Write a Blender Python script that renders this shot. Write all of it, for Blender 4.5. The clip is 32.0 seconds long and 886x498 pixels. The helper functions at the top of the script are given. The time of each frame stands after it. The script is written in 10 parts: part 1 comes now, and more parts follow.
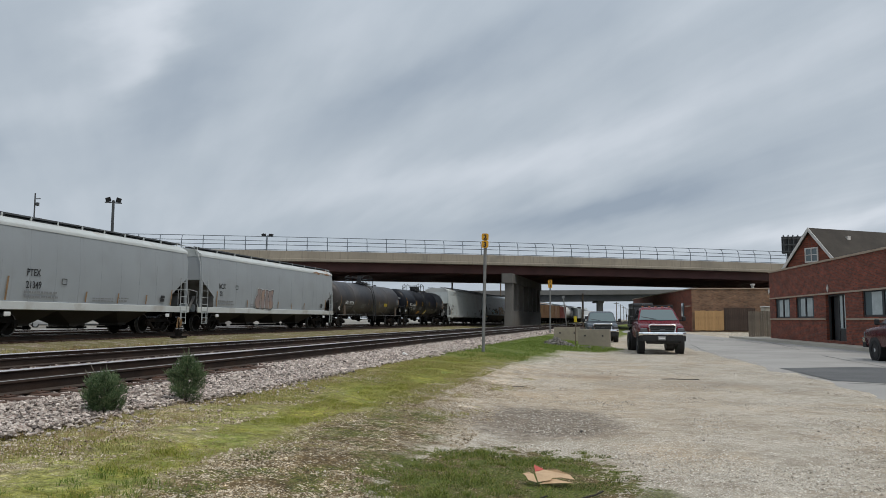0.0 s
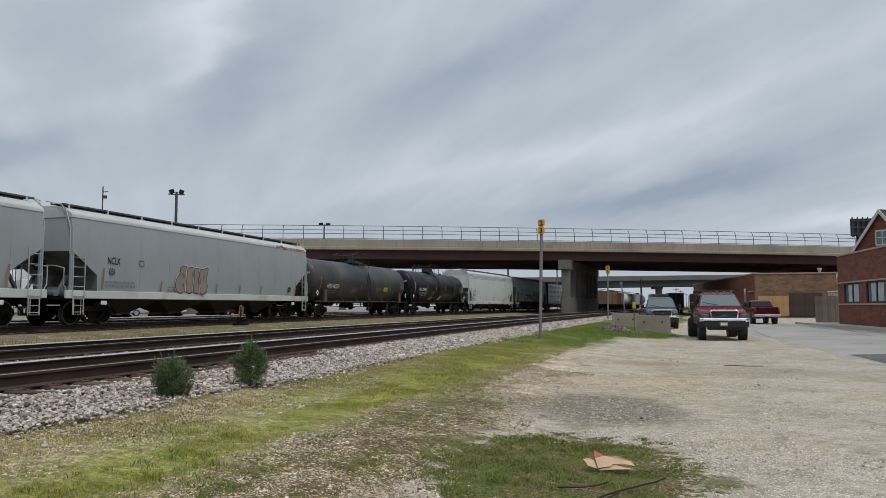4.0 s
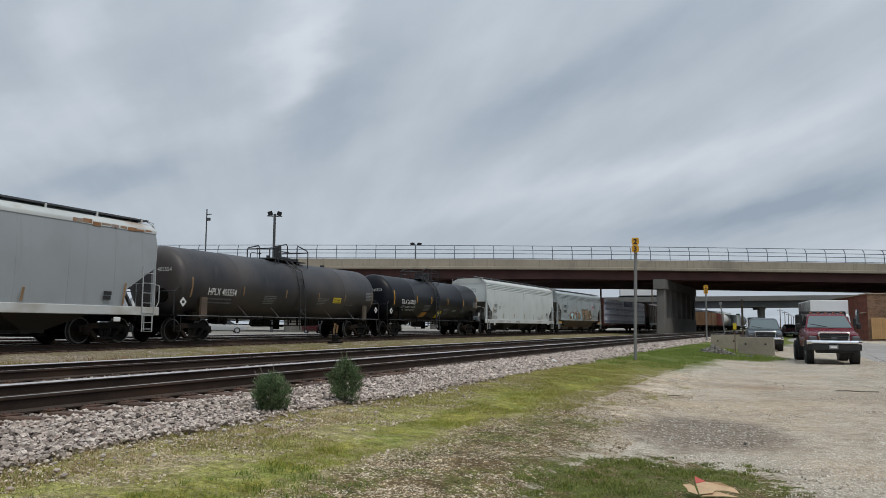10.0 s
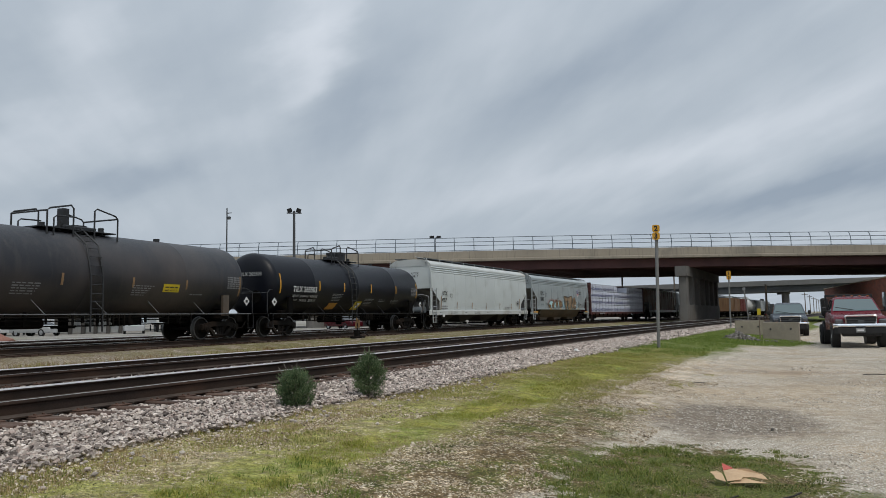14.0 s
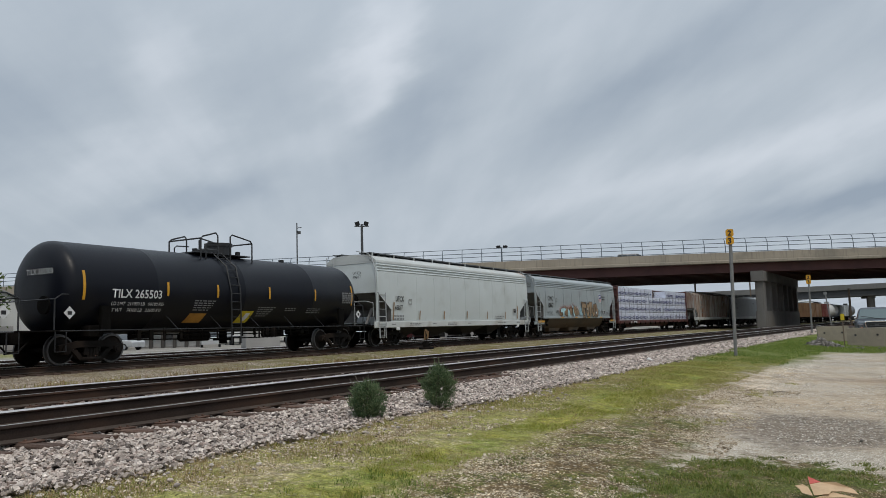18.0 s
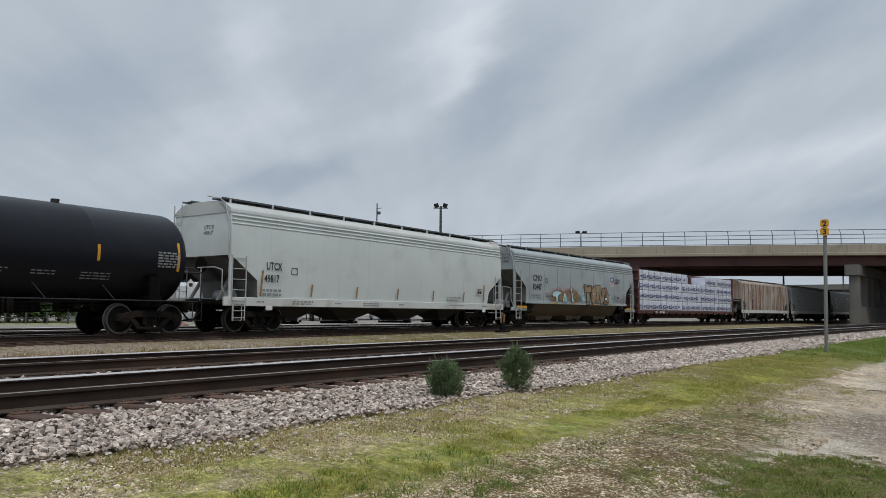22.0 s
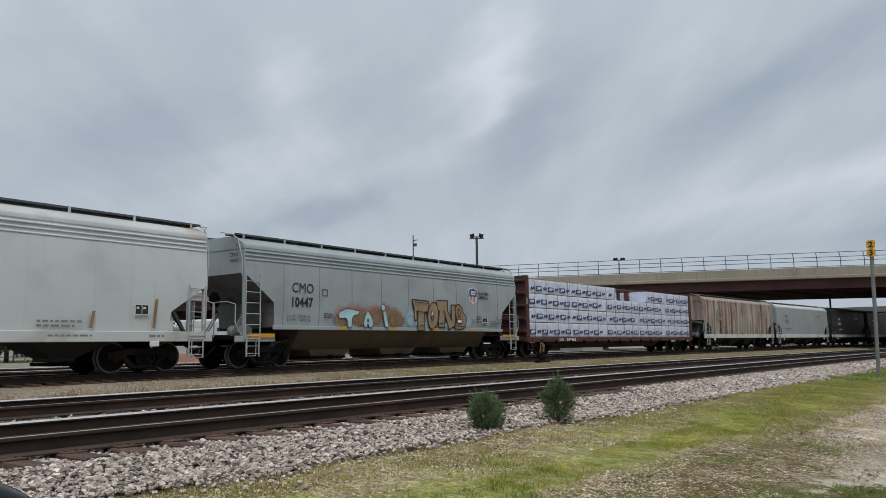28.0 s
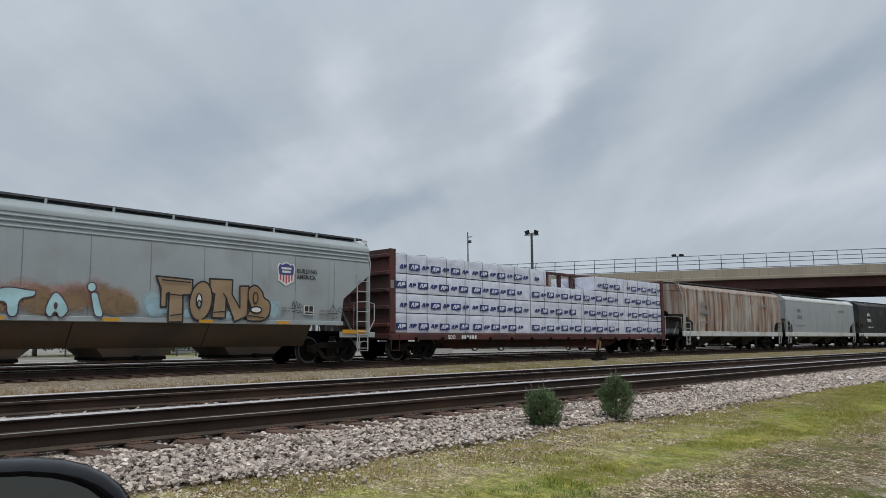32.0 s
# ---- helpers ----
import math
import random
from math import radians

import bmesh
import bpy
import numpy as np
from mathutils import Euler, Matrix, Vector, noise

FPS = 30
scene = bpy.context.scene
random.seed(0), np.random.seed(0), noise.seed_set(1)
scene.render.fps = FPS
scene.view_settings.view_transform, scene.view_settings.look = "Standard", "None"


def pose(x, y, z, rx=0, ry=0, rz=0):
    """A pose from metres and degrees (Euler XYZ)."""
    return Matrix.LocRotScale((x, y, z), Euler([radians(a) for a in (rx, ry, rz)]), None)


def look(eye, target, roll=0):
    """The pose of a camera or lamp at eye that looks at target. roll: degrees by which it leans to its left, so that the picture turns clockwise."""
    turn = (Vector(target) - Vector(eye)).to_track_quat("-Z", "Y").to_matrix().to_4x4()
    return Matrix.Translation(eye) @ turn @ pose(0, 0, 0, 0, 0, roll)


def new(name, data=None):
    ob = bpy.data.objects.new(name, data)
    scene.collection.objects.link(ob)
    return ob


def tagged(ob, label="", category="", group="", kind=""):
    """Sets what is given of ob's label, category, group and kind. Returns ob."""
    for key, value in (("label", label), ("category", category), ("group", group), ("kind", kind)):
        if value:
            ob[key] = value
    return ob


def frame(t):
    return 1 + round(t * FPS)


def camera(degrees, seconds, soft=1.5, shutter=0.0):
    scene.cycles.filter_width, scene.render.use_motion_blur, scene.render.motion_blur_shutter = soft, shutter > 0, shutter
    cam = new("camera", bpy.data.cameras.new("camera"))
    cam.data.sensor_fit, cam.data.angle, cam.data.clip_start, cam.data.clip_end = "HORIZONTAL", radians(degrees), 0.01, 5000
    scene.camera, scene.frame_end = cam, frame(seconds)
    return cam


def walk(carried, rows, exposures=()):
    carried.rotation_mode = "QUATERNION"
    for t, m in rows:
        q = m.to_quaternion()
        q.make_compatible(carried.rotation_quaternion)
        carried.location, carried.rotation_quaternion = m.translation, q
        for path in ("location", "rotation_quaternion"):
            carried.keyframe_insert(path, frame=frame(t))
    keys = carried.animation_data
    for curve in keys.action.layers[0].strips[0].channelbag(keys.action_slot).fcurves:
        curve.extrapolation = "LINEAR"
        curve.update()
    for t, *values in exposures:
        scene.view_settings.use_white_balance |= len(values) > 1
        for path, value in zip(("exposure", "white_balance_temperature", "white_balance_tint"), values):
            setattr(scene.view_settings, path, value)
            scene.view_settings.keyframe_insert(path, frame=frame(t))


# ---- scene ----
cam = camera(60.55, 32.0, soft=0.6)
PATH = [
    (0.0, pose(0.048, 0.027, 1.424, 95.24, -0.23, 10.33)),
    (0.5, pose(0.054, 0.034, 1.428, 95.14, -0.20, 10.74)),
    (1.0, pose(0.051, 0.028, 1.426, 95.05, -0.14, 11.15)),
    (1.5, pose(0.049, 0.032, 1.422, 94.94, -0.13, 11.57)),
    (2.0, pose(0.048, 0.030, 1.422, 94.85, -0.13, 11.95)),
    (2.5, pose(0.041, 0.034, 1.421, 94.77, -0.19, 12.35)),
    (3.0, pose(0.044, 0.027, 1.425, 94.66, -0.13, 12.86)),
    (3.5, pose(0.040, 0.016, 1.421, 94.48, -0.06, 13.58)),
    (5.5, pose(0.031, 0.013, 1.403, 93.76, 0.58, 17.85)),
    (6.0, pose(0.025, 0.009, 1.403, 93.80, 0.78, 18.74)),
    (6.5, pose(0.026, 0.010, 1.402, 93.96, 1.09, 19.60)),
    (7.0, pose(0.036, -0.010, 1.410, 94.23, 1.17, 20.52)),
    (7.5, pose(0.030, 0.004, 1.406, 94.56, 0.95, 21.42)),
    (8.0, pose(0.017, 0.005, 1.401, 94.87, 0.54, 22.05)),
    (8.5, pose(0.007, 0.010, 1.393, 95.08, 0.09, 22.27)),
    (9.0, pose(0.012, 0.006, 1.397, 95.25, -0.26, 22.07)),
    (9.5, pose(0.013, 0.000, 1.398, 95.49, -0.32, 21.67)),
    (10.0, pose(0.023, 0.004, 1.401, 95.72, -0.35, 21.36)),
    (10.5, pose(0.022, 0.004, 1.410, 95.90, -0.35, 21.24)),
    (11.0, pose(0.018, 0.006, 1.407, 96.02, -0.26, 21.32)),
    (11.5, pose(0.019, 0.005, 1.397, 96.07, -0.22, 21.53)),
    (12.0, pose(0.023, 0.002, 1.399, 95.99, -0.19, 21.74)),
    (12.5, pose(0.024, 0.001, 1.401, 95.80, -0.21, 21.94)),
    (13.0, pose(0.020, 0.001, 1.398, 95.53, 0.03, 22.12)),
    (13.5, pose(0.019, 0.005, 1.397, 95.25, 0.49, 22.39)),
    (15.5, pose(0.024, 0.016, 1.408, 95.34, 2.43, 25.16)),
    (16.0, pose(0.015, 0.013, 1.398, 95.56, 2.18, 26.07)),
    (16.5, pose(0.012, 0.008, 1.398, 95.72, 1.98, 26.86)),
    (17.0, pose(0.015, 0.006, 1.401, 95.84, 1.83, 27.47)),
    (17.5, pose(0.017, 0.008, 1.402, 95.95, 1.82, 27.86)),
    (18.0, pose(0.010, 0.011, 1.407, 96.07, 1.76, 28.09)),
    (18.5, pose(0.002, 0.009, 1.406, 96.14, 1.75, 28.25)),
    (19.0, pose(-0.000, 0.010, 1.403, 96.17, 1.79, 28.54)),
    (19.5, pose(-0.000, 0.010, 1.405, 96.02, 1.59, 29.12)),
    (20.0, pose(-0.011, 0.010, 1.396, 95.69, 1.16, 30.04)),
    (20.5, pose(-0.029, 0.001, 1.381, 95.34, 0.58, 31.13)),
    (21.0, pose(-0.040, -0.007, 1.379, 94.99, -0.04, 32.24)),
    (21.5, pose(-0.042, -0.013, 1.373, 94.86, -0.39, 33.16)),
    (22.0, pose(-0.038, -0.010, 1.379, 94.86, -0.38, 33.76)),
    (22.5, pose(-0.043, -0.016, 1.379, 94.96, -0.14, 34.09)),
    (23.0, pose(-0.036, -0.011, 1.383, 95.05, 0.20, 34.22)),
    (23.5, pose(-0.031, -0.009, 1.387, 95.15, 0.50, 34.22)),
    (24.0, pose(-0.034, -0.005, 1.390, 95.25, 0.61, 34.22)),
    (24.5, pose(-0.034, -0.008, 1.389, 95.37, 0.54, 34.35)),
    (26.5, pose(-0.038, -0.021, 1.391, 96.23, 0.08, 35.65)),
    (27.0, pose(-0.042, -0.019, 1.392, 96.55, 0.31, 35.99)),
    (27.5, pose(-0.037, -0.021, 1.396, 96.86, 0.54, 36.30)),
    (28.0, pose(-0.037, -0.029, 1.398, 97.18, 0.73, 36.64)),
    (28.5, pose(-0.027, -0.025, 1.399, 97.43, 0.88, 37.20)),
    (29.0, pose(-0.037, -0.018, 1.392, 97.60, 0.96, 37.99)),
    (29.5, pose(-0.048, -0.016, 1.394, 97.72, 0.94, 39.01)),
    (30.0, pose(-0.040, -0.034, 1.401, 97.75, 0.87, 40.08)),
    (30.5, pose(-0.044, -0.046, 1.393, 97.68, 0.71, 40.83)),
    (31.0, pose(-0.051, -0.034, 1.391, 97.46, 0.50, 41.13)),
    (31.5, pose(-0.048, -0.027, 1.389, 97.20, 0.36, 41.09)),
    (32.0, pose(-0.047, -0.035, 1.391, 96.98, 0.39, 40.75)),
]
walk(cam, PATH)

# ---------------------------------------------------------------- world and light
world = bpy.data.worlds.new("sky")
scene.world = world
world.use_nodes = True
wn, wl = world.node_tree.nodes, world.node_tree.links
wn.clear()
SUN_EL, SUN_AZ = 58.0, 130.0


def wnode(kind, **kw):
    n = wn.new(kind)
    for k, v in kw.items():
        n.inputs[k].default_value = v
    return n


sky = wn.new("ShaderNodeTexSky")
sky.sky_type = "NISHITA"
sky.sun_disc = False
sky.sun_elevation, sky.sun_rotation = radians(SUN_EL), radians(SUN_AZ)
sky.air_density, sky.dust_density = 1.4, 3.0
wco = wn.new("ShaderNodeTexCoord")
# an overcast layer with soft slanting streaks, by azimuth and elevation
wsep = wn.new("ShaderNodeSeparateXYZ")
wl.new(wco.outputs["Generated"], wsep.inputs[0])
def wmath(kind, a, b=None):
    n = wn.new("ShaderNodeMath")
    n.operation = kind
    wl.new(a, n.inputs[0])
    if b is not None:
        wl.new(b, n.inputs[1])
    return n.outputs[0]


DEG = wn.new("ShaderNodeVectorMath")
DEG.operation = "SCALE"
DEG.inputs["Scale"].default_value = 57.2958
wcmb = wn.new("ShaderNodeCombineXYZ")
wl.new(wmath("ARCTAN2", wsep.outputs["X"], wsep.outputs["Y"]), wcmb.inputs[0])
wl.new(wmath("ARCSINE", wsep.outputs["Z"]), wcmb.inputs[1])
wl.new(wcmb.outputs[0], DEG.inputs[0])


def wmapped(vec, at, turn, size):
    m = wn.new("ShaderNodeMapping")
    m.vector_type = "TEXTURE"
    m.inputs["Location"].default_value = (at[0], at[1], 0)
    m.inputs["Rotation"].default_value = (0, 0, radians(turn))
    m.inputs["Scale"].default_value = (size[0], size[1], 1.0)
    wl.new(vec, m.inputs[0])
    return m.outputs[0]


def wnoise(vec, detail, rough, out="Fac"):
    n = wnode("ShaderNodeTexNoise", Scale=1.0, Detail=detail, Roughness=rough)
    wl.new(vec, n.inputs["Vector"])
    return n.outputs[out]


def wadd(a, b, k):
    """a + k * b"""
    n = wn.new("ShaderNodeMath")
    n.operation = "MULTIPLY_ADD"
    wl.new(b, n.inputs[0])
    n.inputs[1].default_value = k
    wl.new(a, n.inputs[2])
    return n.outputs[0]


# the layer of cloud lies flat overhead: its streaks run to one point on the horizon
plane = wn.new("ShaderNodeVectorMath")
plane.operation = "DIVIDE"
wl.new(wco.outputs["Generated"], plane.inputs[0])
pden = wn.new("ShaderNodeMath")
pden.operation = "ADD"
pden.inputs[1].default_value = 0.10
wl.new(wmath("ABSOLUTE", wsep.outputs["Z"]), pden.inputs[0])
pvec = wn.new("ShaderNodeCombineXYZ")
for k_ in range(3):
    wl.new(pden.outputs[0], pvec.inputs[k_])
wl.new(pvec.outputs[0], plane.inputs[1])
streaks = wnoise(wmapped(plane.outputs[0], (3.0, 1.0), 128, (3.4, 0.75)), 5.0, 0.45)
fibres = wnoise(wmapped(plane.outputs[0], (7.0, 4.0), 124, (1.5, 0.22)), 4.0, 0.5)
puffs = wnoise(wmapped(DEG.outputs[0], (5.0, 2.0), 30, (9.0, 5.0)), 5.0, 0.5)
# soft ragged edges: bend the directions a little
bend = wn.new("ShaderNodeVectorMath")
bend.operation = "MULTIPLY_ADD"
wl.new(wnoise(wmapped(DEG.outputs[0], (1.0, 9.0), 20, (8.0, 3.5)), 4.0, 0.5, "Color"), bend.inputs[0])
bend.inputs[1].default_value = (7.0, 3.4, 0.0)
bend2 = wn.new("ShaderNodeVectorMath")
bend2.operation = "ADD"
bend2.inputs[1].default_value = (-3.5, -1.7, 0.0)
wl.new(DEG.outputs[0], bend.inputs[2])
wl.new(bend.outputs[0], bend2.inputs[0])
# the larger cloud bars: azimuth, elevation, slope, length, width (degrees) and how bright or dark
BARS = [
    (-32.3, 20.2, 62, 5.6, 2.4, 1.05), (-45.5, 14.1, 40, 3.5, 2.7, 0.50), (-10.5, 10.6, 10, 14.1, 1.4, 0.55), (1.8, 12.9, 19, 12.2, 1.4, 0.50),
    (3.8, 8.3, 11, 10.8, 1.3, -1.00), (-4.1, 7.4, 6, 12.2, 0.9, -0.40), (-30.1, 15.5, 45, 6.6, 2.2, -0.70), (-14.5, 16.6, 24, 10.8, 1.8, -0.55),
    (-4.8, 20.3, 25, 10.8, 2.4, -0.45), (-41.3, 16.9, 50, 5.2, 2.4, -0.40), (-45.9, 9.6, 14, 7.1, 1.3, -0.50), (17.9, 6.6, 8, 10.3, 0.7, 1.00),
    (-49.0, 19.6, 60, 3.8, 2.7, 0.60), (-51.5, 12.3, 25, 7.5, 1.9, 0.50), (-58.2, 15.4, 10, 8.0, 3.2, -0.65), (-44.7, 10.3, 18, 6.1, 1.0, -0.50),
]
cover = wadd(wadd(wmath("SUBTRACT", streaks, puffs), puffs, 2.0), fibres, 0.9)
base = wn.new("ShaderNodeMath")
base.operation = "SUBTRACT"
base.inputs[1].default_value = 1.45
wl.new(cover, base.inputs[0])
cover = base.outputs[0]
for az_, el_, tilt_, ln_, wd_, amt_ in BARS:
    v_ = wmapped(bend2.outputs[0], (az_, el_), tilt_, (ln_, wd_))
    dot = wn.new("ShaderNodeVectorMath")
    dot.operation = "DOT_PRODUCT"
    wl.new(v_, dot.inputs[0])
    wl.new(v_, dot.inputs[1])
    neg = wn.new("ShaderNodeMath")
    neg.operation = "MULTIPLY"
    neg.inputs[1].default_value = -1.0
    wl.new(dot.outputs["Value"], neg.inputs[0])
    cover = wadd(cover, wmath("EXPONENT", neg.outputs[0]), amt_)
cmap = wn.new("ShaderNodeMapRange")
cmap.inputs["From Min"].default_value, cmap.inputs["From Max"].default_value = -1.25, 1.25
wl.new(cover, cmap.inputs[0])
cr = wn.new("ShaderNodeValToRGB")
cr.color_ramp.elements[0].position, cr.color_ramp.elements[0].color = 0.0, (0.315, 0.380, 0.465, 1)
cr.color_ramp.elements[1].position, cr.color_ramp.elements[1].color = 1.0, (0.71, 0.76, 0.83, 1)
cr.color_ramp.elements.new(0.5).color = (0.475, 0.538, 0.608, 1)
wl.new(cmap.outputs[0], cr.inputs[0])
bg_sky, bg_cloud = wn.new("ShaderNodeBackground"), wn.new("ShaderNodeBackground")
wl.new(sky.outputs[0], bg_sky.inputs[0])
bg_sky.inputs[1].default_value = 0.05
# an overcast sky brightens evenly from the horizon to the zenith
zen = wn.new("ShaderNodeMapRange")
zen.interpolation_type = "SMOOTHSTEP"
for k_, v_ in zip(("From Min", "From Max", "To Min", "To Max"), (0.3, 1.0, 1.0, 1.9)):
    zen.inputs[k_].default_value = v_
wl.new(wsep.outputs["Z"], zen.inputs[0])
zmul = wn.new("ShaderNodeVectorMath")
zmul.operation = "SCALE"
low = wn.new("ShaderNodeMapRange")
low.interpolation_type = "SMOOTHSTEP"
for k_, v_ in zip(("From Min", "From Max", "To Min", "To Max"), (0.02, 0.17, 0.3, 0.0)):
    low.inputs[k_].default_value = v_
wl.new(wsep.outputs["Z"], low.inputs[0])
lowmix = wn.new("ShaderNodeMix")
lowmix.data_type = "RGBA"
wl.new(low.outputs[0], lowmix.inputs[0])
wl.new(cr.outputs[0], lowmix.inputs[6])
lowmix.inputs[7].default_value = (0.455, 0.52, 0.592, 1)
wl.new(lowmix.outputs[2], zmul.inputs[0])
wl.new(zen.outputs[0], zmul.inputs["Scale"])
wl.new(zmul.outputs[0], bg_cloud.inputs[0])
bg_cloud.inputs[1].default_value = 1.0
wmix = wn.new("ShaderNodeMixShader")
wmix.inputs[0].default_value = 0.94
wl.new(bg_sky.outputs[0], wmix.inputs[1])
wl.new(bg_cloud.outputs[0], wmix.inputs[2])
wout = wn.new("ShaderNodeOutputWorld")
wl.new(wmix.outputs[0], wout.inputs[0])

sun = new("sun", bpy.data.lights.new("sun", "SUN"))
sun.data.energy, sun.data.angle, sun.data.color = 1.5, radians(12), (1.0, 0.93, 0.82)
sun.matrix_world = look((0, 0, 60), (60 * math.cos(radians(SUN_EL)) * -math.sin(radians(SUN_AZ)), 60 * math.cos(radians(SUN_EL)) * -math.cos(radians(SUN_AZ)), 60 - 60 * math.sin(radians(SUN_EL))))
scene.view_settings.exposure = 0.0


# ---------------------------------------------------------------- materials
def mat(name, col, rough=0.75, metal=0.0, var=0.25, scale=1.5, fine=40.0, bump=0.1, dirt=None, dirt_amt=0.5, dirt_scale=0.8,
        streak=None, streak_amt=0.5, rand=0.0, spec=0.4, island=0.0):
    m = bpy.data.materials.new(name)
    m.use_nodes = True
    nt = m.node_tree
    N, L = nt.nodes, nt.links
    b = N["Principled BSDF"]
    b.inputs["Roughness"].default_value = rough
    b.inputs["Metallic"].default_value = metal
    b.inputs["Specular IOR Level"].default_value = spec
    co = N.new("ShaderNodeTexCoord")

    def nz(sc, det=4.0, vec=None):
        n = N.new("ShaderNodeTexNoise")
        n.inputs["Scale"].default_value, n.inputs["Detail"].default_value = sc, det
        L.new(vec if vec else co.outputs["Object"], n.inputs["Vector"])
        return n.outputs["Fac"]

    def mixc(fac, a, bb, mode="MIX"):
        n = N.new("ShaderNodeMix")
        n.data_type, n.blend_type = "RGBA", mode
        for s, v in ((n.inputs[0], fac), (n.inputs[6], a), (n.inputs[7], bb)):
            if isinstance(v, (int, float)):
                s.default_value = v
            elif isinstance(v, tuple):
                s.default_value = (*v, 1)
            else:
                L.new(v, s)
        return n.outputs[2]

    def rng(v, a, bb, lo=0.0, hi=1.0):
        n = N.new("ShaderNodeMapRange")
        for k, q in zip(("From Min", "From Max", "To Min", "To Max"), (a, bb, lo, hi)):
            n.inputs[k].default_value = q
        L.new(v, n.inputs[0])
        return n.outputs[0]

    big, small = nz(scale), nz(fine, 6.0)
    lo, hi = tuple(c * (1 - var) for c in col), tuple(min(1, c * (1 + var)) for c in col)
    c = mixc(rng(big, 0.3, 0.7), lo, hi)
    c = mixc(rng(small, 0.3, 0.7, 0.0, min(0.8, var * 1.6)), c, tuple(q * 0.6 for q in col))
    if dirt:
        d = nz(dirt_scale, 8.0)
        c = mixc(rng(d, 0.62 - dirt_amt * 0.3, 0.78 - dirt_amt * 0.2), c, dirt)
    if streak:
        mp = N.new("ShaderNodeMapping")
        mp.inputs["Scale"].default_value = (3.0, 3.0, 0.16)
        L.new(co.outputs["Object"], mp.inputs[0])
        d = nz(1.6, 7.0, mp.outputs[0])
        c = mixc(rng(d, 0.66 - streak_amt * 0.25, 0.9 - streak_amt * 0.2), c, streak)
    if rand or island:
        if rand:
            src = N.new("ShaderNodeObjectInfo").outputs["Random"]
        else:
            src = N.new("ShaderNodeNewGeometry").outputs["Random Per Island"]
        h = N.new("ShaderNodeHueSaturation")
        L.new(rng(src, 0, 1, 1 - (rand or island), 1 + (rand or island)), h.inputs["Value"])
        L.new(c, h.inputs["Color"])
        c = h.outputs[0]
    L.new(c, b.inputs["Base Color"])
    L.new(rng(small, 0.3, 0.7, max(0.03, rough - 0.1), min(1, rough + 0.1)), b.inputs["Roughness"])
    if bump:
        bp = N.new("ShaderNodeBump")
        bp.inputs["Strength"].default_value, bp.inputs["Distance"].default_value = bump, 0.02
        L.new(small, bp.inputs["Height"])
        L.new(bp.outputs[0], b.inputs["Normal"])
    return m


def spray_mat(name, col, solid):
    """A cloud of spray paint that thins out from the middle of its patch."""
    m = mat(name, col, 0.7, 0.0, 0.2, 1.6, 30, 0.0)
    N, L = m.node_tree.nodes, m.node_tree.links
    co, nz_, sep = N.new("ShaderNodeTexCoord"), N.new("ShaderNodeTexNoise"), N.new("ShaderNodeSeparateXYZ")
    nz_.inputs["Scale"].default_value, nz_.inputs["Detail"].default_value = 3.0, 6.0
    L.new(co.outputs["Object"], nz_.inputs["Vector"])
    L.new(co.outputs["Generated"], sep.inputs[0])

    def op(kind, *vals):
        n = N.new("ShaderNodeMath")
        n.operation = kind
        for q, v in zip(n.inputs, vals):
            if isinstance(v, (int, float)):
                q.default_value = v
            else:
                L.new(v, q)
        return n.outputs[0]

    dy, dz = op("SUBTRACT", sep.outputs["Y"], 0.5), op("SUBTRACT", sep.outputs["Z"], 0.5)
    r = op("SQRT", op("ADD", op("MULTIPLY", dy, dy), op("MULTIPLY", dz, dz)))
    rg_ = N.new("ShaderNodeMapRange")
    rg_.interpolation_type = "SMOOTHSTEP"
    for k, q in zip(("From Min", "From Max", "To Min", "To Max"), (0.52, 0.22, 0.0, solid)):
        rg_.inputs[k].default_value = q
    L.new(op("MULTIPLY_ADD", op("SUBTRACT", nz_.outputs["Fac"], 0.5), 0.35, r), rg_.inputs[0])
    L.new(rg_.outputs[0], N["Principled BSDF"].inputs["Alpha"])
    return m


def glass_mat(name, col, rough=0.06):
    m = bpy.data.materials.new(name)
    m.use_nodes = True
    b = m.node_tree.nodes["Principled BSDF"]
    b.inputs["Base Color"].default_value = (*col, 1)
    b.inputs["Roughness"].default_value = rough
    b.inputs["Specular IOR Level"].default_value = 0.5
    return m


M = {}
M["hopper_gray"] = mat("hopper_gray", (0.295, 0.318, 0.335), 0.55, 0.0, 0.05, 0.5, 30, 0.03, dirt=(0.27, 0.29, 0.30), dirt_amt=0.35, streak=(0.25, 0.262, 0.265), streak_amt=0.25)
M["hopper_white"] = mat("hopper_white", (0.52, 0.56, 0.56), 0.5, 0.0, 0.05, 0.5, 30, 0.03, dirt=(0.44, 0.47, 0.46), dirt_amt=0.3, streak=(0.47, 0.49, 0.475), streak_amt=0.2)
M["hopper_aged"] = mat("hopper_aged", (0.30, 0.338, 0.352), 0.5, 0.0, 0.06, 0.5, 30, 0.03, dirt=(0.25, 0.27, 0.275), dirt_amt=0.35, streak=(0.235, 0.245, 0.24), streak_amt=0.2)
M["hopper_dark"] = mat("hopper_dark", (0.035, 0.037, 0.04), 0.5, 0.0, 0.3, 0.6, 30, 0.05, dirt=(0.08, 0.075, 0.07), dirt_amt=0.4)
M["hopper_rust"] = mat("hopper_rust", (0.38, 0.355, 0.325), 0.7, 0.0, 0.15, 0.5, 30, 0.05, dirt=(0.30, 0.22, 0.17), dirt_amt=0.4, streak=(0.165, 0.075, 0.04), streak_amt=1.1)
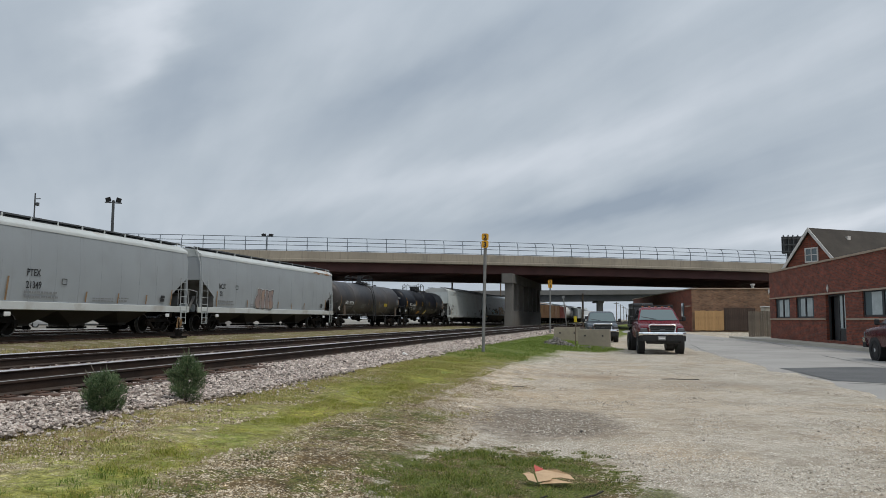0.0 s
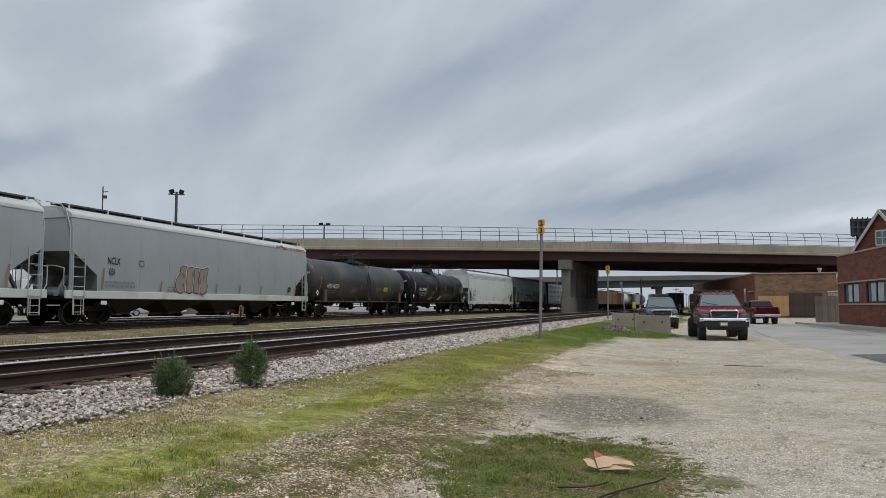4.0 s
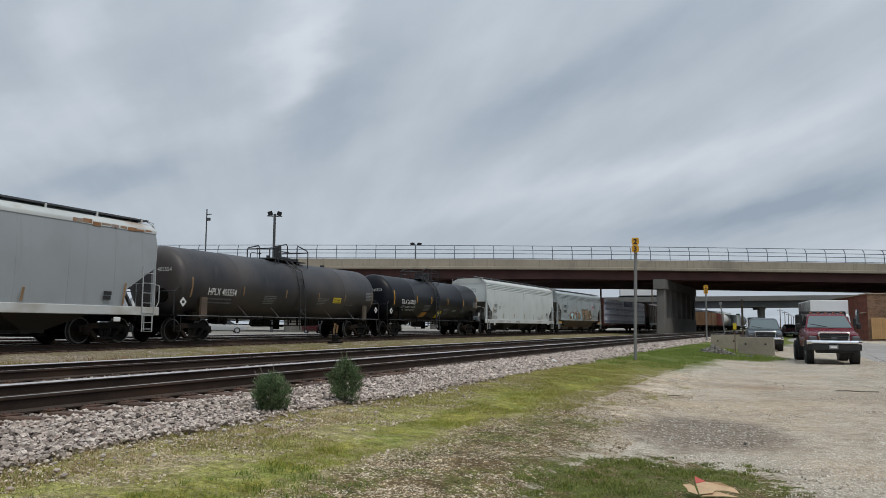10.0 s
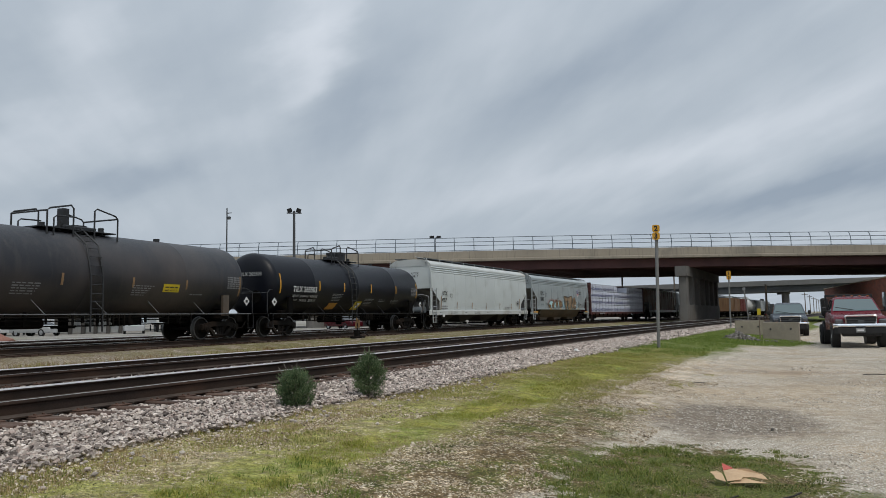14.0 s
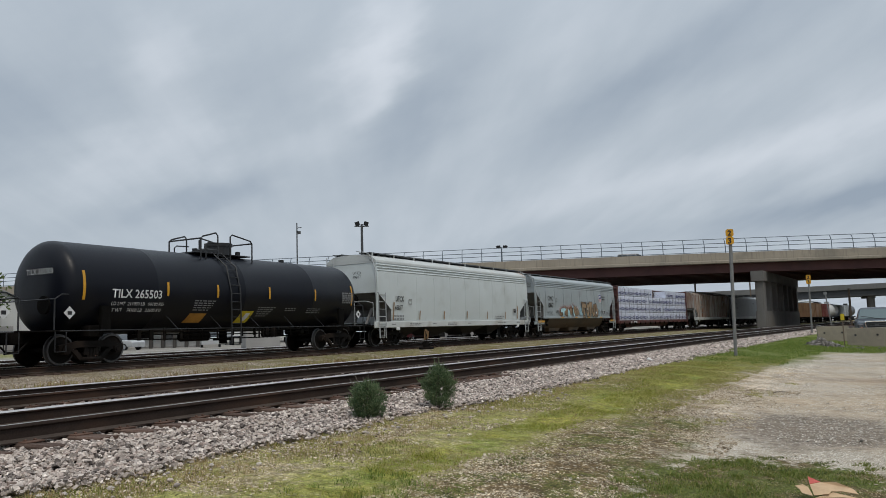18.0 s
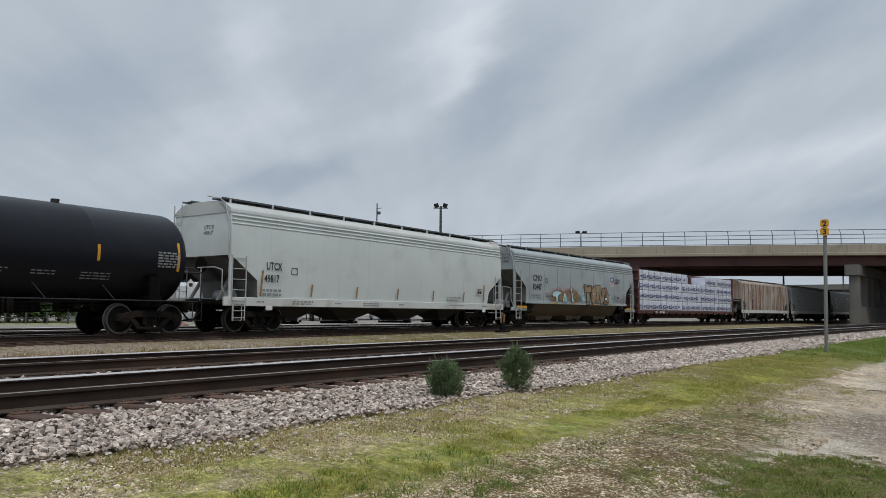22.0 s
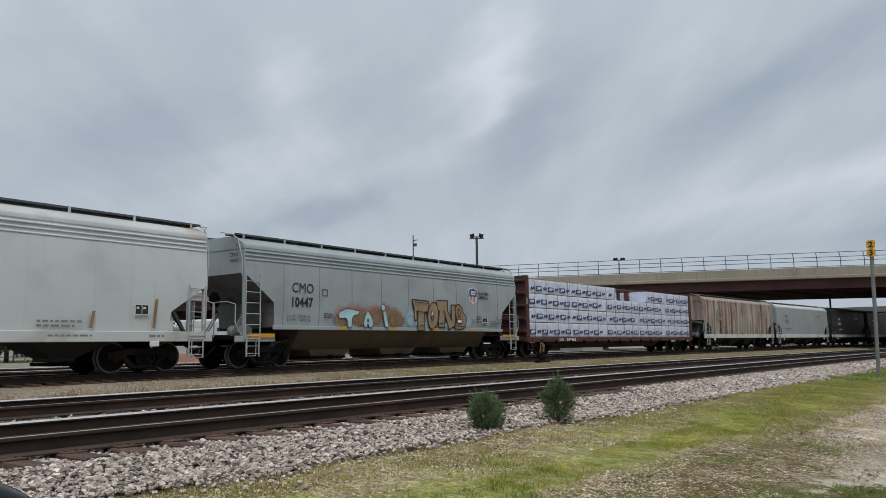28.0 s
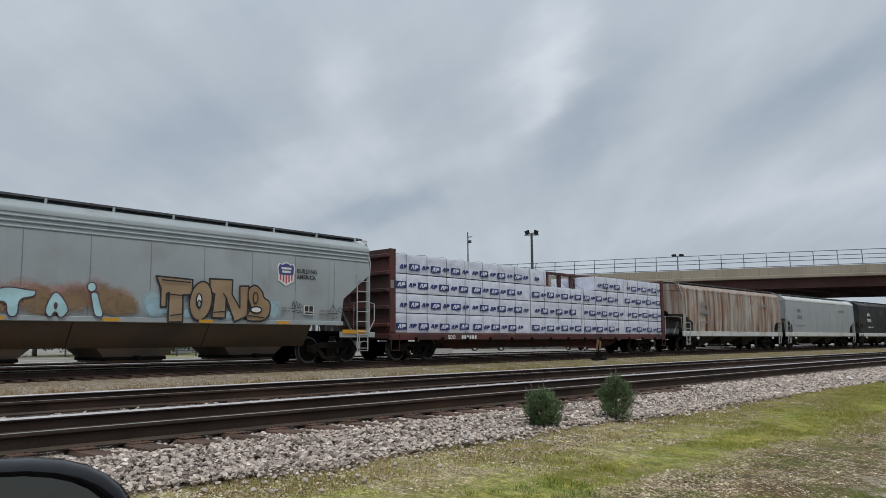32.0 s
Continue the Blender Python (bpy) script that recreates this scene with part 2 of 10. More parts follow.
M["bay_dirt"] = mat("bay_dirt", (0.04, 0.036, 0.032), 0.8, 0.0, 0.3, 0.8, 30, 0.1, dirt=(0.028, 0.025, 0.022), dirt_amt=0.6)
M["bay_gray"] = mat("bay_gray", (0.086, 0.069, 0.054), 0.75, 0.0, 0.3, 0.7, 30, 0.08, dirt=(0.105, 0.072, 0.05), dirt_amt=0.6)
# body gray darkened in the colour for shade below the ends, plus dirt
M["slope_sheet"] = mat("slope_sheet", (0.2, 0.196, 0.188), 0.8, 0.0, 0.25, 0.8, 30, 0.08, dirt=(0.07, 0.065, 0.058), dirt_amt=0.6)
M["sill_pale"] = mat("sill_pale", (0.50, 0.52, 0.51), 0.55, 0.0, 0.1, 0.6, 30, 0.04, dirt=(0.36, 0.34, 0.31), dirt_amt=0.35, dirt_scale=0.9)
M["roof_band"] = mat("roof_band", (0.46, 0.48, 0.47), 0.6, 0.0, 0.1, 0.6, 30, 0.04, dirt=(0.3, 0.2, 0.13), dirt_amt=0.1, dirt_scale=0.5)
M["rail_worn"] = mat("rail_worn", (0.13, 0.135, 0.14), 0.55, 0.0, 0.2, 3.0, 60, 0.05)
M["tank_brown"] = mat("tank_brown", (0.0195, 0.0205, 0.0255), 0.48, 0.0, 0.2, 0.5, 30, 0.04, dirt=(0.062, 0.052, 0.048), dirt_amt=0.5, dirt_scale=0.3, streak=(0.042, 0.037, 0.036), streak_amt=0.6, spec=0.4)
M["tank_black"] = mat("tank_black", (0.004, 0.005, 0.009), 0.4, 0.0, 0.15, 0.5, 30, 0.02, dirt=(0.007, 0.008, 0.0105), dirt_amt=0.25, spec=0.22)
M["underframe"] = mat("underframe", (0.006, 0.0055, 0.005), 0.85, 0.0, 0.35, 2.0, 50, 0.15, dirt=(0.018, 0.014, 0.012), dirt_amt=0.25, spec=0.06)
M["wheel_steel"] = mat("wheel_steel", (0.009, 0.008, 0.0075), 0.75, 0.0, 0.3, 3.0, 50, 0.1, dirt=(0.035, 0.024, 0.018), dirt_amt=0.3, spec=0.1)
M["tread"] = mat("tread", (0.1, 0.1, 0.1), 0.5, 0.6, 0.1, 6.0, 60, 0.02)
M["galv"] = mat("galv", (0.42, 0.44, 0.46), 0.45, 0.6, 0.15, 3.0, 60, 0.05)
M["galv_dark"] = mat("galv_dark", (0.085, 0.09, 0.095), 0.6, 0.3, 0.2, 3.0, 60, 0.05)
M["lad_gray"] = mat("lad_gray", (0.36, 0.38, 0.39), 0.55, 0.0, 0.15, 3.0, 60, 0.05)
M["lad_black"] = mat("lad_black", (0.02, 0.021, 0.023), 0.5, 0.0, 0.2, 3.0, 60, 0.05)
M["car_oxide"] = mat("car_oxide", (0.088, 0.028, 0.025), 0.7, 0.0, 0.25, 1.0, 40, 0.08, dirt=(0.04, 0.023, 0.021), dirt_amt=0.6)
M["wrap"] = mat("wrap", (0.59, 0.62, 0.725), 0.3, 0.0, 0.10, 2.5, 9, 0.6, spec=0.5, rand=0.06)
M["wrap_mark"] = mat("wrap_mark", (0.022, 0.03, 0.14), 0.4, 0.0, 0.1, 3, 40, 0.0)
M["paint_black"] = mat("paint_black", (0.02, 0.02, 0.022), 0.6, 0.0, 0.2, 3, 40, 0.0)
M["paint_dark"] = mat("paint_dark", (0.06, 0.06, 0.062), 0.6, 0.0, 0.2, 3, 40, 0.0)
M["paint_white"] = mat("paint_white", (0.62, 0.63, 0.63), 0.6, 0.0, 0.1, 3, 40, 0.0)
M["paint_dim"] = mat("paint_dim", (0.2, 0.205, 0.21), 0.6, 0.0, 0.2, 3, 40, 0.0)
M["reflector"] = mat("reflector", (0.55, 0.28, 0.02), 0.4, 0.0, 0.15, 3, 40, 0.0)
M["reflector_worn"] = mat("reflector_worn", (0.26, 0.16, 0.08), 0.6, 0.0, 0.3, 3, 40, 0.0)
M["placard_orange"] = mat("placard_orange", (0.42, 0.2, 0.03), 0.5, 0.0, 0.25, 3, 40, 0.0)
M["graf_rust"] = mat("graf_rust", (0.30, 0.15, 0.07), 0.7, 0.0, 0.3, 1.6, 30, 0.0, dirt=(0.28, 0.25, 0.22), dirt_amt=0.5, dirt_scale=1.4)
M["placard_yellow"] = mat("placard_yellow", (0.55, 0.42, 0.02), 0.5, 0.0, 0.15, 3, 40, 0.0)
M["graf_blue"] = mat("graf_blue", (0.36, 0.57, 0.61), 0.7, 0.0, 0.2, 2.0, 30, 0.0)
M["seam"] = mat("seam", (0.19, 0.205, 0.205), 0.7, 0.0, 0.2, 2, 30, 0.02)
M["graf_tan"] = mat("graf_tan", (0.29, 0.205, 0.125), 0.65, 0.0, 0.16, 1.2, 20, 0.0, dirt=(0.24, 0.15, 0.08), dirt_amt=0.5, dirt_scale=0.9)
M["graf_clay"] = mat("graf_clay", (0.255, 0.20, 0.185), 0.65, 0.0, 0.12, 1.2, 20, 0.0, dirt=(0.30, 0.19, 0.12), dirt_amt=0.3, dirt_scale=1.2)
M["spray_rust"] = spray_mat("spray_rust", (0.46, 0.20, 0.15), 0.45)
M["spray_olive"] = spray_mat("spray_olive", (0.27, 0.185, 0.105), 0.7)
M["spray_blue"] = spray_mat("spray_blue", (0.38, 0.56, 0.64), 0.6)
M["emblem_dim"] = mat("emblem_dim", (0.07, 0.04, 0.055), 0.7, 0.0, 0.2, 3, 40, 0.0)
M["emblem_red"] = mat("emblem_red", (0.45, 0.05, 0.07), 0.6, 0.0, 0.1, 3, 40, 0.0)
M["emblem_blue"] = mat("emblem_blue", (0.05, 0.06, 0.2), 0.6, 0.0, 0.1, 3, 40, 0.0)
M["rail_side"] = mat("rail_side", (0.036, 0.025, 0.02), 0.8, 0.1, 0.3, 2.0, 60, 0.15, dirt=(0.06, 0.035, 0.024), dirt_amt=0.3, spec=0.2)
M["rail_dust"] = mat("rail_dust", (0.058, 0.043, 0.034), 0.9, 0.0, 0.3, 3.0, 60, 0.1)
M["rail_top"] = mat("rail_top", (0.72, 0.69, 0.665), 0.4, 0.85, 0.1, 5.0, 80, 0.02)
M["rail_dull"] = mat("rail_dull", (0.46, 0.43, 0.40), 0.38, 0.85, 0.25, 5.0, 80, 0.02)
M["tie_wood"] = mat("tie_wood", (0.085, 0.05, 0.036), 0.9, 0.0, 0.35, 3.0, 30, 0.5, dirt=(0.14, 0.1, 0.08), dirt_amt=0.4, rand=0.25)
M["tie_plate"] = mat("tie_plate", (0.10, 0.055, 0.038), 0.85, 0.1, 0.35, 6.0, 80, 0.2, rand=0.2)
M["concrete"] = mat("concrete", (0.14, 0.134, 0.126), 0.85, 0.0, 0.2, 0.4, 25, 0.12, dirt=(0.12, 0.11, 0.097), dirt_amt=0.45, dirt_scale=0.3, streak=(0.105, 0.097, 0.086), streak_amt=0.55)
M["concrete_pale"] = mat("concrete_pale", (0.37, 0.34, 0.285), 0.85, 0.0, 0.1, 0.3, 25, 0.08, streak=(0.3, 0.27, 0.23), streak_amt=0.35)
M["concrete_deck"] = mat("concrete_deck", (0.285, 0.25, 0.198), 0.85, 0.0, 0.12, 0.3, 25, 0.08, dirt=(0.2, 0.18, 0.145), dirt_amt=0.3, dirt_scale=0.4, streak=(0.17, 0.15, 0.12), streak_amt=0.5)
M["concrete_far"] = mat("concrete_far", (0.135, 0.135, 0.13), 0.85, 0.0, 0.12, 0.3, 25, 0.08, streak=(0.1, 0.1, 0.095), streak_amt=0.4)
M["girder_brown"] = mat("girder_brown", (0.098, 0.042, 0.037), 0.7, 0.0, 0.2, 0.4, 25, 0.05, dirt=(0.07, 0.034, 0.03), dirt_amt=0.4, dirt_scale=0.3)
M["steel_gray"] = mat("steel_gray", (0.06, 0.064, 0.068), 0.7, 0.0, 0.2, 0.5, 25, 0.05)
M["fence_gray"] = mat("fence_gray", (0.10, 0.125, 0.15), 0.6, 0.1, 0.1, 1.0, 30, 0.02)
M["asphalt"] = mat("asphalt", (0.33, 0.315, 0.295), 0.92, 0.0, 0.12, 0.35, 60, 0.2, dirt=(0.25, 0.24, 0.225), dirt_amt=0.45, dirt_scale=0.25, spec=0.2)
M["asphalt_dark"] = mat("asphalt_dark", (0.10, 0.10, 0.10), 0.85, 0.0, 0.2, 0.8, 60, 0.2)
M["rubber"] = mat("rubber", (0.018, 0.018, 0.019), 0.85, 0.0, 0.25, 5, 60, 0.1)
M["black_plastic"] = mat("black_plastic", (0.016, 0.016, 0.017), 0.6, 0.0, 0.2, 5, 60, 0.05)
M["chrome"] = mat("chrome", (0.92, 0.92, 0.93), 0.16, 1.0, 0.06, 5, 60, 0.0)
M["glass_dark"] = glass_mat("glass_dark", (0.012, 0.014, 0.016))
M["glass_pale"] = glass_mat("glass_pale", (0.12, 0.15, 0.16), 0.1)
M["timber"] = mat("timber", (0.13, 0.1, 0.075), 0.85, 0.0, 0.25, 0.8, 30, 0.2)


# ---------------------------------------------------------------- mesh building
class MB:
    """Collects vertices and faces of one mesh."""

    def __init__(self):
        self.v, self.f, self.m = [], [], []
        self.mi = 0

    def add(self, vs, fs):
        o = len(self.v)
        self.v.extend(vs)
        self.f.extend([tuple(o + i for i in q) for q in fs])
        self.m.extend([self.mi] * len(fs))
        return self

    def box(self, c, s, bev=0.0, R=None):
        hx, hy, hz = s[0] / 2, s[1] / 2, s[2] / 2
        vs, fs = [], []
        if bev <= 0:
            vs = [(sx * hx, sy * hy, sz * hz) for sz in (-1, 1) for sy in (-1, 1) for sx in (-1, 1)]
            fs = [(0, 2, 3, 1), (4, 5, 7, 6), (0, 1, 5, 4), (2, 6, 7, 3), (0, 4, 6, 2), (1, 3, 7, 5)]
        else:
            b = min(bev, hx * 0.9, hy * 0.9, hz * 0.9)
            idx = {}
            for sx in (-1, 1):
                for sy in (-1, 1):
                    for sz in (-1, 1):
                        for a in range(3):
                            p = [sx * (hx - b), sy * (hy - b), sz * (hz - b)]
                            p[a] = (sx * hx, sy * hy, sz * hz)[a]
                            idx[sx, sy, sz, a] = len(vs)
                            vs.append(tuple(p))
            for a in range(3):
                o1, o2 = [(1, 2), (2, 0), (0, 1)][a]
                for s_ in (-1, 1):
                    q = []
                    for u, w in ((-1, -1), (1, -1), (1, 1), (-1, 1)):
                        k = [0, 0, 0]
                        k[a], k[o1], k[o2] = s_, u, w
                        q.append(idx[(*k, a)])
                    fs.append(tuple(q if s_ > 0 else q[::-1]))
                for u in (-1, 1):
                    for w in (-1, 1):
                        k0, k1 = [0, 0, 0], [0, 0, 0]
                        k0[a], k0[o1], k0[o2] = -1, u, w
                        k1[a], k1[o1], k1[o2] = 1, u, w
                        q = (idx[(*k0, o1)], idx[(*k1, o1)], idx[(*k1, o2)], idx[(*k0, o2)])
                        fs.append(q if u * w > 0 else q[::-1])
            for sx in (-1, 1):
                for sy in (-1, 1):
                    for sz in (-1, 1):
                        q = tuple(idx[sx, sy, sz, a] for a in range(3))
                        fs.append(q if sx * sy * sz > 0 else q[::-1])
        if R is not None:
            vs = [tuple(R @ Vector(p)) for p in vs]
        return self.add([(p[0] + c[0], p[1] + c[1], p[2] + c[2]) for p in vs], fs)

    def ring(self, c, ax, r, seg, ref=None):
        ax = Vector(ax).normalized()
        ref = Vector(ref) if ref else (Vector((0, 0, 1)) if abs(ax.z) < 0.9 else Vector((1, 0, 0)))
        u = ax.cross(ref).normalized()
        w = ax.cross(u)
        c = Vector(c)
        return [tuple(c + u * (r * math.cos(2 * math.pi * k / seg)) + w * (r * math.sin(2 * math.pi * k / seg))) for k in range(seg)]

    def cyl(self, p0, p1, r, seg=12, r1=None, caps=True):
        ax = Vector(p1) - Vector(p0)
        vs = self.ring(p0, ax, r, seg) + self.ring(p1, ax, r if r1 is None else r1, seg)
        fs = [(k, (k + 1) % seg, seg + (k + 1) % seg, seg + k) for k in range(seg)]
        if caps:
            fs += [tuple(range(seg))[::-1], tuple(range(seg, 2 * seg))]
        return self.add(vs, fs)

    def tube(self, pts, r, seg=6):
        pts = [Vector(p) for p in pts]
        vs = []
        for i, p in enumerate(pts):
            d = (pts[min(i + 1, len(pts) - 1)] - pts[max(i - 1, 0)])
            vs += self.ring(p, d, r, seg, ref=(0.31, 0.17, 0.93))
        fs = []
        for i in range(len(pts) - 1):
            for k in range(seg):
                fs.append((i * seg + k, i * seg + (k + 1) % seg, (i + 1) * seg + (k + 1) % seg, (i + 1) * seg + k))
        fs += [tuple(range(seg))[::-1], tuple(range((len(pts) - 1) * seg, len(pts) * seg))]
        return self.add(vs, fs)

    def prism(self, poly, axis, a, b):
        n = len(poly)
        if axis == "x":
            vs = [(a, p, q) for p, q in poly] + [(b, p, q) for p, q in poly]
        elif axis == "y":
            vs = [(p, a, q) for p, q in poly] + [(p, b, q) for p, q in poly]
        else:
            vs = [(p, q, a) for p, q in poly] + [(p, q, b) for p, q in poly]
        fs = [(k, (k + 1) % n, n + (k + 1) % n, n + k) for k in range(n)] + [tuple(range(n))[::-1], tuple(range(n, 2 * n))]
        return self.add(vs, fs)

    def loft(self, rings, closed=True, caps=True):
        n = len(rings[0])
        vs = [tuple(p) for r in rings for p in r]
        fs = []
        for i in range(len(rings) - 1):
            for k in range(n if closed else n - 1):
                fs.append((i * n + k, i * n + (k + 1) % n, (i + 1) * n + (k + 1) % n, (i + 1) * n + k))
        if caps:
            fs += [tuple(range(n))[::-1], tuple(range((len(rings) - 1) * n, len(rings) * n))]
        return self.add(vs, fs)

    def lathe_y(self, prof, c, seg=40, a0=0.0, a1=360.0):
        """prof: (y, r) pairs, turned about an axis along y through c."""
        full = abs(a1 - a0) > 359
        ns = seg if full else seg + 1
        vs = []
        for y, r in prof:
            for k in range(ns):
                a = radians(a0 + (a1 - a0) * k / seg)
                vs.append((c[0] + r * math.cos(a), c[1] + y, c[2] + r * math.sin(a)))
        fs = []
        for i in range(len(prof) - 1):
            for k in range(seg):
                k2 = (k + 1) % ns
                fs.append((i * ns + k, (i + 1) * ns + k, (i + 1) * ns + k2, i * ns + k2))
        return self.add(vs, fs)

    def mesh(self, name, smooth=35, fix=True):
        me = bpy.data.meshes.new(name)
        me.from_pydata(self.v, [], self.f)
        if any(self.m):
            me.polygons.foreach_set("material_index", self.m)
        if fix:
            b = bmesh.new()
            b.from_mesh(me)
            bmesh.ops.recalc_face_normals(b, faces=b.faces)
            b.to_mesh(me)
            b.free()
        if smooth:
            me.shade_smooth()
            me.set_sharp_from_angle(angle=radians(smooth))
        me.update()
        return me


def thing(name, label, category, group="", kind="", at=None):
    ob = new(name)
    ob.empty_display_size = 0.2
    if at is not None:
        ob.matrix_basis = at
    return tagged(ob, label, category, group, kind)


def part(name, mb, material, parent, label="", smooth=35):
    """One mesh object under a thing or under a part."""
    me = mb if isinstance(mb, bpy.types.Mesh) else mb.mesh(name, smooth)
    if not me.materials:
        for q in (material if isinstance(material, (list, tuple)) else [material]):
            me.materials.append(M[q] if isinstance(q, str) else q)
    ob = new(name, me)
    ob.parent = parent
    if label:
        ob["label"] = label
    return ob


def solo(name, mb, material, label, category, group="", kind="", smooth=35):
    """A thing that is one mesh."""
    ob = part(name, mb, material, None, "", smooth)
    return tagged(ob, label, category, group, kind)


def text_mesh(s, size, depth=0.0, offset=0.0, shear=0.0, xscale=1.0):
    cu = bpy.data.curves.new("text", "FONT")
    cu.body, cu.size, cu.extrude, cu.offset, cu.shear = s, size, depth, offset, shear
    cu.resolution_u = 2
    tmp = bpy.data.objects.new("text", cu)
    scene.collection.objects.link(tmp)
    me = bpy.data.meshes.new_from_object(tmp.evaluated_get(bpy.context.evaluated_depsgraph_get()))
    bpy.data.objects.remove(tmp)
    bpy.data.curves.remove(cu)
    me.materials.clear()
    if xscale != 1.0:
        me.transform(Matrix.Diagonal((xscale, 1, 1, 1)))
    return me


def side_text(s, size, x, y, z, material, parent, name="lettering", curve=None, xscale=1.0, **kw):
    """Lettering on a side that faces +x; it runs along +y from y, its baseline at z."""
    me = text_mesh(s, size, xscale=xscale, **kw)
    for v in me.vertices:
        a, b, c = v.co
        if curve:
            v.co = curve(y + a, z + b, c)
        else:
            v.co = (x + c, y + a, z + b)
    return part(name, me, material, parent)


def side_rect(mb, x, y0, y1, z0, z1, curve=None, n=1):
    """A thin flat patch on a side that faces +x."""
    if curve:
        vs = []
        for k in range(n + 1):
            zz = z0 + (z1 - z0) * k / n
            vs += [curve(y0, zz, 0), curve(y1, zz, 0)]
        mb.add(vs, [(2 * k, 2 * k + 1, 2 * k + 3, 2 * k + 2) for k in range(n)])
    else:
        mb.add([(x, y0, z0), (x, y1, z0), (x, y1, z1), (x, y0, z1)], [(0, 1, 2, 3)])
    return mb


# ---------------------------------------------------------------- the plan
def pA(y):
    u = min(max(y, -40.0), 110.0)
    return 0.04 * u + 0.0003 * u * u + max(y - 110.0, 0) * 0.106


def pT(y):
    u = min(max(y - 20.0, 0.0), 80.0)
    return 0.002 * (y - 20.0) + 0.00069 * u * u + 0.1104 * max(y - 100.0, 0.0)


def sm(a, b, x):
    t = min(max((x - a) / (b - a), 0.0), 1.0)
    return t * t * (3 - 2 * t)


RAIL_A, RAIL_T = 0.63, 0.69          # rail tops
A1, A2, B1, B2 = -7.35, -8.86, -11.31, -12.82
TC = -21.65                          # the moving train's track, centre


def height(x, y):
    u = x - pA(y)
    z = 0.30 * sm(-0.5, -5.4, u)
    z += 0.11 * sm(-5.7, -6.5, u)
    if u < -13.0:
        z -= 0.10 * sm(-13.4, -14.4, u)
        z += 0.14 * sm(-17.5, -19.5, x - pT(y))
    return z
# ---------------------------------------------------------------- ground
def ground_material():
    m = bpy.data.materials.new("ground_mix")
    m.use_nodes = True
    nt = m.node_tree
    N, L = nt.nodes, nt.links
    b = N["Principled BSDF"]
    b.inputs["Roughness"].default_value = 0.95
    b.inputs["Specular IOR Level"].default_value = 0.15
    co = N.new("ShaderNodeTexCoord")
    sp = N.new("ShaderNodeSeparateXYZ")
    L.new(co.outputs["Object"], sp.inputs[0])

    def op(kind, a, bb=0.0, c=0.0):
        n = N.new("ShaderNodeMath")
        n.operation = kind
        for s, v in zip(n.inputs, (a, bb, c)):
            if isinstance(v, (int, float)):
                s.default_value = v
            else:
                L.new(v, s)
        return n.outputs[0]

    def nz(sc, det=5.0, rough=0.55):
        n = N.new("ShaderNodeTexNoise")
        n.inputs["Scale"].default_value, n.inputs["Detail"].default_value, n.inputs["Roughness"].default_value = sc, det, rough
        L.new(co.outputs["Object"], n.inputs["Vector"])
        return n.outputs["Fac"]

    def rng(v, a, bb, lo=0.0, hi=1.0):
        n = N.new("ShaderNodeMapRange")
        for k, q in zip(("From Min", "From Max", "To Min", "To Max"), (a, bb, lo, hi)):
            n.inputs[k].default_value = q
        L.new(v, n.inputs[0])
        return n.outputs[0]

    def mixc(fac, a, bb):
        n = N.new("ShaderNodeMix")
        n.data_type = "RGBA"
        for s, v in ((n.inputs[0], fac), (n.inputs[6], a), (n.inputs[7], bb)):
            if isinstance(v, tuple):
                s.default_value = (*v, 1)
            elif isinstance(v, (int, float)):
                s.default_value = v
            else:
                L.new(v, s)
        return n.outputs[2]

    x, y = sp.outputs["X"], sp.outputs["Y"]
    yc = op("MINIMUM", op("MAXIMUM", y, -40.0), 110.0)
    p = op("ADD", op("MULTIPLY_ADD", yc, 0.04, op("MULTIPLY", op("MULTIPLY", yc, yc), 0.0003)), op("MULTIPLY", op("MAXIMUM", op("SUBTRACT", y, 110.0), 0.0), 0.106))
    u0 = op("SUBTRACT", x, p)
    warp = op("MULTIPLY_ADD", op("SUBTRACT", nz(0.7, 6.0, 0.62), 0.5), 1.5, op("MULTIPLY", op("SUBTRACT", nz(3.5, 5.0, 0.6), 0.5), 0.8))
    u = op("ADD", u0, warp)
    heights = []

    def pebbles(under, scale, cover, cols, lift=0.5):
        """Single stones of mixed tone and size, strewn over what lies under them."""
        v = N.new("ShaderNodeTexVoronoi")
        v.voronoi_dimensions = "2D"
        v.inputs["Scale"].default_value = scale
        wv = N.new("ShaderNodeVectorMath")
        wv.operation = "MULTIPLY_ADD"
        wn_ = N.new("ShaderNodeTexNoise")
        wn_.inputs["Scale"].default_value, wn_.inputs["Detail"].default_value = scale * 1.3, 2.0
        L.new(co.outputs["Object"], wn_.inputs["Vector"])
        L.new(wn_.outputs["Color"], wv.inputs[0])
        wv.inputs[1].default_value = (0.5 / scale,) * 3
        L.new(co.outputs["Object"], wv.inputs[2])
        L.new(wv.outputs[0], v.inputs["Vector"])
        sc_ = N.new("ShaderNodeSeparateColor")
        L.new(v.outputs["Color"], sc_.inputs[0])
        thr = rng(sc_.outputs[0], 0, 1, 0.2, 0.55)
        m_ = rng(op("SUBTRACT", thr, v.outputs["Distance"]), -0.02, 0.06)
        there = rng(sc_.outputs[1], cover - 0.01, cover, 1.0, 0.0) if isinstance(cover, float) else rng(op("SUBTRACT", cover, sc_.outputs[1]), 0.0, 0.02)
        m_ = op("MULTIPLY", m_, there)
        r = N.new("ShaderNodeValToRGB")
        r.color_ramp.elements[0].color, r.color_ramp.elements[1].color = (*cols[0], 1), (*cols[-1], 1)
